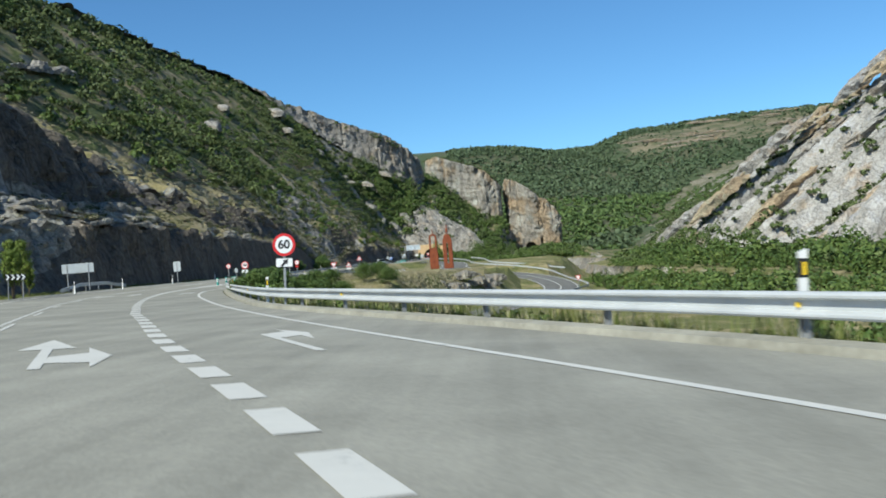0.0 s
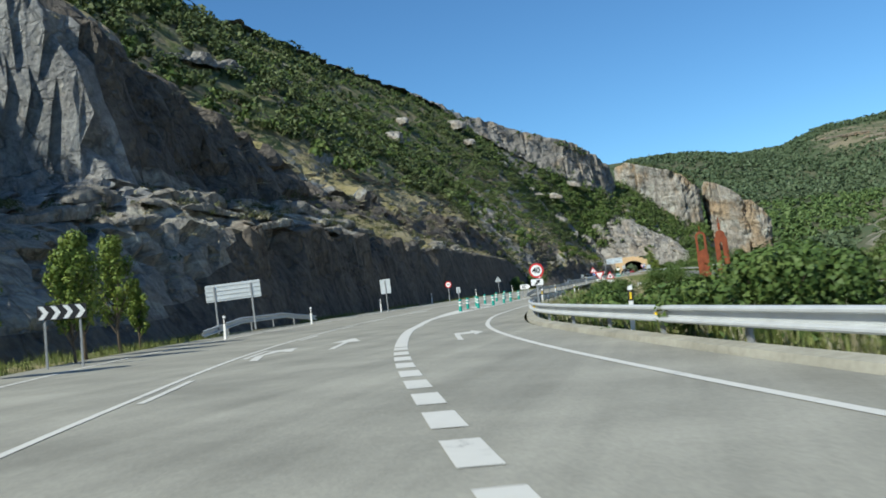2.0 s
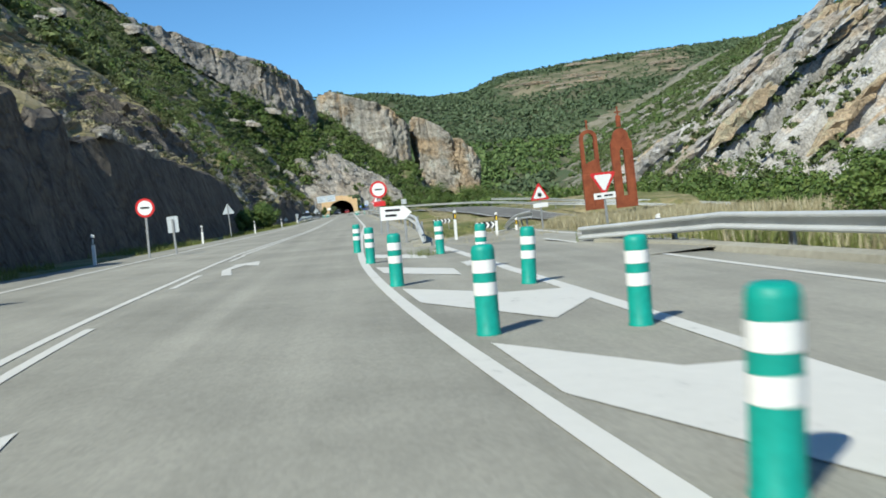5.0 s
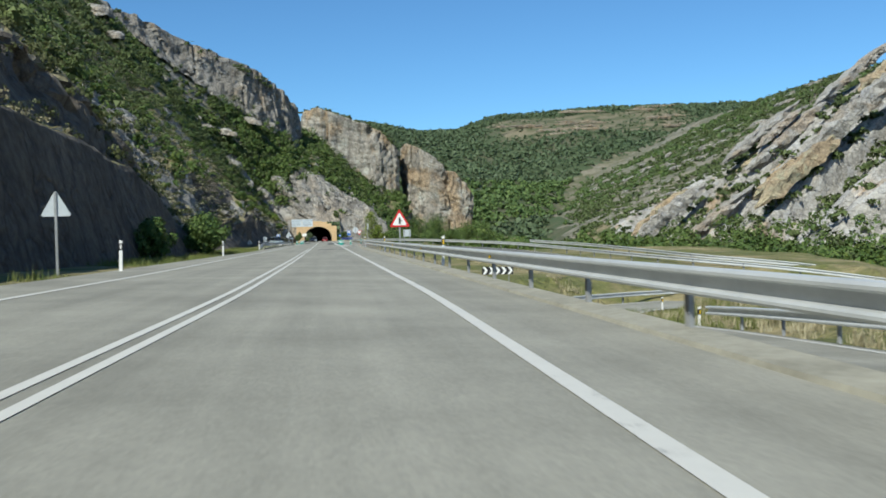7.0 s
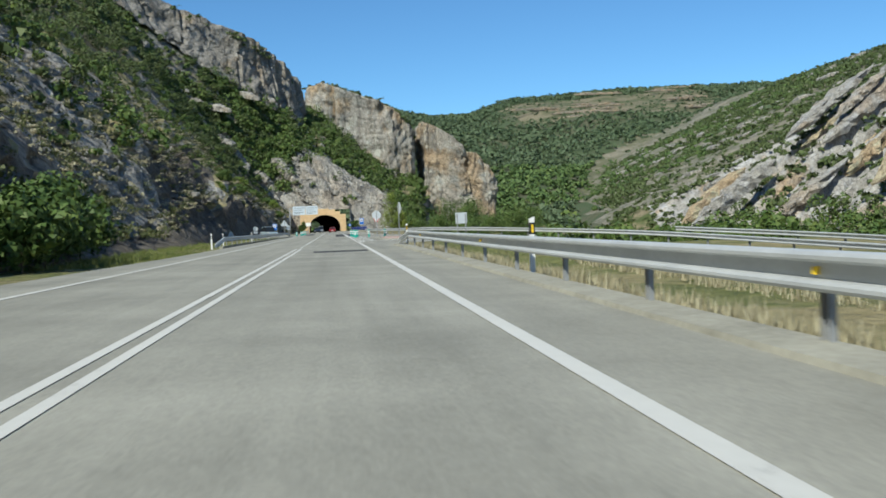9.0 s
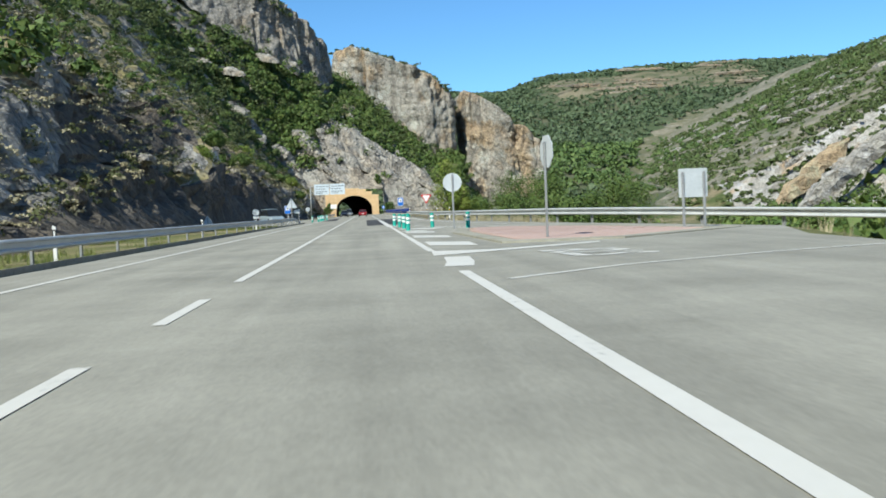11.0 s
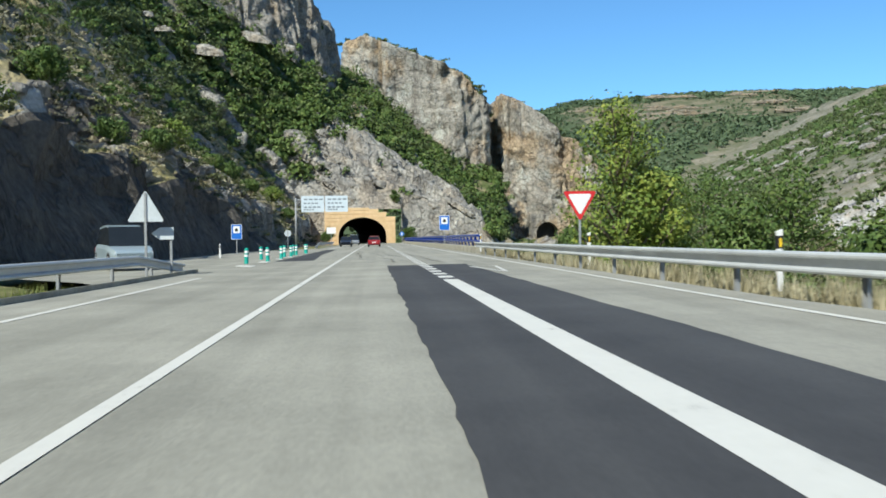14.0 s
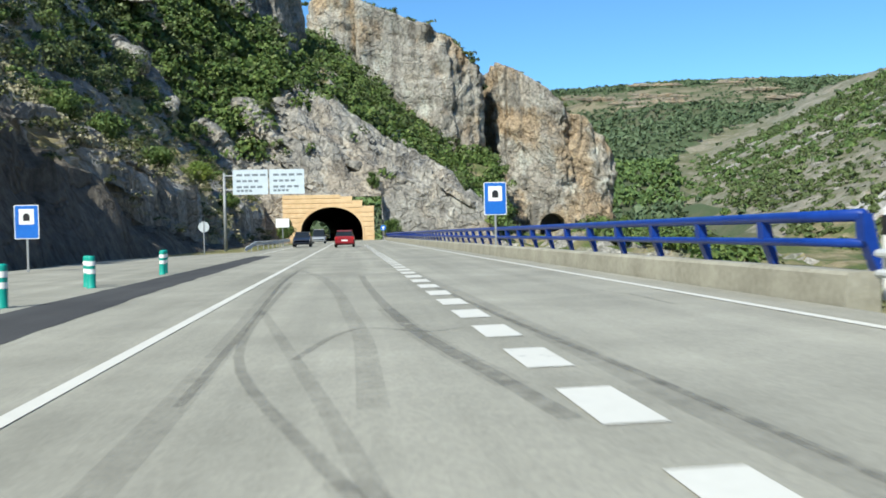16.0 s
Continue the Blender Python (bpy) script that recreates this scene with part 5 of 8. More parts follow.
# ---- side roads ----
def side_ribbon(line, width, label, mat, edge=True, centre=False):
    structure(ribbon("road", line, width, mat, lift=-0.012), label, "road")
    if edge:
        t = np.gradient(line[:, :2], axis=0)
        t /= np.linalg.norm(t, axis=1, keepdims=True)
        n = np.stack([t[:, 1], -t[:, 0]], 1)
        for s_ in (-1, 1):
            q = line.copy()
            q[:, :2] += s_ * n * (width / 2 - 0.35)
            structure(ribbon("road_marking", q[3:], 0.16, PAINT, lift=-0.004), "solid white edge line of the side road", "road marking")
    if centre:
        structure(ribbon("road_marking", line[50:], 0.16, PAINT, lift=-0.004), "solid white centre line of the side road", "road marking")


side_ribbon(EXIT_ROAD, 5.6, "grey asphalt exit road dropping away from the main road", ASPHALT)
side_ribbon(SIDE_ROAD[8:], 6.6, "grey asphalt side road curving down to the valley", ASPHALT_SIDE, centre=True)


def brick_island():
    """A kerbed island paved with red block between the main road and the side road."""
    out = [(-27.4, 258.6), (-24.3, 258.2), (-19.6, 262.2), (-21.4, 270.5), (-24.4, 276.4), (-26.7, 276.6), (-27.6, 270)]
    n = len(out)
    cx, cy = sum(p[0] for p in out) / n, sum(p[1] for p in out) / n
    V = [(x, y, -0.05) for x, y in out] + [(x, y, 0.07) for x, y in out] + [(cx + (x - cx) * 0.84, cy + (y - cy) * 0.93, 0.075) for x, y in out] + [(cx + (x - cx) * 0.84, cy + (y - cy) * 0.93, 0.045) for x, y in out]
    F = [(k * n + i, k * n + (i + 1) % n, (k + 1) * n + (i + 1) % n, (k + 1) * n + i) for k in range(3) for i in range(n)] + [tuple(3 * n + i for i in range(n))]
    base = structure(mesh_ob("traffic_island", V, F, CONCRETE), "kerbed traffic island paved with red blocks", "traffic island")
    inner = [(cx + (x - cx) * 0.825, cy + (y - cy) * 0.925) for x, y in out]

    def inside(px, py):
        c = False
        for i in range(n):
            (x1, y1), (x2, y2) = inner[i], inner[i - 1]
            if (y1 > py) != (y2 > py) and px < (x2 - x1) * (py - y1) / (y2 - y1) + x1:
                c = not c
        return c
    W, L, H = 0.48, 0.24, 0.03
    bm = bmesh.new()
    add_box(bm, 0, 0, H / 2, W - 0.02, L - 0.02, H, 0.006)
    me = bpy.data.meshes.new("paving_block")
    bm.to_mesh(me)
    bm.free()
    me.materials.append(BRICK)
    spots, rest = [], []
    for j in range(80):
        for i in range(20):
            px, py = -27.6 + (i + 0.5 * (j % 2)) * W, 258.3 + j * L
            if inside(px - W / 2, py) and inside(px + W / 2, py):
                (spots if py < 264.2 else rest).append((px, py))
    for px, py in spots[:300]:
        o = new("paving_block", me)
        o.parent = base
        o.location = (px, py, 0.046 + random.uniform(0, 0.006))
    rest += spots[300:]
    V, F = [], []
    for px, py in rest:
        k = len(V)
        z = 0.074 + random.uniform(0, 0.006)
        a, b = W / 2 - 0.01, L / 2 - 0.01
        V += [(px - a, py - b, 0.045), (px + a, py - b, 0.045), (px + a, py + b, 0.045), (px - a, py + b, 0.045), (px - a, py - b, z), (px + a, py - b, z), (px + a, py + b, z), (px - a, py + b, z)]
        F += [(k + 4, k + 5, k + 6, k + 7), (k, k + 1, k + 5, k + 4), (k + 1, k + 2, k + 6, k + 5), (k + 2, k + 3, k + 7, k + 6), (k + 3, k, k + 4, k + 7)]
    tagged(mesh_ob("paving_blocks", V, F, BRICK, base), kind="stuff")


brick_island()


def road_shoulder():
    """Gravel shoulder that closes the edge of the asphalt at the junction."""
    ys = np.concatenate([np.arange(239, 258, 0.5), np.arange(258, 321, 1.5)])
    V, F = [], []
    for y in ys:
        e = float(right_bound(y))
        z = float(road_z(e, y))
        V += [(e - 0.06, y, z - 0.004), (e + 0.75, y - 0.1, z - 0.1), (e + 1.5, y - 0.2, z - 0.75)]
    for i in range(len(ys) - 1):
        for j in range(2):
            F.append((3 * i + j, 3 * i + j + 1, 3 * i + j + 4, 3 * i + j + 3))
    return structure(mesh_ob("road_shoulder", V, F, VERGE), "dry gravel shoulder beside the junction", "shoulder")


road_shoulder()


def road_word():
    """STOP painted on the side road, for those who come up it."""
    c = bpy.data.curves.new("word", "FONT")
    c.body, c.size, c.align_x, c.align_y, c.offset = "STOP", 1.15, "CENTER", "CENTER", 0.03
    tmp = new("tmp", c)
    me = bpy.data.meshes.new_from_object(tmp)
    bpy.data.objects.remove(tmp)
    me.materials.clear()
    me.materials.append(PAINT)
    ob = new("road_marking", me)
    ob.matrix_world = pose(-26.35, 252.7, 0.022, 0, 0, 97) @ Matrix.Diagonal((1.0, 1.9, 1, 1))
    return structure(ob, "white word STOP painted on the side road", "road marking")


road_word()


# ---- kerbs, rails and parapets ----
def sweep(name, pts, profile, mat, parent=None, label="", closed=True, smooth=False):
    """A profile (offset to the right, height) carried along points (x, y, z)."""
    p = np.array(pts, float)
    t = np.gradient(p[:, :2], axis=0)
    t /= np.linalg.norm(t, axis=1, keepdims=True)
    nrm = np.stack([t[:, 1], -t[:, 0]], 1)
    k = len(profile)
    V = [(p[i, 0] + nrm[i, 0] * o, p[i, 1] + nrm[i, 1] * o, p[i, 2] + h) for i in range(len(p)) for o, h in profile]
    m = k if closed else k - 1
    F = [(i * k + j, i * k + (j + 1) % k, (i + 1) * k + (j + 1) % k, (i + 1) * k + j) for i in range(len(p) - 1) for j in range(m)]
    if closed:
        F += [tuple(range(k))[::-1], tuple((len(p) - 1) * k + j for j in range(k))]
    return mesh_ob(name, V, F, mat, parent, label, smooth)


def on_road(pts, lift=0.0):
    p = np.array(pts, float)
    return np.column_stack([p[:, :2], road_z(p[:, 0], p[:, 1]) + lift])


def resample(pts, step):
    p = np.array(pts, float)
    d = np.concatenate([[0], np.cumsum(np.linalg.norm(np.diff(p[:, :2], axis=0), axis=1))])
    n = max(2, int(round(d[-1] / step)) + 1)
    s = np.linspace(0, d[-1], n)
    return np.column_stack([np.interp(s, d, p[:, k]) for k in range(p.shape[1])])


# W-shaped beam, 31 cm tall; towards the road is negative
BEAM = [(-0.03, 0.0), (-0.08, 0.01), (-0.1, 0.036), (-0.098, 0.064), (-0.07, 0.086), (0.0, 0.096), (0.0, 0.214), (-0.07, 0.222), (-0.098, 0.242), (-0.1, 0.272), (-0.08, 0.299), (-0.03, 0.31),
        (-0.024, 0.303), (-0.075, 0.291), (-0.092, 0.27), (-0.09, 0.246), (-0.064, 0.229), (0.006, 0.22), (0.006, 0.09), (-0.064, 0.08), (-0.09, 0.06), (-0.092, 0.038), (-0.075, 0.018), (-0.024, 0.007)]


def post_mesh(h, w=0.12, d=0.06):
    bm = bmesh.new()
    add_box(bm, 0, 0, h / 2, 0.008, w, h)
    add_box(bm, -d / 2, w / 2, h / 2, d, 0.008, h)
    add_box(bm, -d / 2, -w / 2, h / 2, d, 0.008, h)
    add_box(bm, -0.05, 0, h - 0.17, 0.07, 0.14, 0.2, 0.01)
    me = bpy.data.meshes.new("post")
    bm.to_mesh(me)
    bm.free()
    me.materials.append(STEEL_DULL)
    return me


def reflector_mesh():
    bm = bmesh.new()
    add_plate(bm, [(-0.025, -0.03), (0.025, -0.03), (0.025, 0.03), (-0.025, 0.03)], -0.02, 0.0)
    me = bpy.data.meshes.new("reflector")
    bm.to_mesh(me)
    bm.free()
    me.materials.append(AMBER)
    return me


POST_MESH, REFLECTOR_MESH = post_mesh(0.72), reflector_mesh()


def guard_rail(pts, label, top=0.76, side=1, step=4.0, ends=(False, False), reflect=True):
    """A W-beam rail along (x, y, z) with a post every few metres. side 1: the road lies to the left of the way."""
    p = resample(pts, 2.0)
    lift = np.full(len(p), top - 0.31)
    for k, e in enumerate(ends):
        if e:
            s = np.linspace(0, 1, 4)
            if k:
                lift[-4:] -= s * (top - 0.36)
            else:
                lift[:4] -= s[::-1] * (top - 0.36)
    g = thing("guard_rail", p[0, 0], p[0, 1], p[0, 2], 0, label, "guard rail")
    q = p - p[0]
    sweep("beam", np.column_stack([q[:, :2], q[:, 2] + lift]), [(side * o - side * 0.10, h) for o, h in BEAM], STEEL, g, smooth=False)
    posts = resample(pts, step)
    for i in range(1, len(posts) - 1):
        d = posts[min(i + 1, len(posts) - 1)] - posts[i - 1]
        a = math.degrees(math.atan2(-d[0], d[1])) + (0 if side > 0 else 180)
        o = new("post", POST_MESH)
        o.parent = g
        drop = np.interp(np.hypot(*(posts[i, :2] - p[0, :2])), np.hypot(*(p[:, :2] - p[0, :2]).T), lift) - (top - 0.31)
        o.matrix_local = pose(*(posts[i] - p[0] + np.array([0, 0, drop + top - 0.74])), 0, 0, a)
        if reflect and i % 4 == 2:
            r = new("reflector", REFLECTOR_MESH)
            r.parent = g
            c, s_ = math.cos(radians(a)), math.sin(radians(a))
            r.matrix_local = pose(*(posts[i] - p[0] + np.array([-0.12 * c, -0.12 * s_, top - 0.155])), 0, 0, a - 30)
    return g


def kerb(pts, label, w=0.22, h=0.16, mat=None):
    return structure(sweep("kerb", on_road(resample(pts, 1.0), -0.02), [(-w / 2, 0), (-w / 2 + 0.03, h), (w / 2, h + 0.02), (w / 2, -0.1)], mat or CONCRETE), label, "kerb")


r1 = along(RAIL_1, -40, 118)
guard_rail(on_road(r1), "long galvanised steel guard rail behind a concrete kerb", top=0.67, ends=(False, True))
kerb(along(RAIL_1, -50, 117, -0.18), "weathered concrete kerb below the guard rail", 0.34, 0.12)
r2 = np.column_stack([np.interp(np.arange(122, 238), (122, 140, 238), (-28.15, -27.4, -27.4)), np.arange(122, 238)])
guard_rail(on_road(r2), "galvanised steel guard rail beside the main road", ends=(True, True))
kerb(np.column_stack([r2[:, 0] - 0.22, r2[:, 1]]), "weathered concrete kerb below the guard rail", 0.5, 0.075)


RAMP_RAIL = spline(((11.8, 150, -6.6), (15.2, 161, -6.5), (15.6, 174, -6.3), (13.8, 187, -5.7), (10.5, 199.5, -4.2), (4.0, 206, -2.95), (-2.5, 210.5, -2.1), (-5.6, 221, -1.6), (-6.9, 236, -1.2), (-10.2, 249, -0.7), (-15.5, 261, -0.3), (-20.6, 276, -0.03), (-23.5, 296, 0), (-25.0, 316, 0), (-25.1, 338, 0), (-25.1, 360.6, 0)), 8)
guard_rail(RAMP_RAIL, "galvanised steel guard rail along the side road and merging lane", reflect=False)
ll = [(-38.9, 250), (-39.0, 270), (-38.95, 290), (-38.8, 306), (-38.5, 322), (-38.1, 339)]
guard_rail(on_road(ll, -0.05), "galvanised steel guard rail beside the opposite lane", side=-1, ends=(True, True), reflect=False)
kerb(np.array(ll) + np.array((0.5, 0)), "dark kerb below the guard rail", 0.25, 0.12)
lb = [(-35.4, 74.5), (-36.2, 79), (-37.2, 85), (-37.9, 91), (-38.2, 95)]
guard_rail(on_road(lb), "short curved galvanised guard rail before the rock wall", side=-1, ends=(True, True), reflect=False)
lc = [(-38.6, 421), (-38.3, 432), (-38.1, 446), (-38.4, 470)]
guard_rail(on_road(lc), "galvanised steel guard rail near the tunnel", side=-1, ends=(True, False), reflect=False)
t_ = np.gradient(EXIT_ROAD[:, :2], axis=0)
t_ /= np.linalg.norm(t_, axis=1, keepdims=True)
le = EXIT_ROAD.copy()
le[:, :2] += np.stack([t_[:, 1], -t_[:, 0]], 1) * 2.7
guard_rail(le[28:56], "galvanised steel guard rail of the sunken exit road", reflect=False)
lo = EXIT_ROAD.copy()
lo[:, :2] -= np.stack([t_[:, 1], -t_[:, 0]], 1) * 3.5
lo[:, 2] -= 0.1
guard_rail(lo[60:103], "galvanised steel guard rail round the outside of the hairpin", side=-1, reflect=False)
fr = spline(((14.5, 203, -4.2), (6, 209.5, -2.75), (-0.2, 214, -1.95), (-1.9, 224, -1.5), (-3.2, 238, -1.05), (-6.6, 252, -0.55)), 8)
guard_rail(fr, "galvanised steel guard rail on the far bank of the side road", reflect=False)


def blue_parapet():
    """Concrete upstand with a blue two-bar railing."""
    ys = np.arange(361.5, 506, 2.0)
    pts = np.column_stack([np.full(len(ys), -24.95), ys, road_z(np.full(len(ys), -24.95), ys)])
    structure(sweep("parapet", pts, [(-0.2, -0.1), (-0.17, 0.36), (-0.12, 0.4), (0.25, 0.4), (0.28, -1.2)], CONCRETE), "weathered concrete parapet below a blue railing", "parapet")
    g = thing("bridge_railing", -24.9, 361.5, float(pts[0, 2]) + 0.4, 0, "blue painted steel railing with two tubes", "railing")
    for h, r in ((0.66, 0.075), (0.33, 0.055)):
        sweep("tube", [(0, y - 361.5, z - pts[0, 2]) for _, y, z in pts], [(r * math.cos(a), h + r * math.sin(a)) for a in np.linspace(0, 2 * math.pi, 9)[:-1]], BLUE_PAINT, g, smooth=True)
    bm = bmesh.new()
    add_plate(bm, [(0.12, 0), (0.2, 0), (0.06, 0.68), (-0.06, 0.68), (-0.04, 0.36), (0.0, 0.3)], -0.09, 0.09)
    first = part("post", bm, BLUE_PAINT, g)
    for i in range(1, 58):
        o = new("post", first.data)
        o.parent = g
        y = 361.7 + i * 2.5
        o.location = (0, y - 361.5, float(road_z(-24.95, y) - pts[0, 2]))
    return g


blue_parapet()


# ---- signs ----
def text_mesh(body, size, mat, name, parent, m, label="", thick=0.002):
    c = bpy.data.curves.new(name, "FONT")
    c.body, c.size, c.align_x, c.align_y, c.extrude, c.offset = body, size, "CENTER", "CENTER", thick, 0.03 * size
    tmp = new("tmp", c)
    me = bpy.data.meshes.new_from_object(tmp)
    bpy.data.objects.remove(tmp)
    me.materials.clear()
    me.materials.append(mat)
    ob = new(name, me)
    ob.parent = parent
    ob.matrix_local = m
    if label:
        tagged(ob, label)
    return ob


def flat(outline, depth, y, mat, name, parent, label=""):
    bm = bmesh.new()
    add_plate(bm, outline, y, y + depth)
    return part(name, bm, mat, parent, label)


def pole(parent, h, x=0.0, y=0.045, w=0.08, d=0.05, z0=-0.3, mat=None):
    bm = bmesh.new()
    add_box(bm, x, y, (h + z0) / 2, w, d, h - z0, 0.008)
    return part("post", bm, mat or STEEL_DULL, parent)


def sign(name, x, y, z, rz, label, h):
    g = thing(name, x, y, z, rz, label, "road sign", "")
    pole(g, h)
    return g


def ring_sign(x, y, z, centre, rz=0.0, r=0.32, number="", label="", bars=0, back=False):
    g = sign("speed_sign" if number else "round_sign", x, y, z, rz, label, centre + r * 0.9)
    if back:
        flat(ring(r, 32, 0, centre), 0.02, 0.0, SIGN_BACK, "panel", g)
        return g
    flat(ring(r, 40, 0, centre), 0.02, 0.0, SIGN_RED, "panel", g, "red ring of the sign")
    flat(ring(r * 0.76, 40, 0, centre), 0.006, -0.006, SIGN_WHITE, "face", g, "white round sign face")
    if number:
        text_mesh(number, r * 1.05, SIGN_BLACK, "number", g, pose(0, -0.009, centre, 90, 0, 0), "black number on the sign")
    for i in range(bars):
        w = r * (0.9 if i == bars // 2 else 0.6)
        flat([(-w / 2, centre - 0.03), (w / 2, centre - 0.03), (w / 2, centre + 0.035), (-w / 2, centre + 0.035)], 0.003, -0.009, SIGN_BLACK, "bar", g)
    return g


def diagonal_arrow(g, cz, s):
    """An arrow that points up to the right."""
    pts = [(-0.16, -0.12), (-0.09, -0.17), (0.055, -0.03), (0.11, -0.085), (0.16, 0.14), (-0.07, 0.09), (-0.01, 0.035)]
    flat([(x * s, cz + z * s) for x, z in pts], 0.003, -0.012, SIGN_BLACK, "arrow", g)


def plate_below(g, cz, w, h):
    flat(rounded(w, h, 0.03, 0, cz), 0.02, 0.0, SIGN_BLACK, "plate", g, "black rimmed lower plate")
    flat(rounded(w - 0.03, h - 0.03, 0.025, 0, cz), 0.006, -0.006, SIGN_WHITE, "face", g, "white lower plate")


g = ring_sign(-6.95, 30.4, -0.2, 1.97, 4, 0.37, "60", "red ringed speed limit sign reading 60 behind the rail")
plate_below(g, 1.9 - 0.32 - 0.19, 0.56, 0.3)
diagonal_arrow(g, 1.39, 0.8)
g = ring_sign(-21.1, 78.0, -0.3, 1.88, 2, 0.32, "40", "red ringed speed limit sign reading 40 behind the rail")
plate_below(g, 1.88 - 0.32 - 0.19, 0.56, 0.3)
diagonal_arrow(g, 1.37, 0.8)
g = ring_sign(-37.28, 129.6, 0.3, 1.72, -3, 0.33, "", "red ringed round sign with small dark lettering", 1)
g = ring_sign(-29.0, 136.0, -0.05, 1.85, 0, 0.36, "", "red ringed round sign at the gore", 1)
flat(rounded(0.5, 0.2, 0.02, 0, 1.25), 0.015, -0.004, SIGN_RED, "plate", g, "red lower plate")
ring_sign(-26.9, 276.95, 0.02, 2.1, 180, 0.42, "", "grey back of a round sign on one post", back=True)
g = ring_sign(-44.7, 356.5, -0.3, 1.75, 180, 0.42, "", "grey back of a round sign with a small plate", back=True)
flat(rounded(0.72, 0.34, 0.03, 0, 1.12), 0.02, -0.004, SIGN_BACK, "plate", g)
ring_sign(-42.3, 427, -0.2, 2.1, 180, 0.42, "", "grey back of a round sign near the gantry", back=True)
g = thing("round_sign", -25.6, 500, 0.0, 0, "blue round sign beside the tunnel mouth", "road sign")
pole(g, 2.2)
flat(ring(0.45, 32, 0, 2.0), 0.02, 0, SIGN_BLUE, "panel", g)
flat([(-0.1, 1.7), (0.1, 1.7), (0.1, 2.0), (0.24, 2.0), (0, 2.28), (-0.24, 2.0), (-0.1, 2.0)], 0.004, -0.005, SIGN_WHITE, "arrow", g)


def triangle(s, cz, up=True):
    h = s * math.sqrt(3) / 2
    k = 1 if up else -1
    base = [(-s / 2, cz - k * h / 3), (s / 2, cz - k * h / 3), (0, cz + k * 2 * h / 3)]
    out, r = [], 0.08
    for i in range(3):
        p, a, b = Vector(base[i]), Vector(base[i - 1]), Vector(base[(i + 1) % 3])
        for f in (0, 0.5, 1):
            q = p + (a - p).normalized() * r * (1 - f) + (b - p).normalized() * r * f
            out.append(tuple(q + (p - q) * 0.25 * (1 if f == 0.5 else 0)))
    return out


def triangle_sign(name, x, y, z, centre, rz, s, label, up=True, back=False, mark=""):
    g = sign(name, x, y, z, rz, label, centre + (s * 0.5 if up else s * 0.26))
    flat(triangle(s, centre, up), 0.02, 0, SIGN_BACK if back else SIGN_RED, "panel", g, "" if back else "red rimmed triangular panel")
    if not back:
        flat(triangle(s * 0.72, centre, up), 0.006, -0.006, SIGN_WHITE, "face", g, "white triangular sign face")
    if mark == "side":
        flat([(-0.045, centre - 0.17), (0.045, centre - 0.17), (0.045, centre - 0.02), (0.14, centre - 0.02), (0.14, centre + 0.03), (0.045, centre + 0.03), (0.045, centre + 0.13), (0, centre + 0.22), (-0.045, centre + 0.13)], 0.003, -0.01, SIGN_BLACK, "symbol", g, "black side road symbol")
    if mark == "blot":
        flat(ring(0.1, 9, 0, centre - 0.03), 0.003, -0.01, SIGN_BLACK, "symbol", g, "dark symbol")
    return g


triangle_sign("warning_sign", -27.45, 188.8, -0.4, 2.22, 0, 1.08, "red rimmed warning triangle with a side road symbol", mark="side")
triangle_sign("give_way_sign", -24.2, 336.7, -0.35, 2.56, 2, 1.18, "red rimmed give way sign behind the guard rail", up=False)
g = triangle_sign("give_way_sign", -21.9, 126.4, -0.95, 2.0, 4, 0.92, "red rimmed give way sign with a text plate", up=False)
flat(rounded(0.75, 0.2, 0.02, 0, 1.5), 0.015, -0.004, SIGN_WHITE, "plate", g, "white lower text plate")
for k in (-0.2, 0.05, 0.2):
    flat([(k - 0.07, 1.47), (k + 0.07, 1.47), (k + 0.07, 1.53), (k - 0.07, 1.53)], 0.003, -0.008, SIGN_BLACK, "bar", g)
g = triangle_sign("warning_sign", -21.7, 138, -0.95, 1.72, 6, 0.92, "red rimmed warning triangle with a text plate", mark="blot")
flat(rounded(0.7, 0.2, 0.02, 0, 1.22), 0.015, -0.004, SIGN_WHITE, "plate", g, "white lower text plate")
triangle_sign("give_way_sign", 14.3, 170, -6.75, 2.0, -20, 1.1, "red rimmed give way sign on the lower road", up=False)
triangle_sign("warning_sign", -39.5, 170.25, 0.15, 2.05, 180, 0.95, "grey back of a warning triangle on one post", back=True)
triangle_sign("warning_sign", -38.6, 336.2, 0.0, 2.03, 180, 1.2, "grey back of a warning triangle on one post", back=True)
triangle_sign("warning_sign", -45.7, 325.5, -0.25, 0.95, 180, 1.0, "grey back of a low warning triangle behind the rail", back=True)


def board(name, x, y, z, rz, label, w, h, top, posts=(0.0,), back=True, slats=0):
    g = thing(name, x, y, z, rz, label, "road sign")
    for px in posts:
        pole(g, top - 0.1, px, 0.05)
    flat(rounded(w, h, 0.03, 0, top - h / 2), 0.025, 0, SIGN_BACK if back else SIGN_WHITE, "panel", g)
    for i in range(slats):
        zc = top - h * (i + 0.5) / slats
        flat([(-w / 2 + 0.02, zc - 0.02), (w / 2 - 0.02, zc - 0.02), (w / 2 - 0.02, zc + 0.02), (-w / 2 + 0.02, zc + 0.02)], 0.02, 0.025, STEEL, "slat", g, "pale stiffening rail")
    return g


board("direction_sign", -34.85, 77.05, 0.9, 180 + 12, "grey slatted back of a direction sign on two posts", 2.55, 0.78, 1.95, (-0.85, 0.85), slats=4)
board("road_sign", -37.6, 109.6, 0.5, 180, "plain grey back of an upright sign", 0.85, 1.15, 2.4)
board("road_sign", -36.7, 131.6, 0.3, 180, "small grey back of an upright sign", 0.4, 0.6, 1.35)
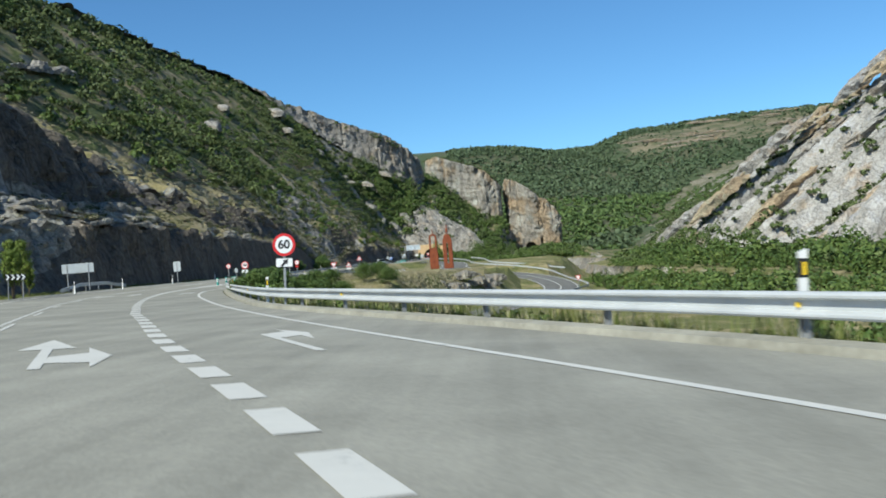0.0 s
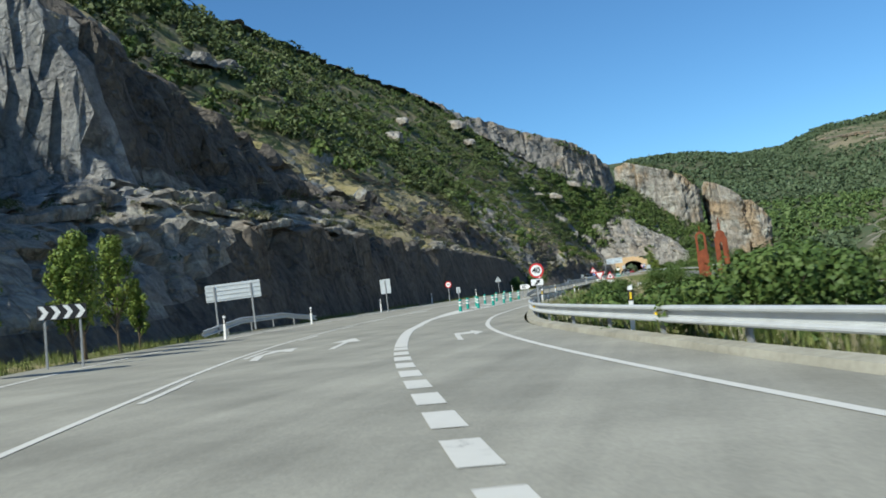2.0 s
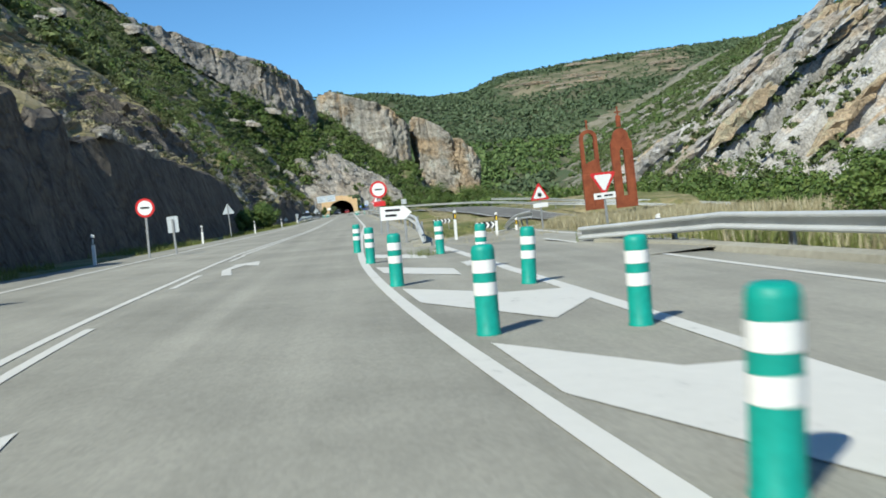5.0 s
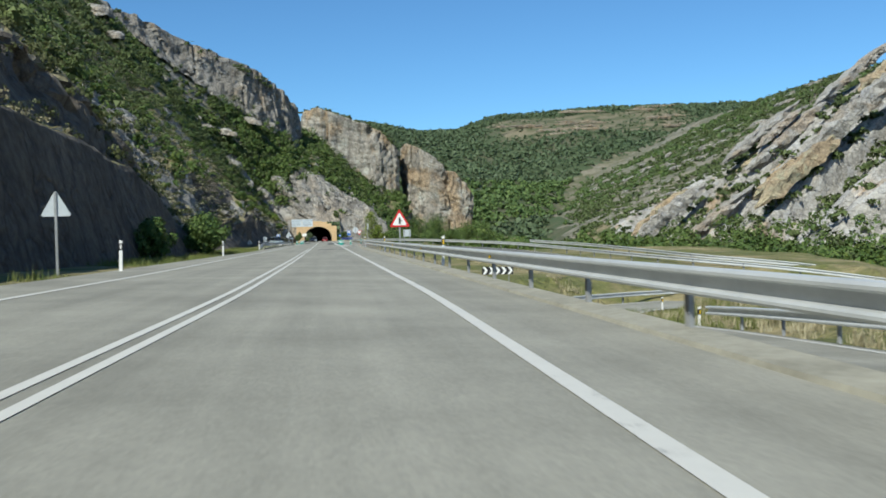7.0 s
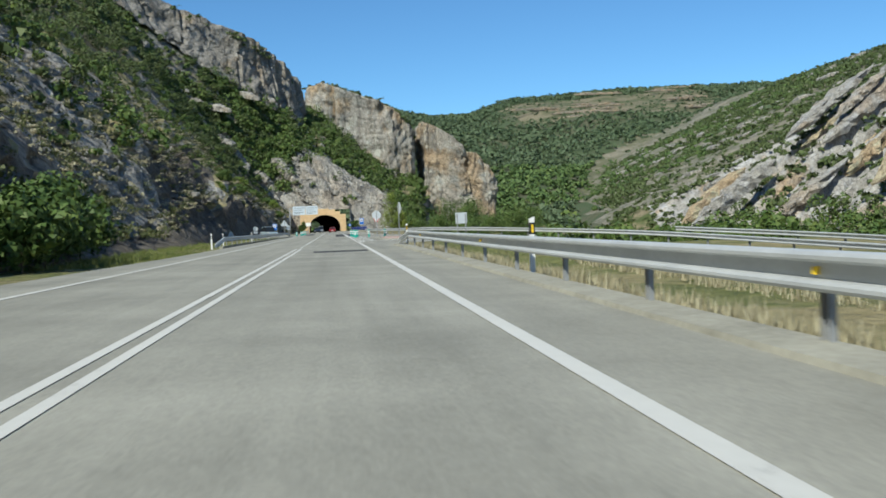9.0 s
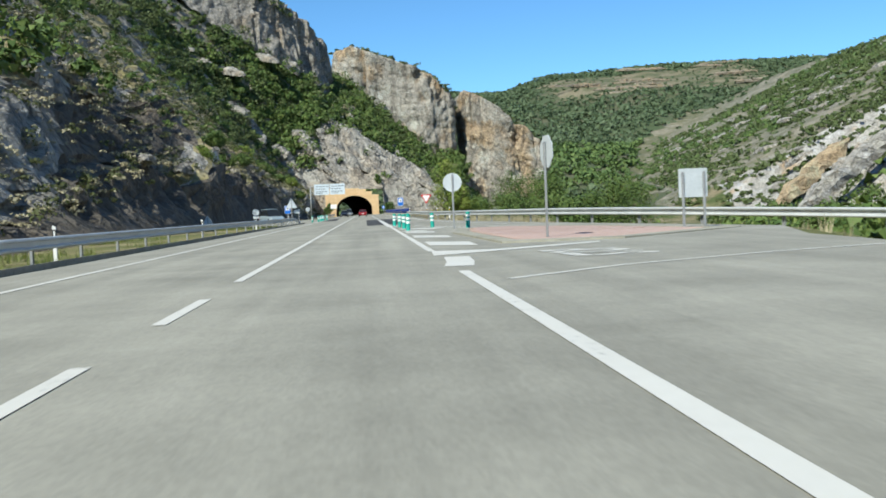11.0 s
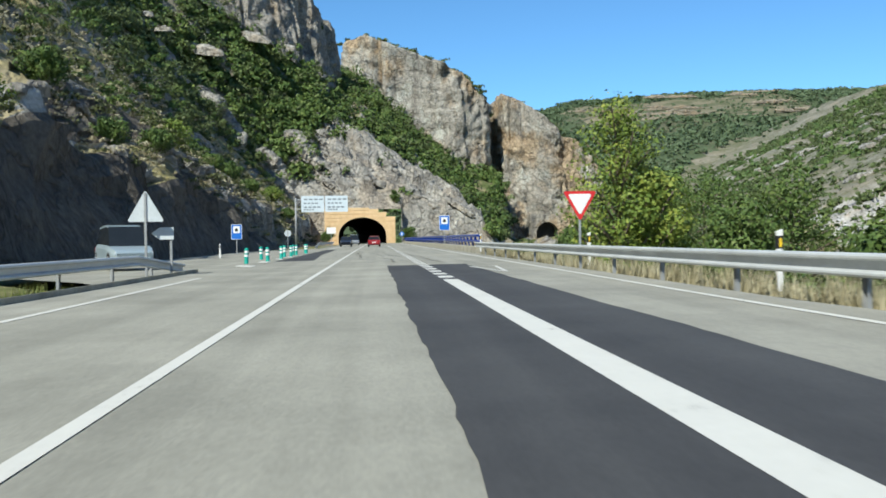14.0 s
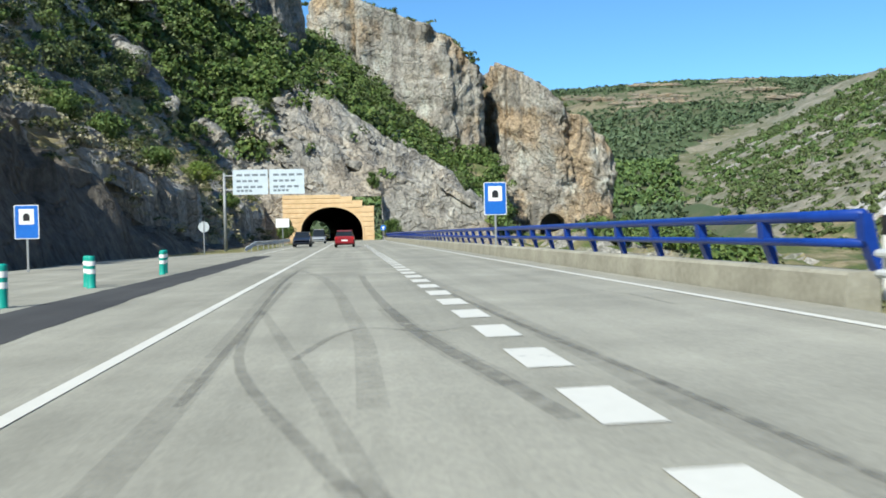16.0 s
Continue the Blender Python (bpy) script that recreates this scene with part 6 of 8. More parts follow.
board("road_sign", -20.6, 263.5, -0.1, 185, "grey back of a sign on two posts beside the side road", 0.95, 0.9, 2.0, (-0.35, 0.35))
board("road_sign", -37.9, 452, 0.0, 0, "white sign beside the tunnel mouth", 1.4, 0.95, 2.9, back=False)
g = thing("arrow_sign", -37.9, 336.6, 0.0, 0, "grey back of an arrow shaped sign", "road sign")
pole(g, 1.2)
flat([(-0.35, 1.1), (-0.62, 1.3), (-0.35, 1.5), (0.1, 1.5), (0.1, 1.1)], 0.02, -0.02, SIGN_BACK, "panel", g)
g = thing("arrow_sign", -28.9, 125.2, -0.1, 0, "white arrow shaped direction sign at the gore", "road sign")
pole(g, 1.0, -0.25)
pole(g, 1.0, 0.3)
flat([(-0.45, 0.72), (0.3, 0.72), (0.52, 0.93), (0.3, 1.14), (-0.45, 1.14)], 0.02, 0, SIGN_WHITE, "panel", g)
for zc, w in ((1.02, 0.42), (0.86, 0.3)):
    flat([(-0.3, zc - 0.035), (w - 0.25, zc - 0.035), (w - 0.25, zc + 0.035), (-0.3, zc + 0.035)], 0.003, -0.004, SIGN_BLACK, "bar", g)
g = thing("stop_sign", -25.9, 260.0, 0.02, 101, "grey back of an octagonal stop sign", "road sign")
pole(g, 2.65)
flat(ring(0.47, 8, 0, 2.38, math.pi / 8), 0.02, -0.02, SIGN_BACK, "panel", g)


def chevron_board(x, y, z, rz, label, w=1.2, h=0.36, top=1.33, n=4):
    g = thing("chevron_board", x, y, z, rz, label, "chevron board")
    pole(g, top, -w * 0.36, 0.05, 0.06, 0.05)
    pole(g, top, w * 0.36, 0.05, 0.06, 0.05)
    flat(rounded(w, h, 0.02, 0, top - h / 2), 0.02, 0, SIGN_BLACK, "panel", g, "dark blue black panel")
    cz, k = top - h / 2, w / n
    for i in range(n):
        x0 = -w / 2 + (i + 0.08) * k
        pts = [(x0, cz + h / 2 - 0.02), (x0 + 0.42 * k, cz + h / 2 - 0.02), (x0 + 0.85 * k, cz), (x0 + 0.42 * k, cz - h / 2 + 0.02), (x0, cz - h / 2 + 0.02), (x0 + 0.43 * k, cz)]
        bm = bmesh.new()
        v = [bm.verts.new((a, -0.005, b)) for a, b in pts]
        u = [bm.verts.new((a, 0.0, b)) for a, b in pts]
        bm.faces.new((v[0], v[1], v[2], v[5]))
        bm.faces.new((v[5], v[2], v[3], v[4]))
        for j in range(6):
            bm.faces.new((v[j], u[j], u[(j + 1) % 6], v[(j + 1) % 6]))
        part("chevron", bm, SIGN_WHITE, g)
    return g


chevron_board(-30.55, 58.37, 0.72, 24, "black and white chevron board on two posts", 1.2, 0.38, 1.34)
chevron_board(-20.4, 199.6, -2.3, -10, "black and white chevron board beside the exit road", 2.0, 0.5, 1.2, 5)
chevron_board(-22.3, 152.5, -1.5, -4, "small black and white chevron board beyond the gore", 1.2, 0.4, 0.9, 4)


def tunnel_sign(x, y, z, rz, top, label):
    g = thing("tunnel_sign", x, y, z, rz, label, "road sign")
    pole(g, top)
    flat(rounded(0.92, 1.32, 0.05, 0, top - 0.66), 0.025, 0, SIGN_WHITE, "panel", g)
    flat(rounded(0.86, 1.26, 0.04, 0, top - 0.66), 0.006, -0.006, SIGN_BLUE, "face", g, "blue sign face")
    flat(rounded(0.56, 0.6, 0.02, 0, top - 0.46), 0.004, -0.01, SIGN_WHITE, "field", g, "white square field")
    arch = [(-0.13, top - 0.62)] + [(0.13 * math.cos(a), top - 0.46 + 0.14 * math.sin(a)) for a in np.linspace(math.pi, 0, 9)] + [(0.13, top - 0.62)]
    flat(arch, 0.003, -0.0135, SIGN_BLACK, "symbol", g, "black tunnel symbol")
    return g


tunnel_sign(-25.0, 388.7, 0.0, 0, 3.02, "blue tunnel sign behind the blue railing")
tunnel_sign(-43.3, 389.0, -0.15, 0, 2.62, "blue tunnel sign on the lay-by")


def gantry():
    g = thing("cantilever_sign", -42.3, 440, 0, 0, "grey cantilever gantry with two direction boards", "gantry sign")
    bm = bmesh.new()
    add_tube(bm, (0, 0, -0.3), (0, 0, 7.0), 0.16, 0.12, 12)
    part("pole", bm, STEEL_DULL, g, smooth=True)
    for z in (5.4, 6.7):
        bm = bmesh.new()
        add_tube(bm, (0, 0, z), (7.4, 0, z), 0.09, 0.07, 8)
        part("arm", bm, STEEL_DULL, g)
    for x0 in (0.8, 4.15):
        b = flat(rounded(3.2, 2.3, 0.05, x0 + 1.6, 6.1), 0.05, -0.2, SIGN_PALE, "board", g, "pale blue grey direction board")
        for zz, w in ((6.75, 2.3), (6.2, 1.7), (5.65, 2.0), (5.3, 1.2)):
            for k in range(4):
                a = x0 + 0.35 + k * w / 3.2
                flat([(a, zz - 0.1), (a + w / 4.4, zz - 0.1), (a + w / 4.4, zz + 0.1), (a, zz + 0.1)], 0.004, -0.206, SIGN_GREY, "bar", b, "")
    return g


gantry()


# ---- posts ----
def bollard():
    g = thing("bollard", 0, 0, -200, 0, "green plastic bollard with two white reflective bands", "bollard", "green bollards on the hatched islands")
    prof = [(0.105, 0.0), (0.105, 0.02), (0.098, 0.03), (0.098, 0.33), (0.098, 0.43), (0.098, 0.51), (0.098, 0.61), (0.098, 0.7), (0.09, 0.735), (0.07, 0.75), (0.0, 0.752)]
    n = 20
    V = [(r * math.cos(2 * math.pi * j / n), r * math.sin(2 * math.pi * j / n), z) for r, z in prof for j in range(n)]
    F = [(i * n + j, i * n + (j + 1) % n, (i + 1) * n + (j + 1) % n, (i + 1) * n + j) for i in range(len(prof) - 1) for j in range(n)]
    mesh_ob("body", V, F, GREEN_PLASTIC, g, smooth=True)
    for z0, z1 in ((0.335, 0.44), (0.52, 0.625)):
        V = [(0.1005 * math.cos(2 * math.pi * j / n), 0.1005 * math.sin(2 * math.pi * j / n), z) for z in (z0, z1) for j in range(n)]
        mesh_ob("band", V, [(j, (j + 1) % n, n + (j + 1) % n, n + j) for j in range(n)], BAND_WHITE, g, "white reflective band", smooth=True)
    return g


BOLLARD = bollard()
rnd = random.Random(4)
spots = [(-28.12, 93.65), (-28.86, 99.2), (-28.14, 99.2), (-29.2, 103.8), (-27.95, 103.65), (-29.68, 109.45), (-28.0, 108.3), (-29.92, 115.7), (-28.1, 112.0), (-30.15, 121.0), (-28.3, 117.4),
         (-28.92, 277.9), (-28.91, 282.8), (-28.95, 287.7), (-28.5, 287.7), (-29.09, 292.7), (-27.46, 282.7), (-26.08, 278.6),
         (-37.24, 349.9), (-36.7, 354.0), (-37.75, 360.1), (-36.68, 360.8), (-37.1, 367.2), (-36.7, 367.5), (-36.85, 373.6), (-37.15, 374.4), (-36.65, 380.9), (-36.85, 382.3)]
for x, y in spots:
    copy_thing(BOLLARD, pose(x, y, float(road_z(x, y)), rnd.uniform(-1.5, 1.5), rnd.uniform(-1.5, 1.5), rnd.uniform(0, 360)))
for o in (*BOLLARD.children_recursive, BOLLARD):
    bpy.data.objects.remove(o)


def delineator(h, side, amber):
    g = thing("delineator_post", 0, 0, -200, 0, "white delineator post with a black band and reflector", "delineator post", "delineator posts along the road")
    o = [(-0.048, 0), (0.048, 0), (0.048, h), (-0.048, h - 0.04)] if side > 0 else [(-0.048, 0), (0.048, 0), (0.048, h - 0.04), (-0.048, h)]
    flat(o, 0.08, -0.04, POST_WHITE, "body", g)
    b = h - 0.33
    flat([(-0.051, b), (0.051, b), (0.051, b + 0.22), (-0.051, b + 0.22)], 0.088, -0.044, SIGN_BLACK, "band", g, "black band")
    flat([(-0.014, b + 0.03), (0.028, b + 0.03), (0.028, b + 0.18), (-0.014, b + 0.18)], 0.006, -0.052, AMBER if amber else BAND_WHITE, "reflector", g, "amber reflector" if amber else "white reflector")
    return g


DEL_R, DEL_L = delineator(1.06, 1, True), delineator(1.0, -1, False)
for x, y, dz in ((float(RAIL_1(11.0)) + 0.06, 11.0, 0.08), (float(RAIL_1(33.9)) + 0.06, 33.9, 0.0), (float(RAIL_1(57.2)) + 0.06, 57.2, 0.0), (float(RAIL_1(89.2)) + 0.06, 89.2, 0.0), (-27.3, 172.3, 0.05), (-27.3, 204.4, 0.05), (-27.3, 235, 0.05), (-24.3, 308.0, -0.05), (-24.3, 320.6, -0.05), (-24.3, 335.0, 0.0), (-24.9, 361.0, 0.1), (-23.2, 117.5, -0.5), (-24.9, 131, -0.4), (-22.6, 140, -0.9), (-26.6, 129.5, -0.2), (-16.5, 176.3, -2.9), (-11.4, 194.4, -3.9)):
    copy_thing(DEL_R, pose(x, y, float(road_z(x, min(y, 400))) + dz, 0, 0, rnd.uniform(-4, 4)))
for x, y in ((-35.6, 88), (-37.4, 107), (-38.3, 126.5), (-38.1, 147), (-37.7, 170.6), (-37.95, 203), (-38.6, 247), (-39.6, 262), (-39.3, 284.5), (-39.15, 307.5), (-41.7, 370), (-33.2, 72.5)):
    copy_thing(DEL_L, pose(x, y, float(road_z(x, y)) - 0.02, 0, 0, rnd.uniform(-4, 4)))
for d in (DEL_R, DEL_L):
    for o in (*d.children_recursive, d):
        bpy.data.objects.remove(o)


# ---- rusted steel sculptures ----
def tower_outline(w, h, style):
    s = w / 2
    if style == 0:
        arch = [(s * 0.9 * math.cos(a), h * 0.80 + s * 0.9 * math.sin(a)) for a in np.linspace(0, math.pi, 11)]
        return [(-s, 0), (s, 0), (s, h * 0.42), (s * 0.9, h * 0.47), (s * 0.9, h * 0.80)] + arch[1:-1] + [(-s * 0.9, h * 0.8)]
    dome = [(s * 0.75 * math.cos(a), h * 0.72 + s * 0.9 * math.sin(a)) for a in np.linspace(0, math.pi, 11)]
    return [(-s, 0), (s, 0), (s, h * 0.66)] + dome + [(-s, h * 0.66)]


def holed(outer, hole, depth):
    """A plate of rusted steel with one arched opening."""
    bm = bmesh.new()
    for y in (0, depth):
        vo = [bm.verts.new((x, y, z)) for x, z in outer]
        vh = [bm.verts.new((x, y, z)) for x, z in hole]
        eo = [bm.edges.new((vo[i], vo[(i + 1) % len(vo)])) for i in range(len(vo))]
        eh = [bm.edges.new((vh[i], vh[(i + 1) % len(vh)])) for i in range(len(vh))]
        bmesh.ops.triangle_fill(bm, edges=eo + eh, use_beauty=True)
        if y:
            for a, b in ((po, vo), (ph, vh)):
                for i in range(len(a)):
                    bm.faces.new((a[i], a[(i + 1) % len(a)], b[(i + 1) % len(b)], b[i]))
        po, ph = vo, vh
    return bm


def sculpture(x, y, z, rz, w, h, style, label):
    out = tower_outline(w, h, style)
    if style == 0:
        hole = [(-w * 0.27, h * 0.52), (w * 0.25, h * 0.56), (w * 0.27, h * 0.8)] + [(w * 0.27 * math.cos(a), h * 0.8 + w * 0.27 * math.sin(a)) for a in np.linspace(0.3, math.pi, 7)]
    else:
        hole = [(-w * 0.12, h * 0.12), (w * 0.1, h * 0.12), (w * 0.1, h * 0.58), (0, h * 0.62), (-w * 0.12, h * 0.58)]
    bm = holed(out, hole, 0.5)
    if style == 0:
        add_box(bm, -w * 0.25, 0.25, h * 0.2, w * 0.5, 0.6, h * 0.4, 0.03)
        add_box(bm, 0, 0.25, h * 0.955, 0.1, 0.3, h * 0.1)
    else:
        add_box(bm, 0, 0.25, h * 0.89, 0.34, 0.3, h * 0.12, 0.03)
        add_box(bm, 0, 0.25, h * 0.98, 0.1, 0.12, h * 0.13)
        add_box(bm, 0, 0.25, h * 0.985, 0.5, 0.12, 0.1)
        add_box(bm, w * 0.28, 0.3, h * 0.3, w * 0.32, 0.7, h * 0.6, 0.03)
    ob = part("sculpture", bm, RUST)
    ob.matrix_world = pose(x, y, z, 0, 0, rz)
    return tagged(ob, label, "sculpture")


sculpture(-11.1, 168.8, -1.2, -6, 1.5, 7.0, 0, "tall rusted steel sculpture with an arched opening")
sculpture(-8.55, 168.7, -1.3, -6, 1.65, 7.6, 1, "tall rusted steel tower sculpture with a slit and cross")


# ---- tunnel ----
def arch_points(w, spring, crown, n=15):
    return [(-w / 2, 0.0)] + [(w / 2 * math.cos(a), spring + (crown - spring) * math.sin(a)) for a in np.linspace(math.pi, 0, n)] + [(w / 2, 0.0)]


def tunnel_portal():
    g = new("tunnel_portal")
    g.matrix_world = pose(-33.9, 514.6, -0.25)
    structure(g, "ochre block tunnel portal with a stepped top", "tunnel portal")
    arch = arch_points(10.6, 1.9, 6.1, 23)
    top = [(-8.3, 0), (-8.3, 8.2), (1.6, 8.2), (1.6, 7.9), (3.6, 7.9), (3.6, 7.2), (5.4, 7.2), (5.2, 6.2), (7.3, 6.2), (7.3, 0)]
    bm = bmesh.new()
    for y in (0.0, 2.2):
        vo = [bm.verts.new((x, y, z)) for x, z in top]
        va = [bm.verts.new((x, y, z)) for x, z in arch]
        loop = vo + va[::-1]
        e = [bm.edges.new((loop[i], loop[(i + 1) % len(loop)])) for i in range(len(loop))]
        bmesh.ops.triangle_fill(bm, edges=e, use_beauty=True)
        if y:
            for i in range(len(loop)):
                bm.faces.new((prev[i], prev[(i + 1) % len(loop)], loop[(i + 1) % len(loop)], loop[i]))
        prev = loop
    part("wall", bm, PORTAL, g)
    # proud courses of block, clear of the arch
    bm = bmesh.new()
    for k in range(10):
        z = 0.2 + k * 0.82
        lim = max([0.0] + [abs(x) for x, zz in arch if zz >= z - 0.1]) + 0.35 if z < 6.3 else 0.0
        hi = 7.25 if z < 5.5 else 5.3 if z < 6.7 else 3.5 if z < 7.3 else 1.5
        if lim:
            for a, b in ((-8.2, -lim), (lim, hi)):
                if b - a > 0.3:
                    add_box(bm, (a + b) / 2, -0.03, z + 0.33, b - a, 0.1, 0.62, 0.02)
        else:
            add_box(bm, (-8.2 + hi) / 2, -0.03, z + 0.33, hi + 8.2, 0.1, 0.62, 0.02)
    part("block_course", bm, PORTAL, g, "proud courses of ochre block")
    bm = bmesh.new()
    inner = arch_points(10.6, 1.9, 6.1, 23)
    outer = [(x * 1.05, z * 1.05) for x, z in inner]
    a = [bm.verts.new((x, -0.12, z)) for x, z in inner]
    b = [bm.verts.new((x, -0.12, z)) for x, z in outer]
    c = [bm.verts.new((x, 0.1, z)) for x, z in outer]
    d = [bm.verts.new((x, 0.1, z)) for x, z in inner]
    for i in range(len(a) - 1):
        bm.faces.new((a[i], a[i + 1], b[i + 1], b[i]))
        bm.faces.new((b[i], b[i + 1], c[i + 1], c[i]))
        bm.faces.new((a[i], a[i + 1], d[i + 1], d[i]))
    part("arch_ring", bm, PORTAL, g, "plain arch ring")
    return g


tunnel_portal()


def tunnel_tube():
    arch = arch_points(10.7, 1.95, 6.2, 19)
    ys = np.arange(516.7, 686, 4.0)
    sh = -9 * smooth_step(520, 680, ys) * (ys - 516) / 164
    V = [(-33.9 + s + x, y, z - 0.06) for y, s in zip(ys, sh) for x, z in arch]
    k = len(arch)
    F = [(i * k + j, i * k + j + 1, (i + 1) * k + j + 1, (i + 1) * k + j) for i in range(len(ys) - 1) for j in range(k - 1)]
    # The lining's dark colour puts the unlit depth into the surface.
    return structure(mesh_ob("tunnel_lining", V, F, TUNNEL_SHADE), "tunnel lining with the unlit depth in its dark colour", "tunnel")


tunnel_tube()


def old_tunnel():
    """The small old road tunnel at the foot of the rock fin."""
    g = new("old_tunnel_portal")
    g.matrix_world = pose(22.6, 599.5, 0.5)
    structure(g, "small old stone tunnel portal at the foot of a cliff", "tunnel portal")
    arch = arch_points(7.0, 1.6, 5.0, 13)
    bm = bmesh.new()
    top = [(-5.2, -2), (-5.2, 7.6), (6.0, 7.4), (6.0, -2)]
    for y in (-3.0, 6.0):
        vo = [bm.verts.new((x, y, z)) for x, z in top]
        va = [bm.verts.new((x, y, z)) for x, z in arch]
        loop = vo + [bm.verts.new((3.5, y, -2))] + va[::-1] + [bm.verts.new((-3.5, y, -2))]
        e = [bm.edges.new((loop[i], loop[(i + 1) % len(loop)])) for i in range(len(loop))]
        bmesh.ops.triangle_fill(bm, edges=e, use_beauty=True)
        if y > 0:
            for i in range(len(loop)):
                bm.faces.new((prev[i], prev[(i + 1) % len(loop)], loop[(i + 1) % len(loop)], loop[i]))
        prev = loop
    part("wall", bm, CLIFF_ROCK, g)
    bm = bmesh.new()
    # A near-black plate across the arch stands in for the shade inside.
    add_plate(bm, arch, 2.0, 2.1)
    part("dark_bore", bm, TUNNEL_SHADE, g, "dark plate standing in for the unlit tunnel bore")
    return g


old_tunnel()


# ---- vehicles ----
CAR_RED = two_scale("dark red car paint", (0.2, 0.012, 0.018), (0.26, 0.018, 0.022), 0.28, 0.1, relief=0.0)
CAR_DARK = two_scale("dark blue car paint", (0.012, 0.016, 0.03), (0.022, 0.028, 0.045), 0.28, 0.2, relief=0.0)
CAR_SILVER = two_scale("silver car paint", (0.4, 0.42, 0.44), (0.5, 0.52, 0.54), 0.3, 0.5, relief=0.0)
CAR_PALE = two_scale("pale blue car paint", (0.3, 0.38, 0.42), (0.4, 0.48, 0.52), 0.28, 0.3, relief=0.0)
GLASS = two_scale("dark car glass", (0.012, 0.015, 0.018), (0.02, 0.024, 0.028), 0.08, relief=0.0)
TYRE = two_scale("black tyre rubber", (0.012, 0.012, 0.012), (0.025, 0.025, 0.025), 0.85, relief=0.1)
LAMP_RED = two_scale("red tail lamp", (0.35, 0.01, 0.01), (0.45, 0.02, 0.02), 0.25, relief=0.0)
LAMP_CLEAR = two_scale("clear head lamp", (0.6, 0.62, 0.64), (0.75, 0.76, 0.78), 0.15, relief=0.0)


def car(x, y, z, rz, paint, label, L=4.1, W=1.7, H=1.45, estate=0.0):
    """A car that faces its own +y, on four wheels."""
    g = thing("car", x, y, z, rz, label, "car")
    stations = [(-L / 2, 0.42, 0.78, 0.80), (-L / 2 + 0.08, 0.28, 0.92, 0.92), (-L * 0.3, 0.2, 0.96, 1.0), (0, 0.2, 0.94, 1.0), (L * 0.22, 0.2, 0.9, 1.0), (L * 0.4, 0.24, 0.78, 0.95), (L / 2 - 0.04, 0.3, 0.68, 0.84), (L / 2, 0.4, 0.6, 0.76)]
    V, F = [], []
    for yy, z0, z1, k in stations:
        w = W / 2 * k
        V += [(-w * 0.94, yy, z0), (w * 0.94, yy, z0), (w, yy, z0 + 0.18), (w, yy, z1 - 0.16), (w * 0.93, yy, z1), (-w * 0.93, yy, z1), (-w, yy, z1 - 0.16), (-w, yy, z0 + 0.18)]
    for i in range(len(stations) - 1):
        F += [(i * 8 + j, i * 8 + (j + 1) % 8, (i + 1) * 8 + (j + 1) % 8, (i + 1) * 8 + j) for j in range(8)]
    F += [tuple(range(8))[::-1], tuple(range((len(stations) - 1) * 8, len(stations) * 8))]
    mesh_ob("body", V, F, paint, g, smooth=False)
    back = -L / 2 + 0.12
    cab = [(back, 0.9, 0.9), (back + 0.3 + 0.2 * (1 - estate), H - 0.08, 0.74), (-L * 0.1, H, 0.74), (L * 0.06, H - 0.05, 0.74), (L * 0.26, 0.88, 0.88)]
    V = []
    for yy, zz, k in cab:
        V += [(-W / 2 * k, yy, zz), (W / 2 * k, yy, zz)]
    mesh_ob("roof", [(a * 1.0, b, c) for a, b, c in V[2:8]] + [(a * 1.0, b, c - 0.07) for a, b, c in V[2:8]], [(0, 1, 3, 2), (2, 3, 5, 4), (6, 8, 9, 7), (8, 10, 11, 9), (0, 6, 7, 1), (4, 5, 11, 10), (0, 2, 8, 6), (2, 4, 10, 8), (1, 7, 9, 3), (3, 9, 11, 5)], paint, g)
    top = [(a * 0.985, b, c - 0.02) for a, b, c in V[2:8]]
    lo = [(-W / 2 * 0.9, back, 0.86), (W / 2 * 0.9, back, 0.86), (-W / 2 * 0.93, -L * 0.1, 0.86), (W / 2 * 0.93, -L * 0.1, 0.86), (-W / 2 * 0.9, L * 0.27, 0.84), (W / 2 * 0.9, L * 0.27, 0.84)]
    mesh_ob("rear_window", [lo[0], lo[1], top[1], top[0]], [(0, 1, 2, 3)], GLASS, g, "dark rear window")
    mesh_ob("windscreen", [lo[5], lo[4], top[4], top[5]], [(0, 1, 2, 3)], GLASS, g, "dark windscreen")
    for s in (0, 1):
        mesh_ob("side_window", [lo[s], lo[2 + s], lo[4 + s], top[4 + s], top[2 + s], top[s]], [(0, 1, 4, 5), (1, 2, 3, 4)], GLASS, g, "dark side window")
    for sx in (-1, 1):
        for yy in (-L * 0.31, L * 0.31):
            bm = bmesh.new()
            add_tube(bm, (sx * (W / 2 - 0.2), yy, 0.31), (sx * (W / 2 + 0.0), yy, 0.31), 0.31, 0.31, 20)
            w = part("wheel", bm, TYRE, g, "black wheel")
            bm = bmesh.new()
            add_tube(bm, (sx * (W / 2 - 0.02), yy, 0.31), (sx * (W / 2 + 0.012), yy, 0.31), 0.19, 0.17, 14)
            part("rim", bm, STEEL_DULL, w, "grey wheel rim")
        flat([(sx * W * 0.33, 0.66), (sx * W * 0.46, 0.66), (sx * W * 0.46, 0.84), (sx * W * 0.36, 0.84)], 0.05, -L / 2 - 0.015, LAMP_RED, "tail_lamp", g, "red tail lamp")
        flat([(sx * W * 0.28, 0.52), (sx * W * 0.42, 0.52), (sx * W * 0.42, 0.66), (sx * W * 0.28, 0.66)], 0.05, L / 2 - 0.09, LAMP_CLEAR, "head_lamp", g, "clear head lamp")
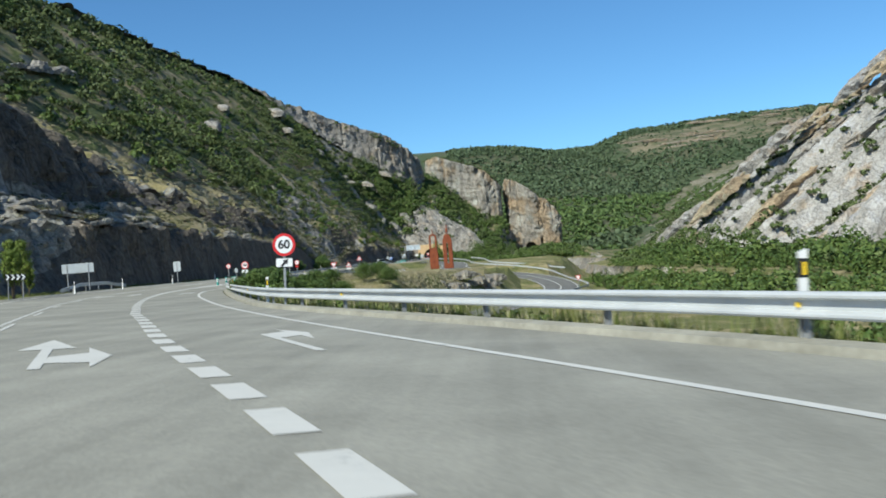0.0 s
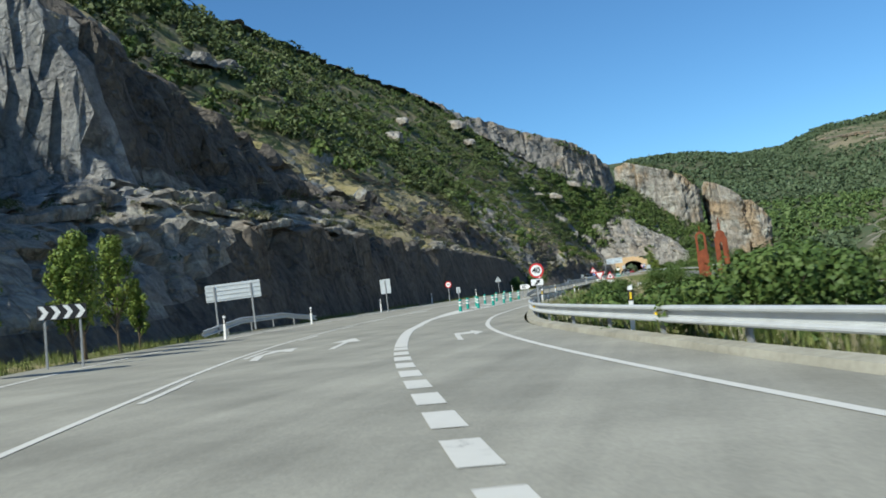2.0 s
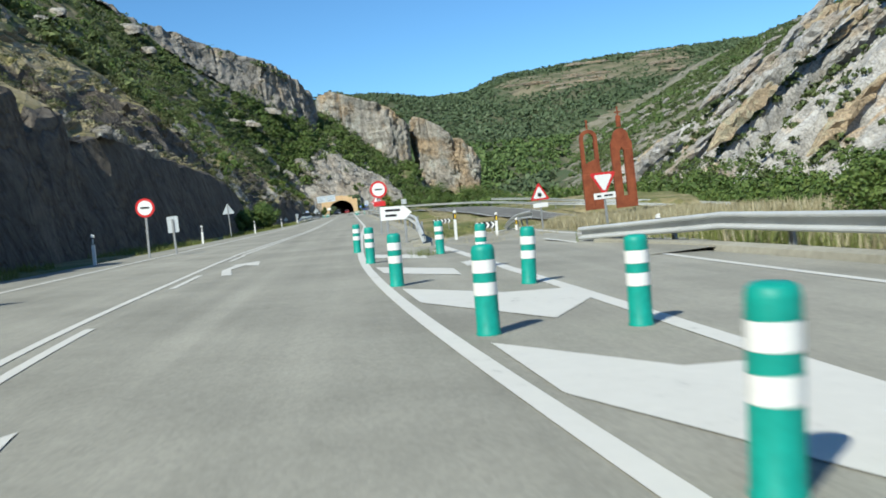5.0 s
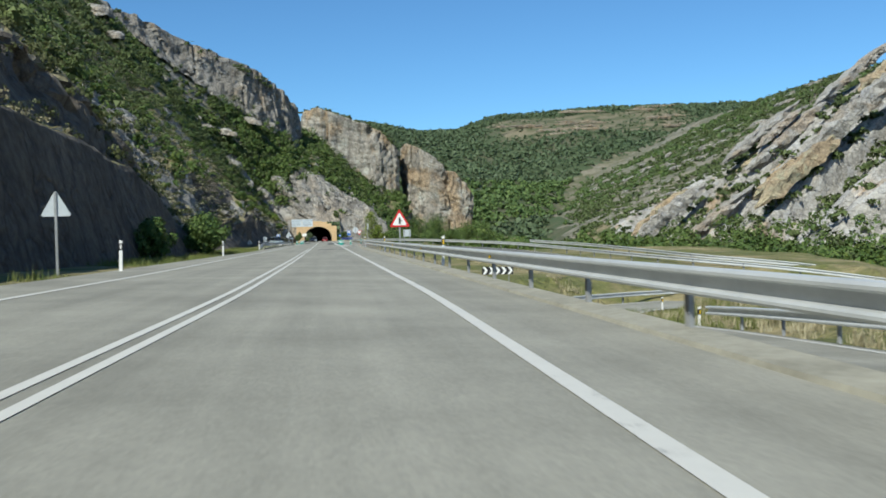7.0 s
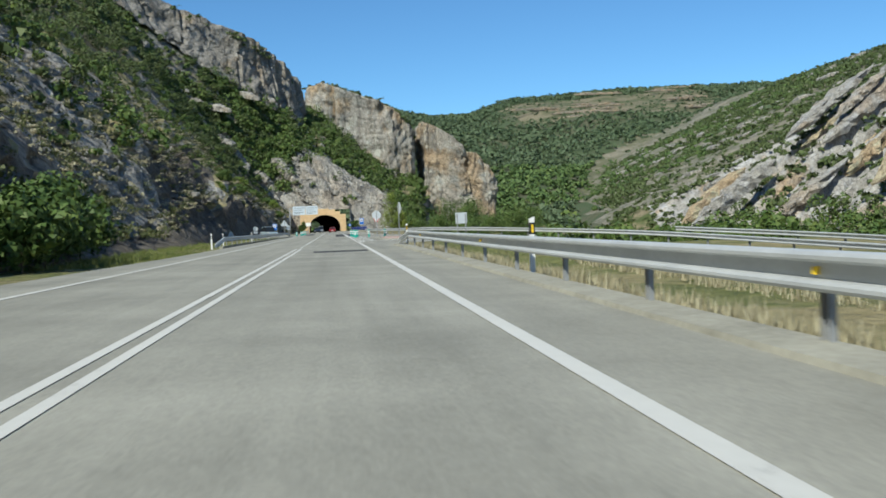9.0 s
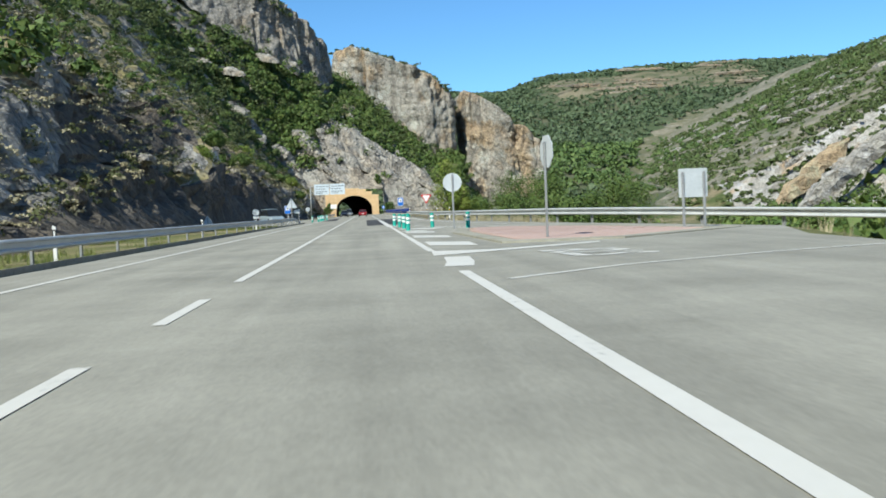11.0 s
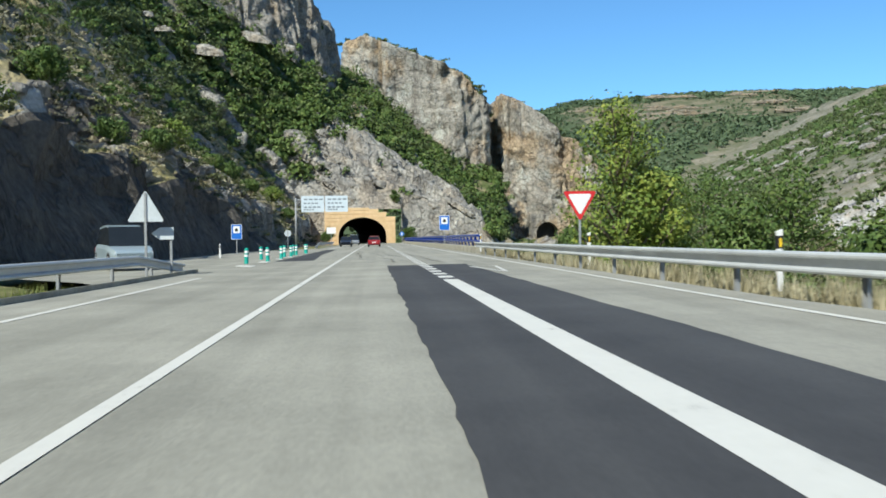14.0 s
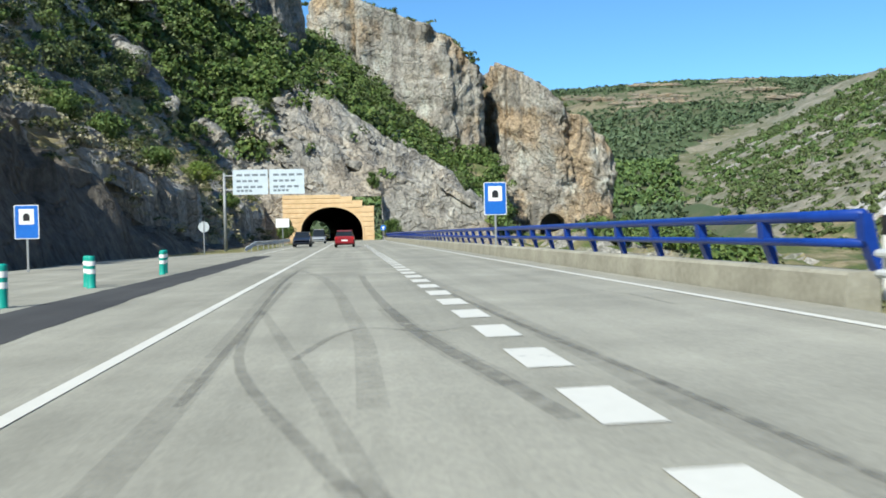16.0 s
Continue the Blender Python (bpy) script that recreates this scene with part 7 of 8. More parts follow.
    flat([(-0.26, 0.52), (0.26, 0.52), (0.26, 0.62), (-0.26, 0.62)], 0.03, -L / 2 - 0.022, SIGN_WHITE, "number_plate", g, "white number plate")
    bm = bmesh.new()
    add_box(bm, 0, -L / 2 + 0.02, 0.42, W * 0.92, 0.16, 0.2, 0.04)
    part("bumper", bm, paint, g)
    return g


car(-31.3, 431.5, 0.0, 0, CAR_RED, "dark red hatchback driving towards the tunnel", 4.0, 1.68, 1.42)
car(-34.9, 476, 0.0, 180, CAR_SILVER, "silver van coming out of the tunnel", 4.6, 1.8, 1.85, 1.0)
car(-41.6, 345, 0.0, 205, CAR_PALE, "pale blue people carrier turning into the lay-by", 4.3, 1.75, 1.75, 1.0)
car(-35.3, 441, 0.0, 180, CAR_DARK, "dark oncoming car on the opposite lane", 4.2, 1.7, 1.42)


# signs and posts stand square to the banked curve
STANDING = ('arrow_sign', 'bollard', 'cantilever_sign', 'chevron_board', 'delineator_post', 'round_sign', 'speed_sign', 'stop_sign', 'tunnel_sign')
bpy.context.view_layer.update()
for ob in list(scene.objects):
    if ob.parent is None and ob.name.split(".")[0] in STANDING:
        loc = ob.matrix_world.translation.copy()
        if loc.y < 240:
            lean = Matrix.Rotation(math.atan(float(bank(loc.y))), 4, "Y")
            ob.matrix_world = Matrix.Translation(loc) @ lean @ Matrix.Translation(-loc) @ ob.matrix_world


# ---- plants ----
rng = np.random.default_rng(7)


def leaf_triangles(name, centres, u, v, mat):
    """One mesh of three-cornered leaf sprays from centres and two half-edges each."""
    n = len(centres)
    P = np.stack([centres - u - v * 0.8, centres + u * 1.2 - v * 0.4, centres + v * 1.4 - u * 0.2], 1).reshape(-1, 3).astype(np.float32)
    me = bpy.data.meshes.new(name)
    me.vertices.add(3 * n)
    me.vertices.foreach_set("co", P.ravel())
    me.loops.add(3 * n)
    me.loops.foreach_set("vertex_index", np.arange(3 * n, dtype=np.int32))
    me.polygons.add(n)
    me.polygons.foreach_set("loop_start", np.arange(0, 3 * n, 3, dtype=np.int32))
    me.update(calc_edges=True)
    me.materials.append(mat)
    return new(name, me)


def random_dirs(n):
    d = rng.normal(size=(n, 3))
    return d / np.linalg.norm(d, axis=1, keepdims=True)


def leaf_axes(d, size):
    """Half-edges of leaves that lean outwards along d with some disorder."""
    d = d + 0.45 * random_dirs(len(d))
    d /= np.linalg.norm(d, axis=1, keepdims=True)
    a = np.cross(d, random_dirs(len(d)))
    a /= np.linalg.norm(a, axis=1, keepdims=True) + 1e-6
    b = np.cross(d, a)
    return a * size[:, None], b * size[:, None] * 0.8


def bushes(name, base, radius, height, per, leaf, mat, label, category):
    """Many shrubs as one mesh of stuff: each is a few lobes of outward leaves on the ground points base."""
    n = len(base)
    lobes = 4
    k = rng.integers(0, lobes, size=(n, per))
    off = rng.normal(size=(n, lobes, 3)) * np.array([0.55, 0.55, 0.28])
    off[:, 0] = 0
    rl = 0.75 * (0.55 + 0.45 * rng.random((n, lobes)))
    d = random_dirs(n * per).reshape(n, per, 3)
    d[..., 2] = np.where(d[..., 2] < -0.35, -d[..., 2], d[..., 2])
    rr = (0.72 + 0.38 * rng.random((n, per)))[..., None]
    o = np.take_along_axis(off, k[..., None].repeat(3, 2), 1)
    r = np.take_along_axis(rl, k, 1)[..., None]
    p = (o + d * rr * r) * np.stack([radius, radius, height * 0.62], 1)[:, None]
    p[..., 2] += height[:, None] * 0.42
    p = p + base[:, None]
    size = (leaf * (0.6 + 0.8 * rng.random((n, per)))) * (0.6 + 0.4 * radius / radius.mean())[:, None]
    u, v = leaf_axes(d.reshape(-1, 3), size.ravel())
    ob = leaf_triangles(name, p.reshape(-1, 3), u, v, mat)
    return tagged(ob, label, category, kind="stuff")


def on_land(x, y):
    return np.column_stack([x, y, land(x, y)])


def scatter_left(n, lo, hi, ya, yb, scale, cut, seed):
    y = rng.uniform(ya, yb, n)
    u = lo + (hi - lo) * rng.random(n) ** 1.1
    x = WALL(y) - u
    keep = fractal(x, y, 0 * x, scale, 4, seed) + 0.15 * rng.normal(size=n) > cut
    return x[keep], y[keep], u[keep]


# evergreen scrub over the hillside
x, y, u = scatter_left(10500, 13, 150, 20, 575, 0.035, -0.07, 3.0)
k = (y < 425) | (y > 516) | (u > 17) | (fractal(x, y, 0 * x, 0.09, 3, 51.0) > 0.05)
x, y, u = x[k], y[k], u[k]
top_lim = np.interp(y, (20, 100, 150, 200, 250, 300), (27, 26, 19, 11, 9, 12))
k = u > top_lim
x, y, u = x[k], y[k], u[k]
k = (y < 245) | (y > 350) | (u > 30) | (rng.random(len(x)) < 0.35)
x, y, u = x[k], y[k], u[k]
xc = np.interp(y, (-60, 100, 300, 420, 470, 520, 550, 562, 578, 590), (-105, -140, -148, -146, -132, -110, -62, -50, -41, -38))
bare = (y > 512) & (x - xc < 5) & (x - xc > -1)
x, y, u = x[~bare], y[~bare], u[~bare]
r = (0.75 + 2.1 * rng.random(len(x)) ** 1.7) * np.interp(u, (10, 60, 150), (0.75, 1.0, 1.25))
b = on_land(x, y)
b[:, 2] += 0.1
near = y < 260
close = (near & (u < 60)) | ((y > 300) & (u < 75))
facing = (y > 330) & (u < 42)
close &= ~facing
thin = rng.random(len(x)) < np.where(facing, 0.55, np.where(close, 0.9, 1.0))
r = r * np.where(facing, 1.4, np.where(close, 1.05, 1.0))
facing, close, far_off = facing & thin, close & thin, ~close & ~facing
facing &= (y < 470) | (rng.random(len(x)) < 0.6)
for sel, per, leaf in ((facing, 310, 0.14), (close, 108, 0.24), (far_off, 28, 0.53)):
    bushes("scrub", b[sel], r[sel], r[sel] * rng.uniform(1.0, 1.7, sel.sum()), per, leaf, LEAF_OAK, "dark green evergreen oak scrub on the hillside", "scrub")
x, y, u = scatter_left(5200, 8, 130, 40, 560, 0.05, -0.05, 9.0)
r = rng.uniform(0.7, 1.7, len(x)) * np.where((y > 330) & (u < 15), 0.65, 1.0)
k = np.interp(y, (40, 120, 150, 250), (29, 25, 18, 8)) < u
facing = (y > 330) & (u < 42)
for sel, per, leaf in ((k & facing, 190, 0.13), (k & ~facing, 66, 0.26)):
    bushes("scrub", on_land(x, y)[sel], r[sel], (r * 1.4)[sel], per, leaf, LEAF_BROAD, "bright green broadleaf shrubs on the hillside", "scrub")
# thin growth on the bench and lip of the cutting
y = rng.uniform(70, 195, 260)
x = WALL(y) - rng.uniform(2.0, 9.5, 260)
r = rng.uniform(0.25, 0.7, 260)
bushes("scrub", on_land(x, y), r, r * 1.3, 70, 0.05, LEAF_OLIVE, "small weeds on the rock bench", "weeds")
# dry growth on the broken rock further on
for mat, n, seed, label in ((LEAF_OLIVE, 1900, 8.0, "olive green low shrubs on the broken rock slope"),):
    x, y, u = scatter_left(n, 1.5, 30, 205, 512, 0.07, -0.1, seed)
    r = rng.uniform(0.35, 1.1, len(x))
    bushes("scrub", on_land(x, y), r, r * 1.2, 80, 0.09, mat, label, "scrub")
x, y, u = scatter_left(700, 1.8, 26, 20, 190, 0.08, -0.1, 12.0)
r = rng.uniform(0.2, 0.6, len(x))
bushes("dry_grass", on_land(x, y), r, r * 0.8, 60, 0.045, GRASS_DRY, "dry straw tufts on the rubble bench", "grass")
x, y, u = scatter_left(2200, 2.2, 19, 248, 513, 0.08, -0.15, 15.0)
r = rng.uniform(0.3, 0.75, len(x))
bushes("dry_grass", on_land(x, y), r, r * 0.8, 40, 0.085, GRASS_DRY, "dry straw grass on the broken slope beside the road", "grass")
# wooded slope behind the tunnel
x, y = rng.uniform(-80, 50, 2400), rng.uniform(521, 600, 2400)
x[2100:], y[2100:] = rng.uniform(-72, -45, 300), rng.uniform(527, 552, 300)
k = (fractal(x, y, 0 * x, 0.06, 3, 5.0) > -0.25) & ~((y < 541) & (x < -8) & (x > -45) & (rng.random(2400) < 0.95)) & ~((x < -45) & (y > 560)) & ~((y > 588) & (x > 14) & (x < 32)) & (np.abs(x - (-31 + 0.2004 * (y - 340))) > 9)
r = rng.uniform(1.2, 2.8, 2400)
b = on_land(x, y)
bushes("woodland", b[k], r[k], r[k] * 1.6, 105, 0.3, LEAF_BROAD, "dense green woodland below the cliffs", "woodland")
k2 = k & (rng.random(2400) < 0.25)
bushes("woodland", b[k2] + np.array((1.5, 1.0, 0.3)), r[k2], r[k2] * 1.5, 90, 0.3, LEAF_OAK, "dark green woodland below the cliffs", "woodland")
# scrub on top of the cliffs
x = rng.uniform(-41, 7, 120)
z = np.interp(x, (-42, -32, -23, -10, -2, 4.7, 8), (62, 64, 60.5, 56, 51.5, 44, 37))
b = np.column_stack([x, rng.uniform(601, 612, 120), z])
r = rng.uniform(0.7, 1.6, 120)
bushes("scrub", b, r, r * 1.2, 36, 0.35, LEAF_OAK, "dark scrub on top of the cliff", "scrub")
x = rng.uniform(12, 42, 50)
z = np.interp(x, (7, 10, 14, 22, 28, 34, 40, 44), (44, 47, 45.5, 41, 36.5, 32, 26.5, 19))
b = np.column_stack([x, rng.uniform(608, 618, 50), z])
r = rng.uniform(0.5, 1.1, 50)
bushes("scrub", b, r, r * 1.2, 30, 0.3, LEAF_OAK, "dark scrub on top of the rock fin", "scrub")
# slabs and the slope behind them
y = rng.uniform(250, 950, 18000)
x = slab_foot(y) + rng.uniform(-20, 200, 18000)
bed = slab_bed(x, y)
f46, f15 = np.mod(bed + 5, 46) / 46, np.mod(bed + 3, 15.5) / 15.5
ledge = np.maximum(1.0 * ((f46 > 0.75) | (f46 < 0.16) & (f46 > 0.07)), 0.7 * ((f15 > 0.8) | (f15 < 0.2) & (f15 > 0.05)))
want = np.where(y < 556, 0.95 * ledge * (fractal(x, y, 0 * x, 0.035, 3, 6.0) > -0.3) + 0.06, 0.22 * (fractal(x, y, 0 * x, 0.03, 4, 6.0) > 0.0) + 0.42)
k = rng.random(18000) < want
x, y = x[k], y[k]
dz, dy = slab_relief(x, y)
b = np.column_stack([x, y + np.where(y < 618, dy, 0), np.where(y < 618, right_height(x, y) + dz, slab_height(x, y)) - 0.2])
k = (y < 618) | (b[:, 2] > -4)
b, y = b[k], y[k]
r = 0.7 + 1.7 * rng.random(len(b)) ** 1.4
bushes("scrub", b, r, r * 1.15, 34, 0.5, LEAF_OAK, "dark green scrub between tilted rock slabs", "scrub")

# thickets along the foot of the slabs
y = rng.uniform(60, 500, 560)
x = slab_foot(y) - 3 + rng.normal(0, 6, 560) - np.interp(y, (60, 120, 220, 330), (26, 18, 9, 0))
r = rng.uniform(1.4, 3.2, 560)
bushes("thicket", on_land(x, y), r, r * rng.uniform(1.4, 2.4, 560), 100, 0.34, LEAF_BROAD, "green riverside thicket at the foot of the rock slabs", "thicket")
k = rng.random(560) < 0.45
bushes("thicket", on_land(x + 2, y + 1)[k], r[k], r[k] * 1.6, 80, 0.34, LEAF_OAK, "dark green riverside thicket at the foot of the rock slabs", "thicket")
# scattered trees along the crest
c = CREST_LINE[rng.integers(0, len(CREST_LINE), 170)] + rng.normal(0, 1, (170, 3)) * np.array([2, 5, 0.2])
c[:, 0] -= 3.5
c[:, 2] -= 1.7
r = rng.uniform(0.7, 1.7, 170)
bushes("scrub", c, r, r * 1.3, 40, 0.36, LEAF_OAK, "dark scrub along the crest of the rock band", "scrub")
# rough growth between the guard rail and the lower road
y = rng.uniform(-10, 116, 1500)
x = right_bound(y) + 1.6 + np.interp(y, (30, 60), (14, 5.0)) * rng.random(1500) ** 1.4
k = (fractal(x, y, 0 * x, 0.12, 3, 17.0) + 0.1 * rng.normal(size=1500) > 0.02) & ((y < 40) | (rng.random(1500) < 0.6))
r = rng.uniform(0.3, 0.9, 1500)
bushes("undergrowth", on_land(x, y)[k], r[k], r[k] * rng.uniform(0.9, 1.6, 1500)[k], 130, 0.06, LEAF_BROAD, "rough green undergrowth behind the guard rail", "undergrowth")
# low trees on the slope under the rock band
c = CREST_LINE[rng.integers(20, len(CREST_LINE), 3000)]
d = 5 + 52 * rng.random(3000) ** 0.9
x, y = c[:, 0] + d * 0.85 + rng.normal(0, 2, 3000), c[:, 1] - d * 0.5 + rng.normal(0, 4, 3000)
k = (x < WALL(y) - 14) & (y < 572) & (fractal(x, y, 0 * x, 0.05, 3, 23.0) > -0.22)
x, y = x[k], y[k]
r = rng.uniform(0.8, 2.1, len(x))
b = on_land(x, y)
m = rng.random(len(x)) < 0.55
bushes("scrub", b[m], r[m], r[m] * 1.3, 75, 0.32, LEAF_OAK, "dark green low trees below the rock band", "scrub")
bushes("scrub", b[~m], r[~m], r[~m] * 1.3, 75, 0.32, LEAF_BROAD, "bright green low trees below the rock band", "scrub")
# scattered growth in the valley beside the road
y = rng.uniform(10, 340, 2600)
x = right_bound(y) + 9 + rng.uniform(0, 90, 2600)
k = (x < slab_foot(y) - 4) & (fractal(x, y, 0 * x, 0.045, 3, 27.0) > -0.12) & ~((y > 60) & (y < 262) & (x < 18))
for line in (SIDE_ROAD, EXIT_ROAD):
    for px, py, pz in line[::4]:
        k &= (x - px) ** 2 + (y - py) ** 2 > 36
x, y = x[k], y[k]
r = rng.uniform(0.6, 2.0, len(x))
bushes("thicket", on_land(x, y), r, r * rng.uniform(1.0, 1.9, len(x)), 90, 0.2, LEAF_BROAD, "green thicket on the valley floor", "thicket")
# forest on the far hill
n = 21000
x, y = rng.uniform(-60, 950, n), rng.uniform(690, 1575, n)
z, t = far_height(x, y)
brown = (slab_height(x, y) > z - 6) & (y < 1100)
open_ = np.maximum(terraces(x, t), 0.75 * brown)
k = fractal(x, y, 0 * x, 0.012, 4, 14.0) + 0.25 * rng.normal(size=n) > -0.75 + 0.85 * open_
r = np.where(open_ > 0.4, 0.9 + 1.5 * rng.random(n) ** 1.6, 2.2 + 2.6 * rng.random(n) ** 1.5)
low = (t < 0.34) & (x < 330) & (fractal(x, y, 0 * x, 0.008, 3, 41.0) > -0.2)
b = np.column_stack([x, y, z - 0.3])
bushes("forest", b[k & ~low], r[k & ~low], r[k & ~low] * 1.15, 14, 1.22, LEAF_FAR, "dark green forest on the distant hill", "forest")
bushes("forest", b[k & low], r[k & low], r[k & low] * 1.3, 26, 1.0, LEAF_VALLEY, "bright green trees in the valley", "forest")


def tree(x, y, z, h, w, label, mat, leaves=2600, leaf=0.12, limbs=16, slim=1.0, name="tree"):
    """A tapered trunk with limbs; leaves gather in clumps round the twigs."""
    g = thing(name, x, y, z, rng.uniform(0, 360), label, "tree")
    bm = bmesh.new()
    add_tube(bm, (0, 0, -0.3), (0.05, 0.03, h * 0.5), 0.035 * h * 0.45, 0.02 * h * 0.45, 8)
    add_tube(bm, (0.05, 0.03, h * 0.5), (0.0, 0.08, h * 0.95), 0.02 * h * 0.45, 0.004 * h, 6)
    part("trunk", bm, BARK, g, smooth=True)
    tips = []
    for i in range(limbs):
        t = 0.16 + 0.8 * (i + rng.random() * 0.8) / limbs
        a = i * 2.4 + rng.random()
        reach = w * (1 - 0.75 * max(0, t - 0.35) / 0.65) * rng.uniform(0.65, 1.1)
        p = (0.04, 0.04, h * t)
        q = (reach * math.cos(a), reach * math.sin(a), min(h * 0.99, h * t + reach * rng.uniform(0.4, 0.9) * slim))
        bm = bmesh.new()
        add_tube(bm, p, q, 0.012 * h * (1.1 - t), 0.003 * h, 5)
        part("limb", bm, BARK, g)
        for f in (0.45, 0.75, 1.0):
            tips.append([p[j] + (q[j] - p[j]) * f for j in range(3)])
    tips.append([0, 0.06, h])
    tips = np.array(tips)
    k = rng.integers(0, len(tips), leaves)
    d = random_dirs(leaves)
    rad = (0.18 + 0.14 * rng.random(leaves)) * w
    p = tips[k] + d * rad[:, None] * np.array([1, 1, 1.15])
    u, v = leaf_axes(d, leaf * rng.uniform(0.6, 1.3, leaves))
    crown = leaf_triangles("crown", p, u * 1.2, v * 1.2, mat)
    crown.parent = g
    return g


LIGHT_POPLAR = leaf_material("yellow green poplar leaves", (0.06, 0.1, 0.018), (0.14, 0.2, 0.035), (0.3, 0.31, 0.06))
tree(-21.4, 342.5, -3.2, 9.3, 2.2, "tall yellow green poplar behind the guard rail", LIGHT_POPLAR, 5200, 0.06, 30, 1.9)
tree(-20.2, 342.0, -3.4, 6.6, 1.9, "bushy yellow green tree behind the guard rail", LIGHT_POPLAR, 7000, 0.065, 22, 1.2)
tree(-18.6, 346, -4, 5.4, 1.9, "bushy yellow green tree behind the guard rail", LIGHT_POPLAR, 7000, 0.065, 22, 1.2)
for x, y, z, h, w in ((-5.4, 362, -6.5, 10.5, 4.4), (-12.5, 352, -5.5, 7.4, 3.2), (-16.2, 355, -5.0, 6.8, 2.8), (1.5, 355, -7, 10, 4.4), (-9, 343, -5.5, 7.0, 3.2), (-15.5, 333, -4, 4.6, 2.2), (-4, 345, -6.5, 8.0, 3.4), (6, 362, -8, 11, 4.6), (-12, 320, -3.6, 4.6, 2.2), (-15.5, 372, -6.5, 8.3, 3.2), (-7.5, 380.5, -8, 13.2, 5.0), (-2, 387, -8.5, 14.2, 5.2), (-18.2, 366, -5.5, 6.6, 2.4), (-19.6, 378, -6, 6.0, 2.2)):
    tree(x, y, z, h, w, "round dark green tree in the gorge below the road", LEAF_BROAD, 7500, 0.085, 26, 0.8)
for x, y, h in ((-33.4, 63.4, 3.9), (-34.6, 67.2, 4.0), (-31.8, 60.6, 3.2), (-33.2, 58.4, 3.4), (-35.8, 70.4, 2.6), (-30.4, 54.8, 3.0)):
    tree(x, y, float(road_z(x, y)) - 0.05, h, h * 0.19, "slender green sapling beside the rock wall", LIGHT_POPLAR, 5000, 0.04, 30, 2.6, "sapling")
for y, u, h, w in ((352, 4.0, 2.6, 1.7), (361, 3.5, 2.0, 1.4), (377, 4.6, 2.4, 1.7), (391, 4.0, 2.2, 1.5), (402, 5.2, 2.8, 1.9), (416, 3.8, 2.0, 1.4), (428, 4.4, 2.4, 1.6), (446, 4.6, 2.2, 1.6), (463, 4.0, 2.6, 1.7), (484, 4.2, 2.2, 1.5)):
    x = float(WALL(y)) - u
    tree(x, y, float(land(np.array(x), np.array(float(y)))) - 0.2, h, w, "light green bush on the ledge of the rock cutting", LIGHT_POPLAR if h > 2.5 else LEAF_BROAD, 4200, 0.075, 20, 0.9, "bush")
for x, y, h, w in ((-41.3, 222, 3.0, 1.9), (-41.0, 218.5, 2.4, 1.7), (-42.2, 226.5, 3.3, 2.0), (-42.4, 231, 2.6, 1.8), (-41.2, 196, 2.4, 1.3)):
    tree(x, y, -0.2, h, w, "dense green roadside bush below the slope", LEAF_BROAD, 3000, 0.09, 18, 0.7, "bush")
for x, y, h, w in ((-16.7, 118.5, 2.1, 1.7), (-15.2, 121, 1.8, 1.5), (-13.5, 117, 1.9, 1.6), (-18.6, 84, 1.7, 1.2), (-19.2, 88, 1.6, 1.2), (-18.2, 92, 1.9, 1.4), (-19.8, 96, 1.6, 1.2), (-18.8, 100, 1.8, 1.4), (-20.2, 104, 1.7, 1.3), (-19.4, 108.5, 1.9, 1.4), (-17.4, 97, 1.7, 1.3), (-17.6, 105, 1.7, 1.3), (9.5, 26, 2.6, 1.8), (12, 33, 2.8, 1.9), (15, 29, 2.6, 1.8), (2.5, 44, 2.4, 1.6)):
    z = float(land(np.array(x), np.array(y)))
    tree(x, y, z, h, w, "leafy green bush behind the guard rail", LEAF_BROAD, 5500, 0.042, 22, 0.8, "bush")
for x, y, top, w in ((-14.6, 54.8, 0.45, 0.9), (-13.7, 53.8, 0.85, 1.0), (-13.1, 55.6, 0.95, 1.0), (-13.9, 56.9, 0.7, 1.0), (-15.0, 57.4, 0.4, 0.9), (-12.7, 53.4, 0.7, 0.9)):
    z = float(land(np.array(x), np.array(y))) - 0.1
    tree(x, y, z, top - z, w, "tall leafy green bush close behind the guard rail", LEAF_BROAD, 8000, 0.04, 30, 1.3, "bush")

for x, y, z, h, w in ((-26.6, 519.5, 8.2, 3.6, 1.3), (-24.3, 511.5, -0.2, 3.2, 1.3), (-23.2, 514, -0.3, 3.6, 1.5), (-40.9, 509, -0.1, 3.6, 1.2), (-41.6, 506, -0.1, 2.6, 1.0)):
    tree(x, y, z, h, w, "green bush beside the tunnel portal", LEAF_BROAD, 2600, 0.07, 18, 1.2, "bush")


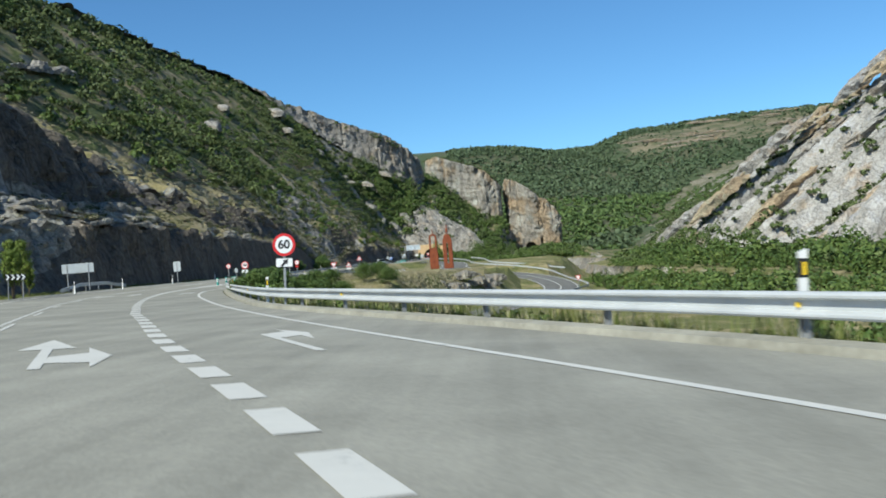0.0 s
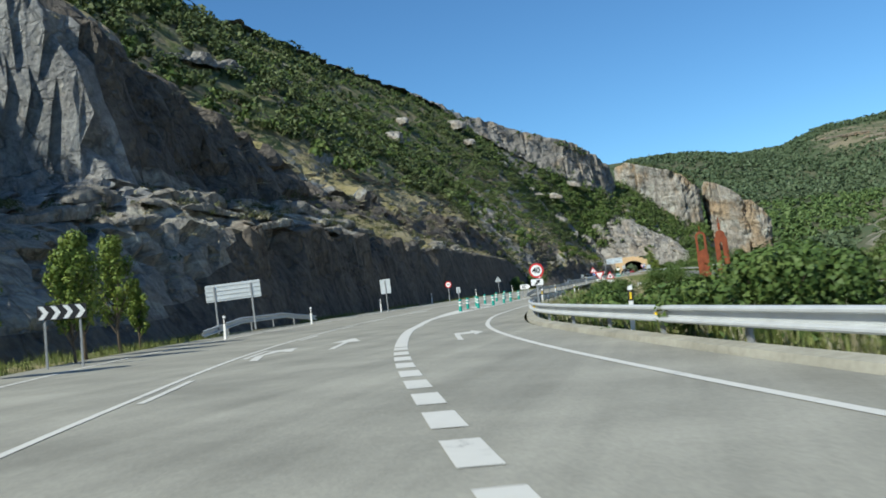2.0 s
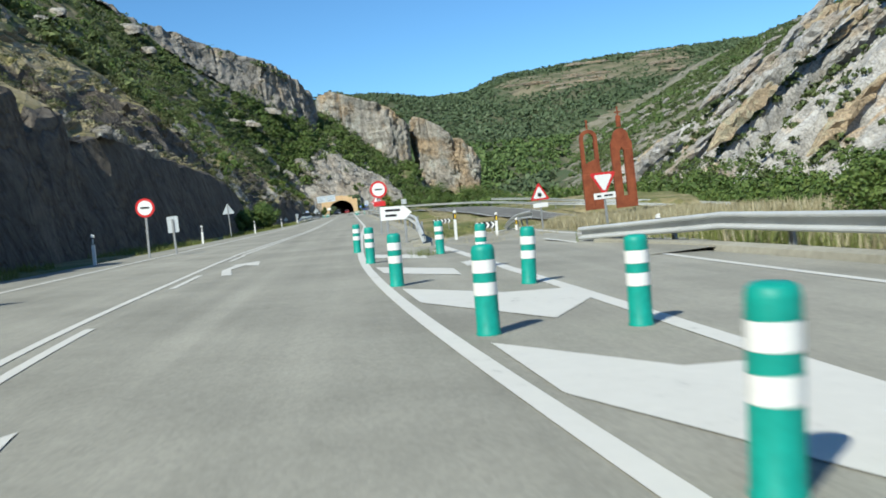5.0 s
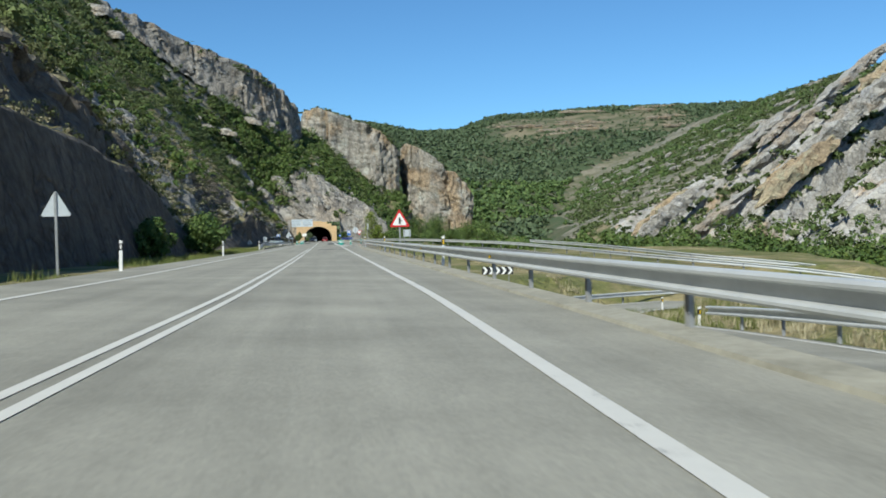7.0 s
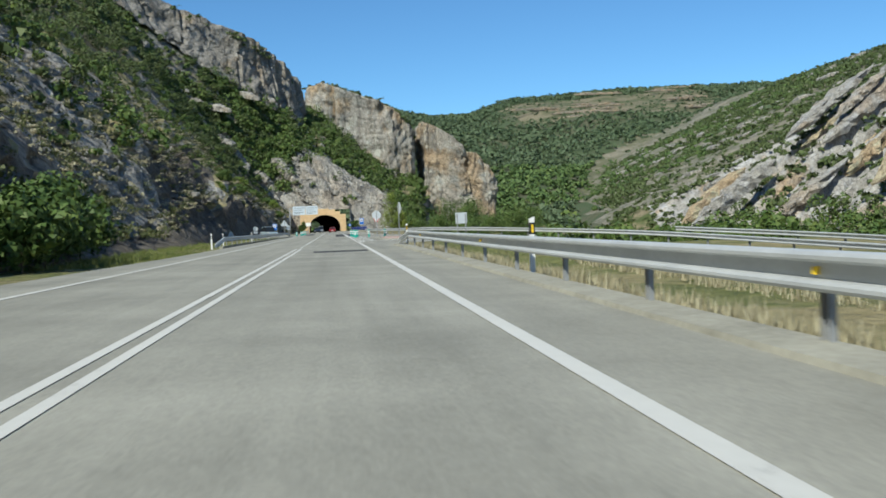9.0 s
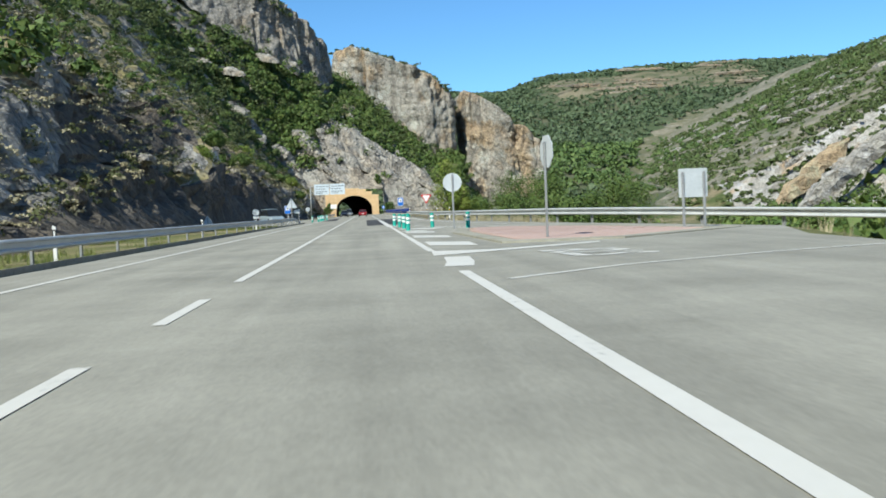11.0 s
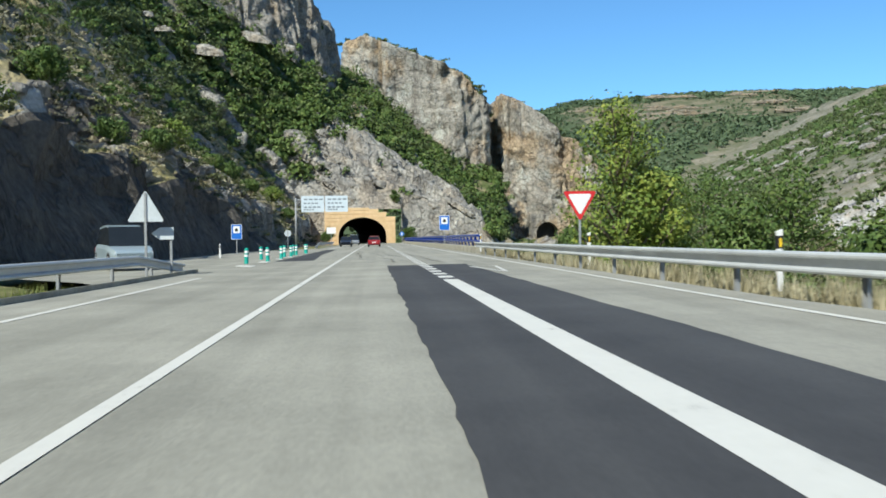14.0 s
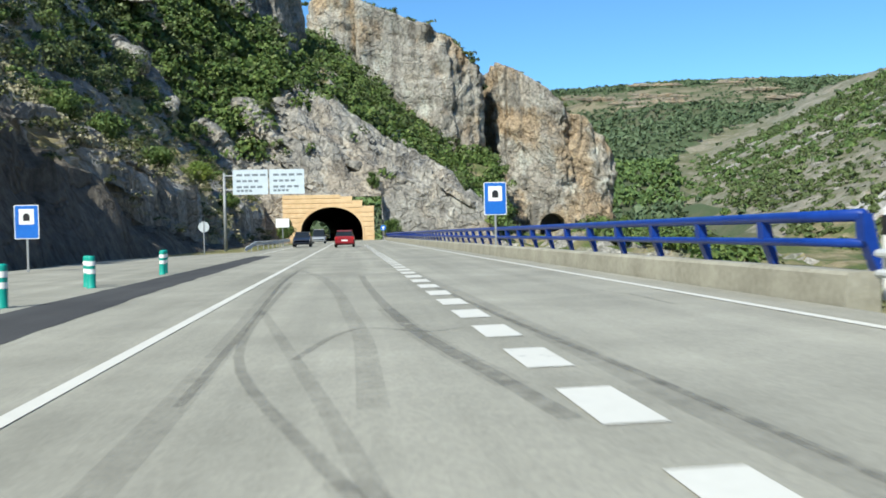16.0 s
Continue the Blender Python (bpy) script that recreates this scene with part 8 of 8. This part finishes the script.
def grass(name, x, y, h, mat, label, width=0.012, per=14):
    """Tufts of thin blades as one mesh."""
    n = len(x)
    z = land(x, y) - 0.02
    a = rng.uniform(0, 2 * math.pi, (n, per))
    lean = rng.uniform(0.1, 0.55, (n, per))
    hh = (h[:, None] * rng.uniform(0.5, 1.15, (n, per)))
    bx, by = x[:, None] + rng.normal(0, 0.1, (n, per)), y[:, None] + rng.normal(0, 0.1, (n, per))
    base = np.stack([bx, by, np.repeat(z[:, None], per, 1)], -1)
    tip = base + np.stack([np.cos(a) * lean * hh, np.sin(a) * lean * hh, hh], -1)
    side = np.stack([-np.sin(a), np.cos(a), 0 * a], -1) * width
    P = np.stack([base - side, base + side, tip], 2).reshape(-1, 3).astype(np.float32)
    m = n * per
    me = bpy.data.meshes.new(name)
    me.vertices.add(3 * m)
    me.vertices.foreach_set("co", P.ravel())
    me.loops.add(3 * m)
    me.loops.foreach_set("vertex_index", np.arange(3 * m, dtype=np.int32))
    me.polygons.add(m)
    me.polygons.foreach_set("loop_start", np.arange(0, 3 * m, 3, dtype=np.int32))
    me.update(calc_edges=True)
    me.materials.append(mat)
    return tagged(new(name, me), label, "grass", kind="stuff")


def verge(n, ya, yb, da, db):
    y = rng.uniform(ya, yb, n)
    return right_bound(y) + da + (db - da) * rng.random(n) ** 1.3, y


x, y = verge(5200, 0, 118, 0.75, 7)
grass("grass", x, y, rng.uniform(0.25, 0.7, len(x)), GRASS_GREEN, "long green verge grass behind the guard rail", 0.017, 10)
x, y = verge(3000, 0, 118, 0.75, 12)
grass("grass", x, y, rng.uniform(0.3, 0.8, len(x)), GRASS_DRY, "dry straw grass behind the guard rail", 0.017, 9)
y = rng.uniform(122, 262, 8000)
x = np.interp(y, (122, 130, 185, 262), (-22, -21, -14, -18)) + rng.uniform(-1, 12, 8000)
k = (x < np.interp(y, (122, 180, 190, 240, 262), (20, 8, -14, -16, -19)))
grass("grass", x[k], y[k], rng.uniform(0.25, 0.65, k.sum()), GRASS_DRY, "dry straw grass on the mound", 0.026, 9)
x, y = verge(3800, 123, 240, 0.55, 5)
grass("grass", x, y, rng.uniform(0.12, 0.36, len(x)), GRASS_DRY, "dry straw grass behind the guard rail", 0.014, 13)
x, y = rng.uniform(-16.6, -10.5, 1500), rng.uniform(172, 194.5, 1500)
grass("grass", x, y, rng.uniform(0.2, 0.45, len(x)), GRASS_GREEN, "green verge grass above the exit road", 0.017, 10)
x, y = verge(3200, 285, 362, 0.5, 4)
grass("grass", x, y, rng.uniform(0.25, 0.7, len(x)), GRASS_DRY, "dry straw grass behind the guard rail", 0.014, 13)
y = rng.uniform(50, 330, 5000)
x = left_bound(y) - 0.1 - (left_bound(y) - WALL(y) - 0.2) * rng.random(5000) ** 0.8
k = (fractal(x, y, 0 * x, 0.08, 3, 4.0) > 0.0) | (y < 80)
grass("grass", x[k], y[k], rng.uniform(0.12, 0.4, k.sum()), GRASS_GREEN, "short weeds along the foot of the rock wall", 0.013, 12)

# weeds at the kerb nose of the gore
for x, y, h in ((-28.62, 112.6, 0.35), (-28.66, 117.2, 0.55), (-28.7, 117.6, 0.5), (-28.6, 114.8, 0.25)):
    n = 16
    grass("weeds", x + rng.normal(0, 0.1, n), y + rng.normal(0, 0.25, n), np.full(n, h), GRASS_GREEN, "green weeds growing at the kerb of the gore", 0.012, 14)
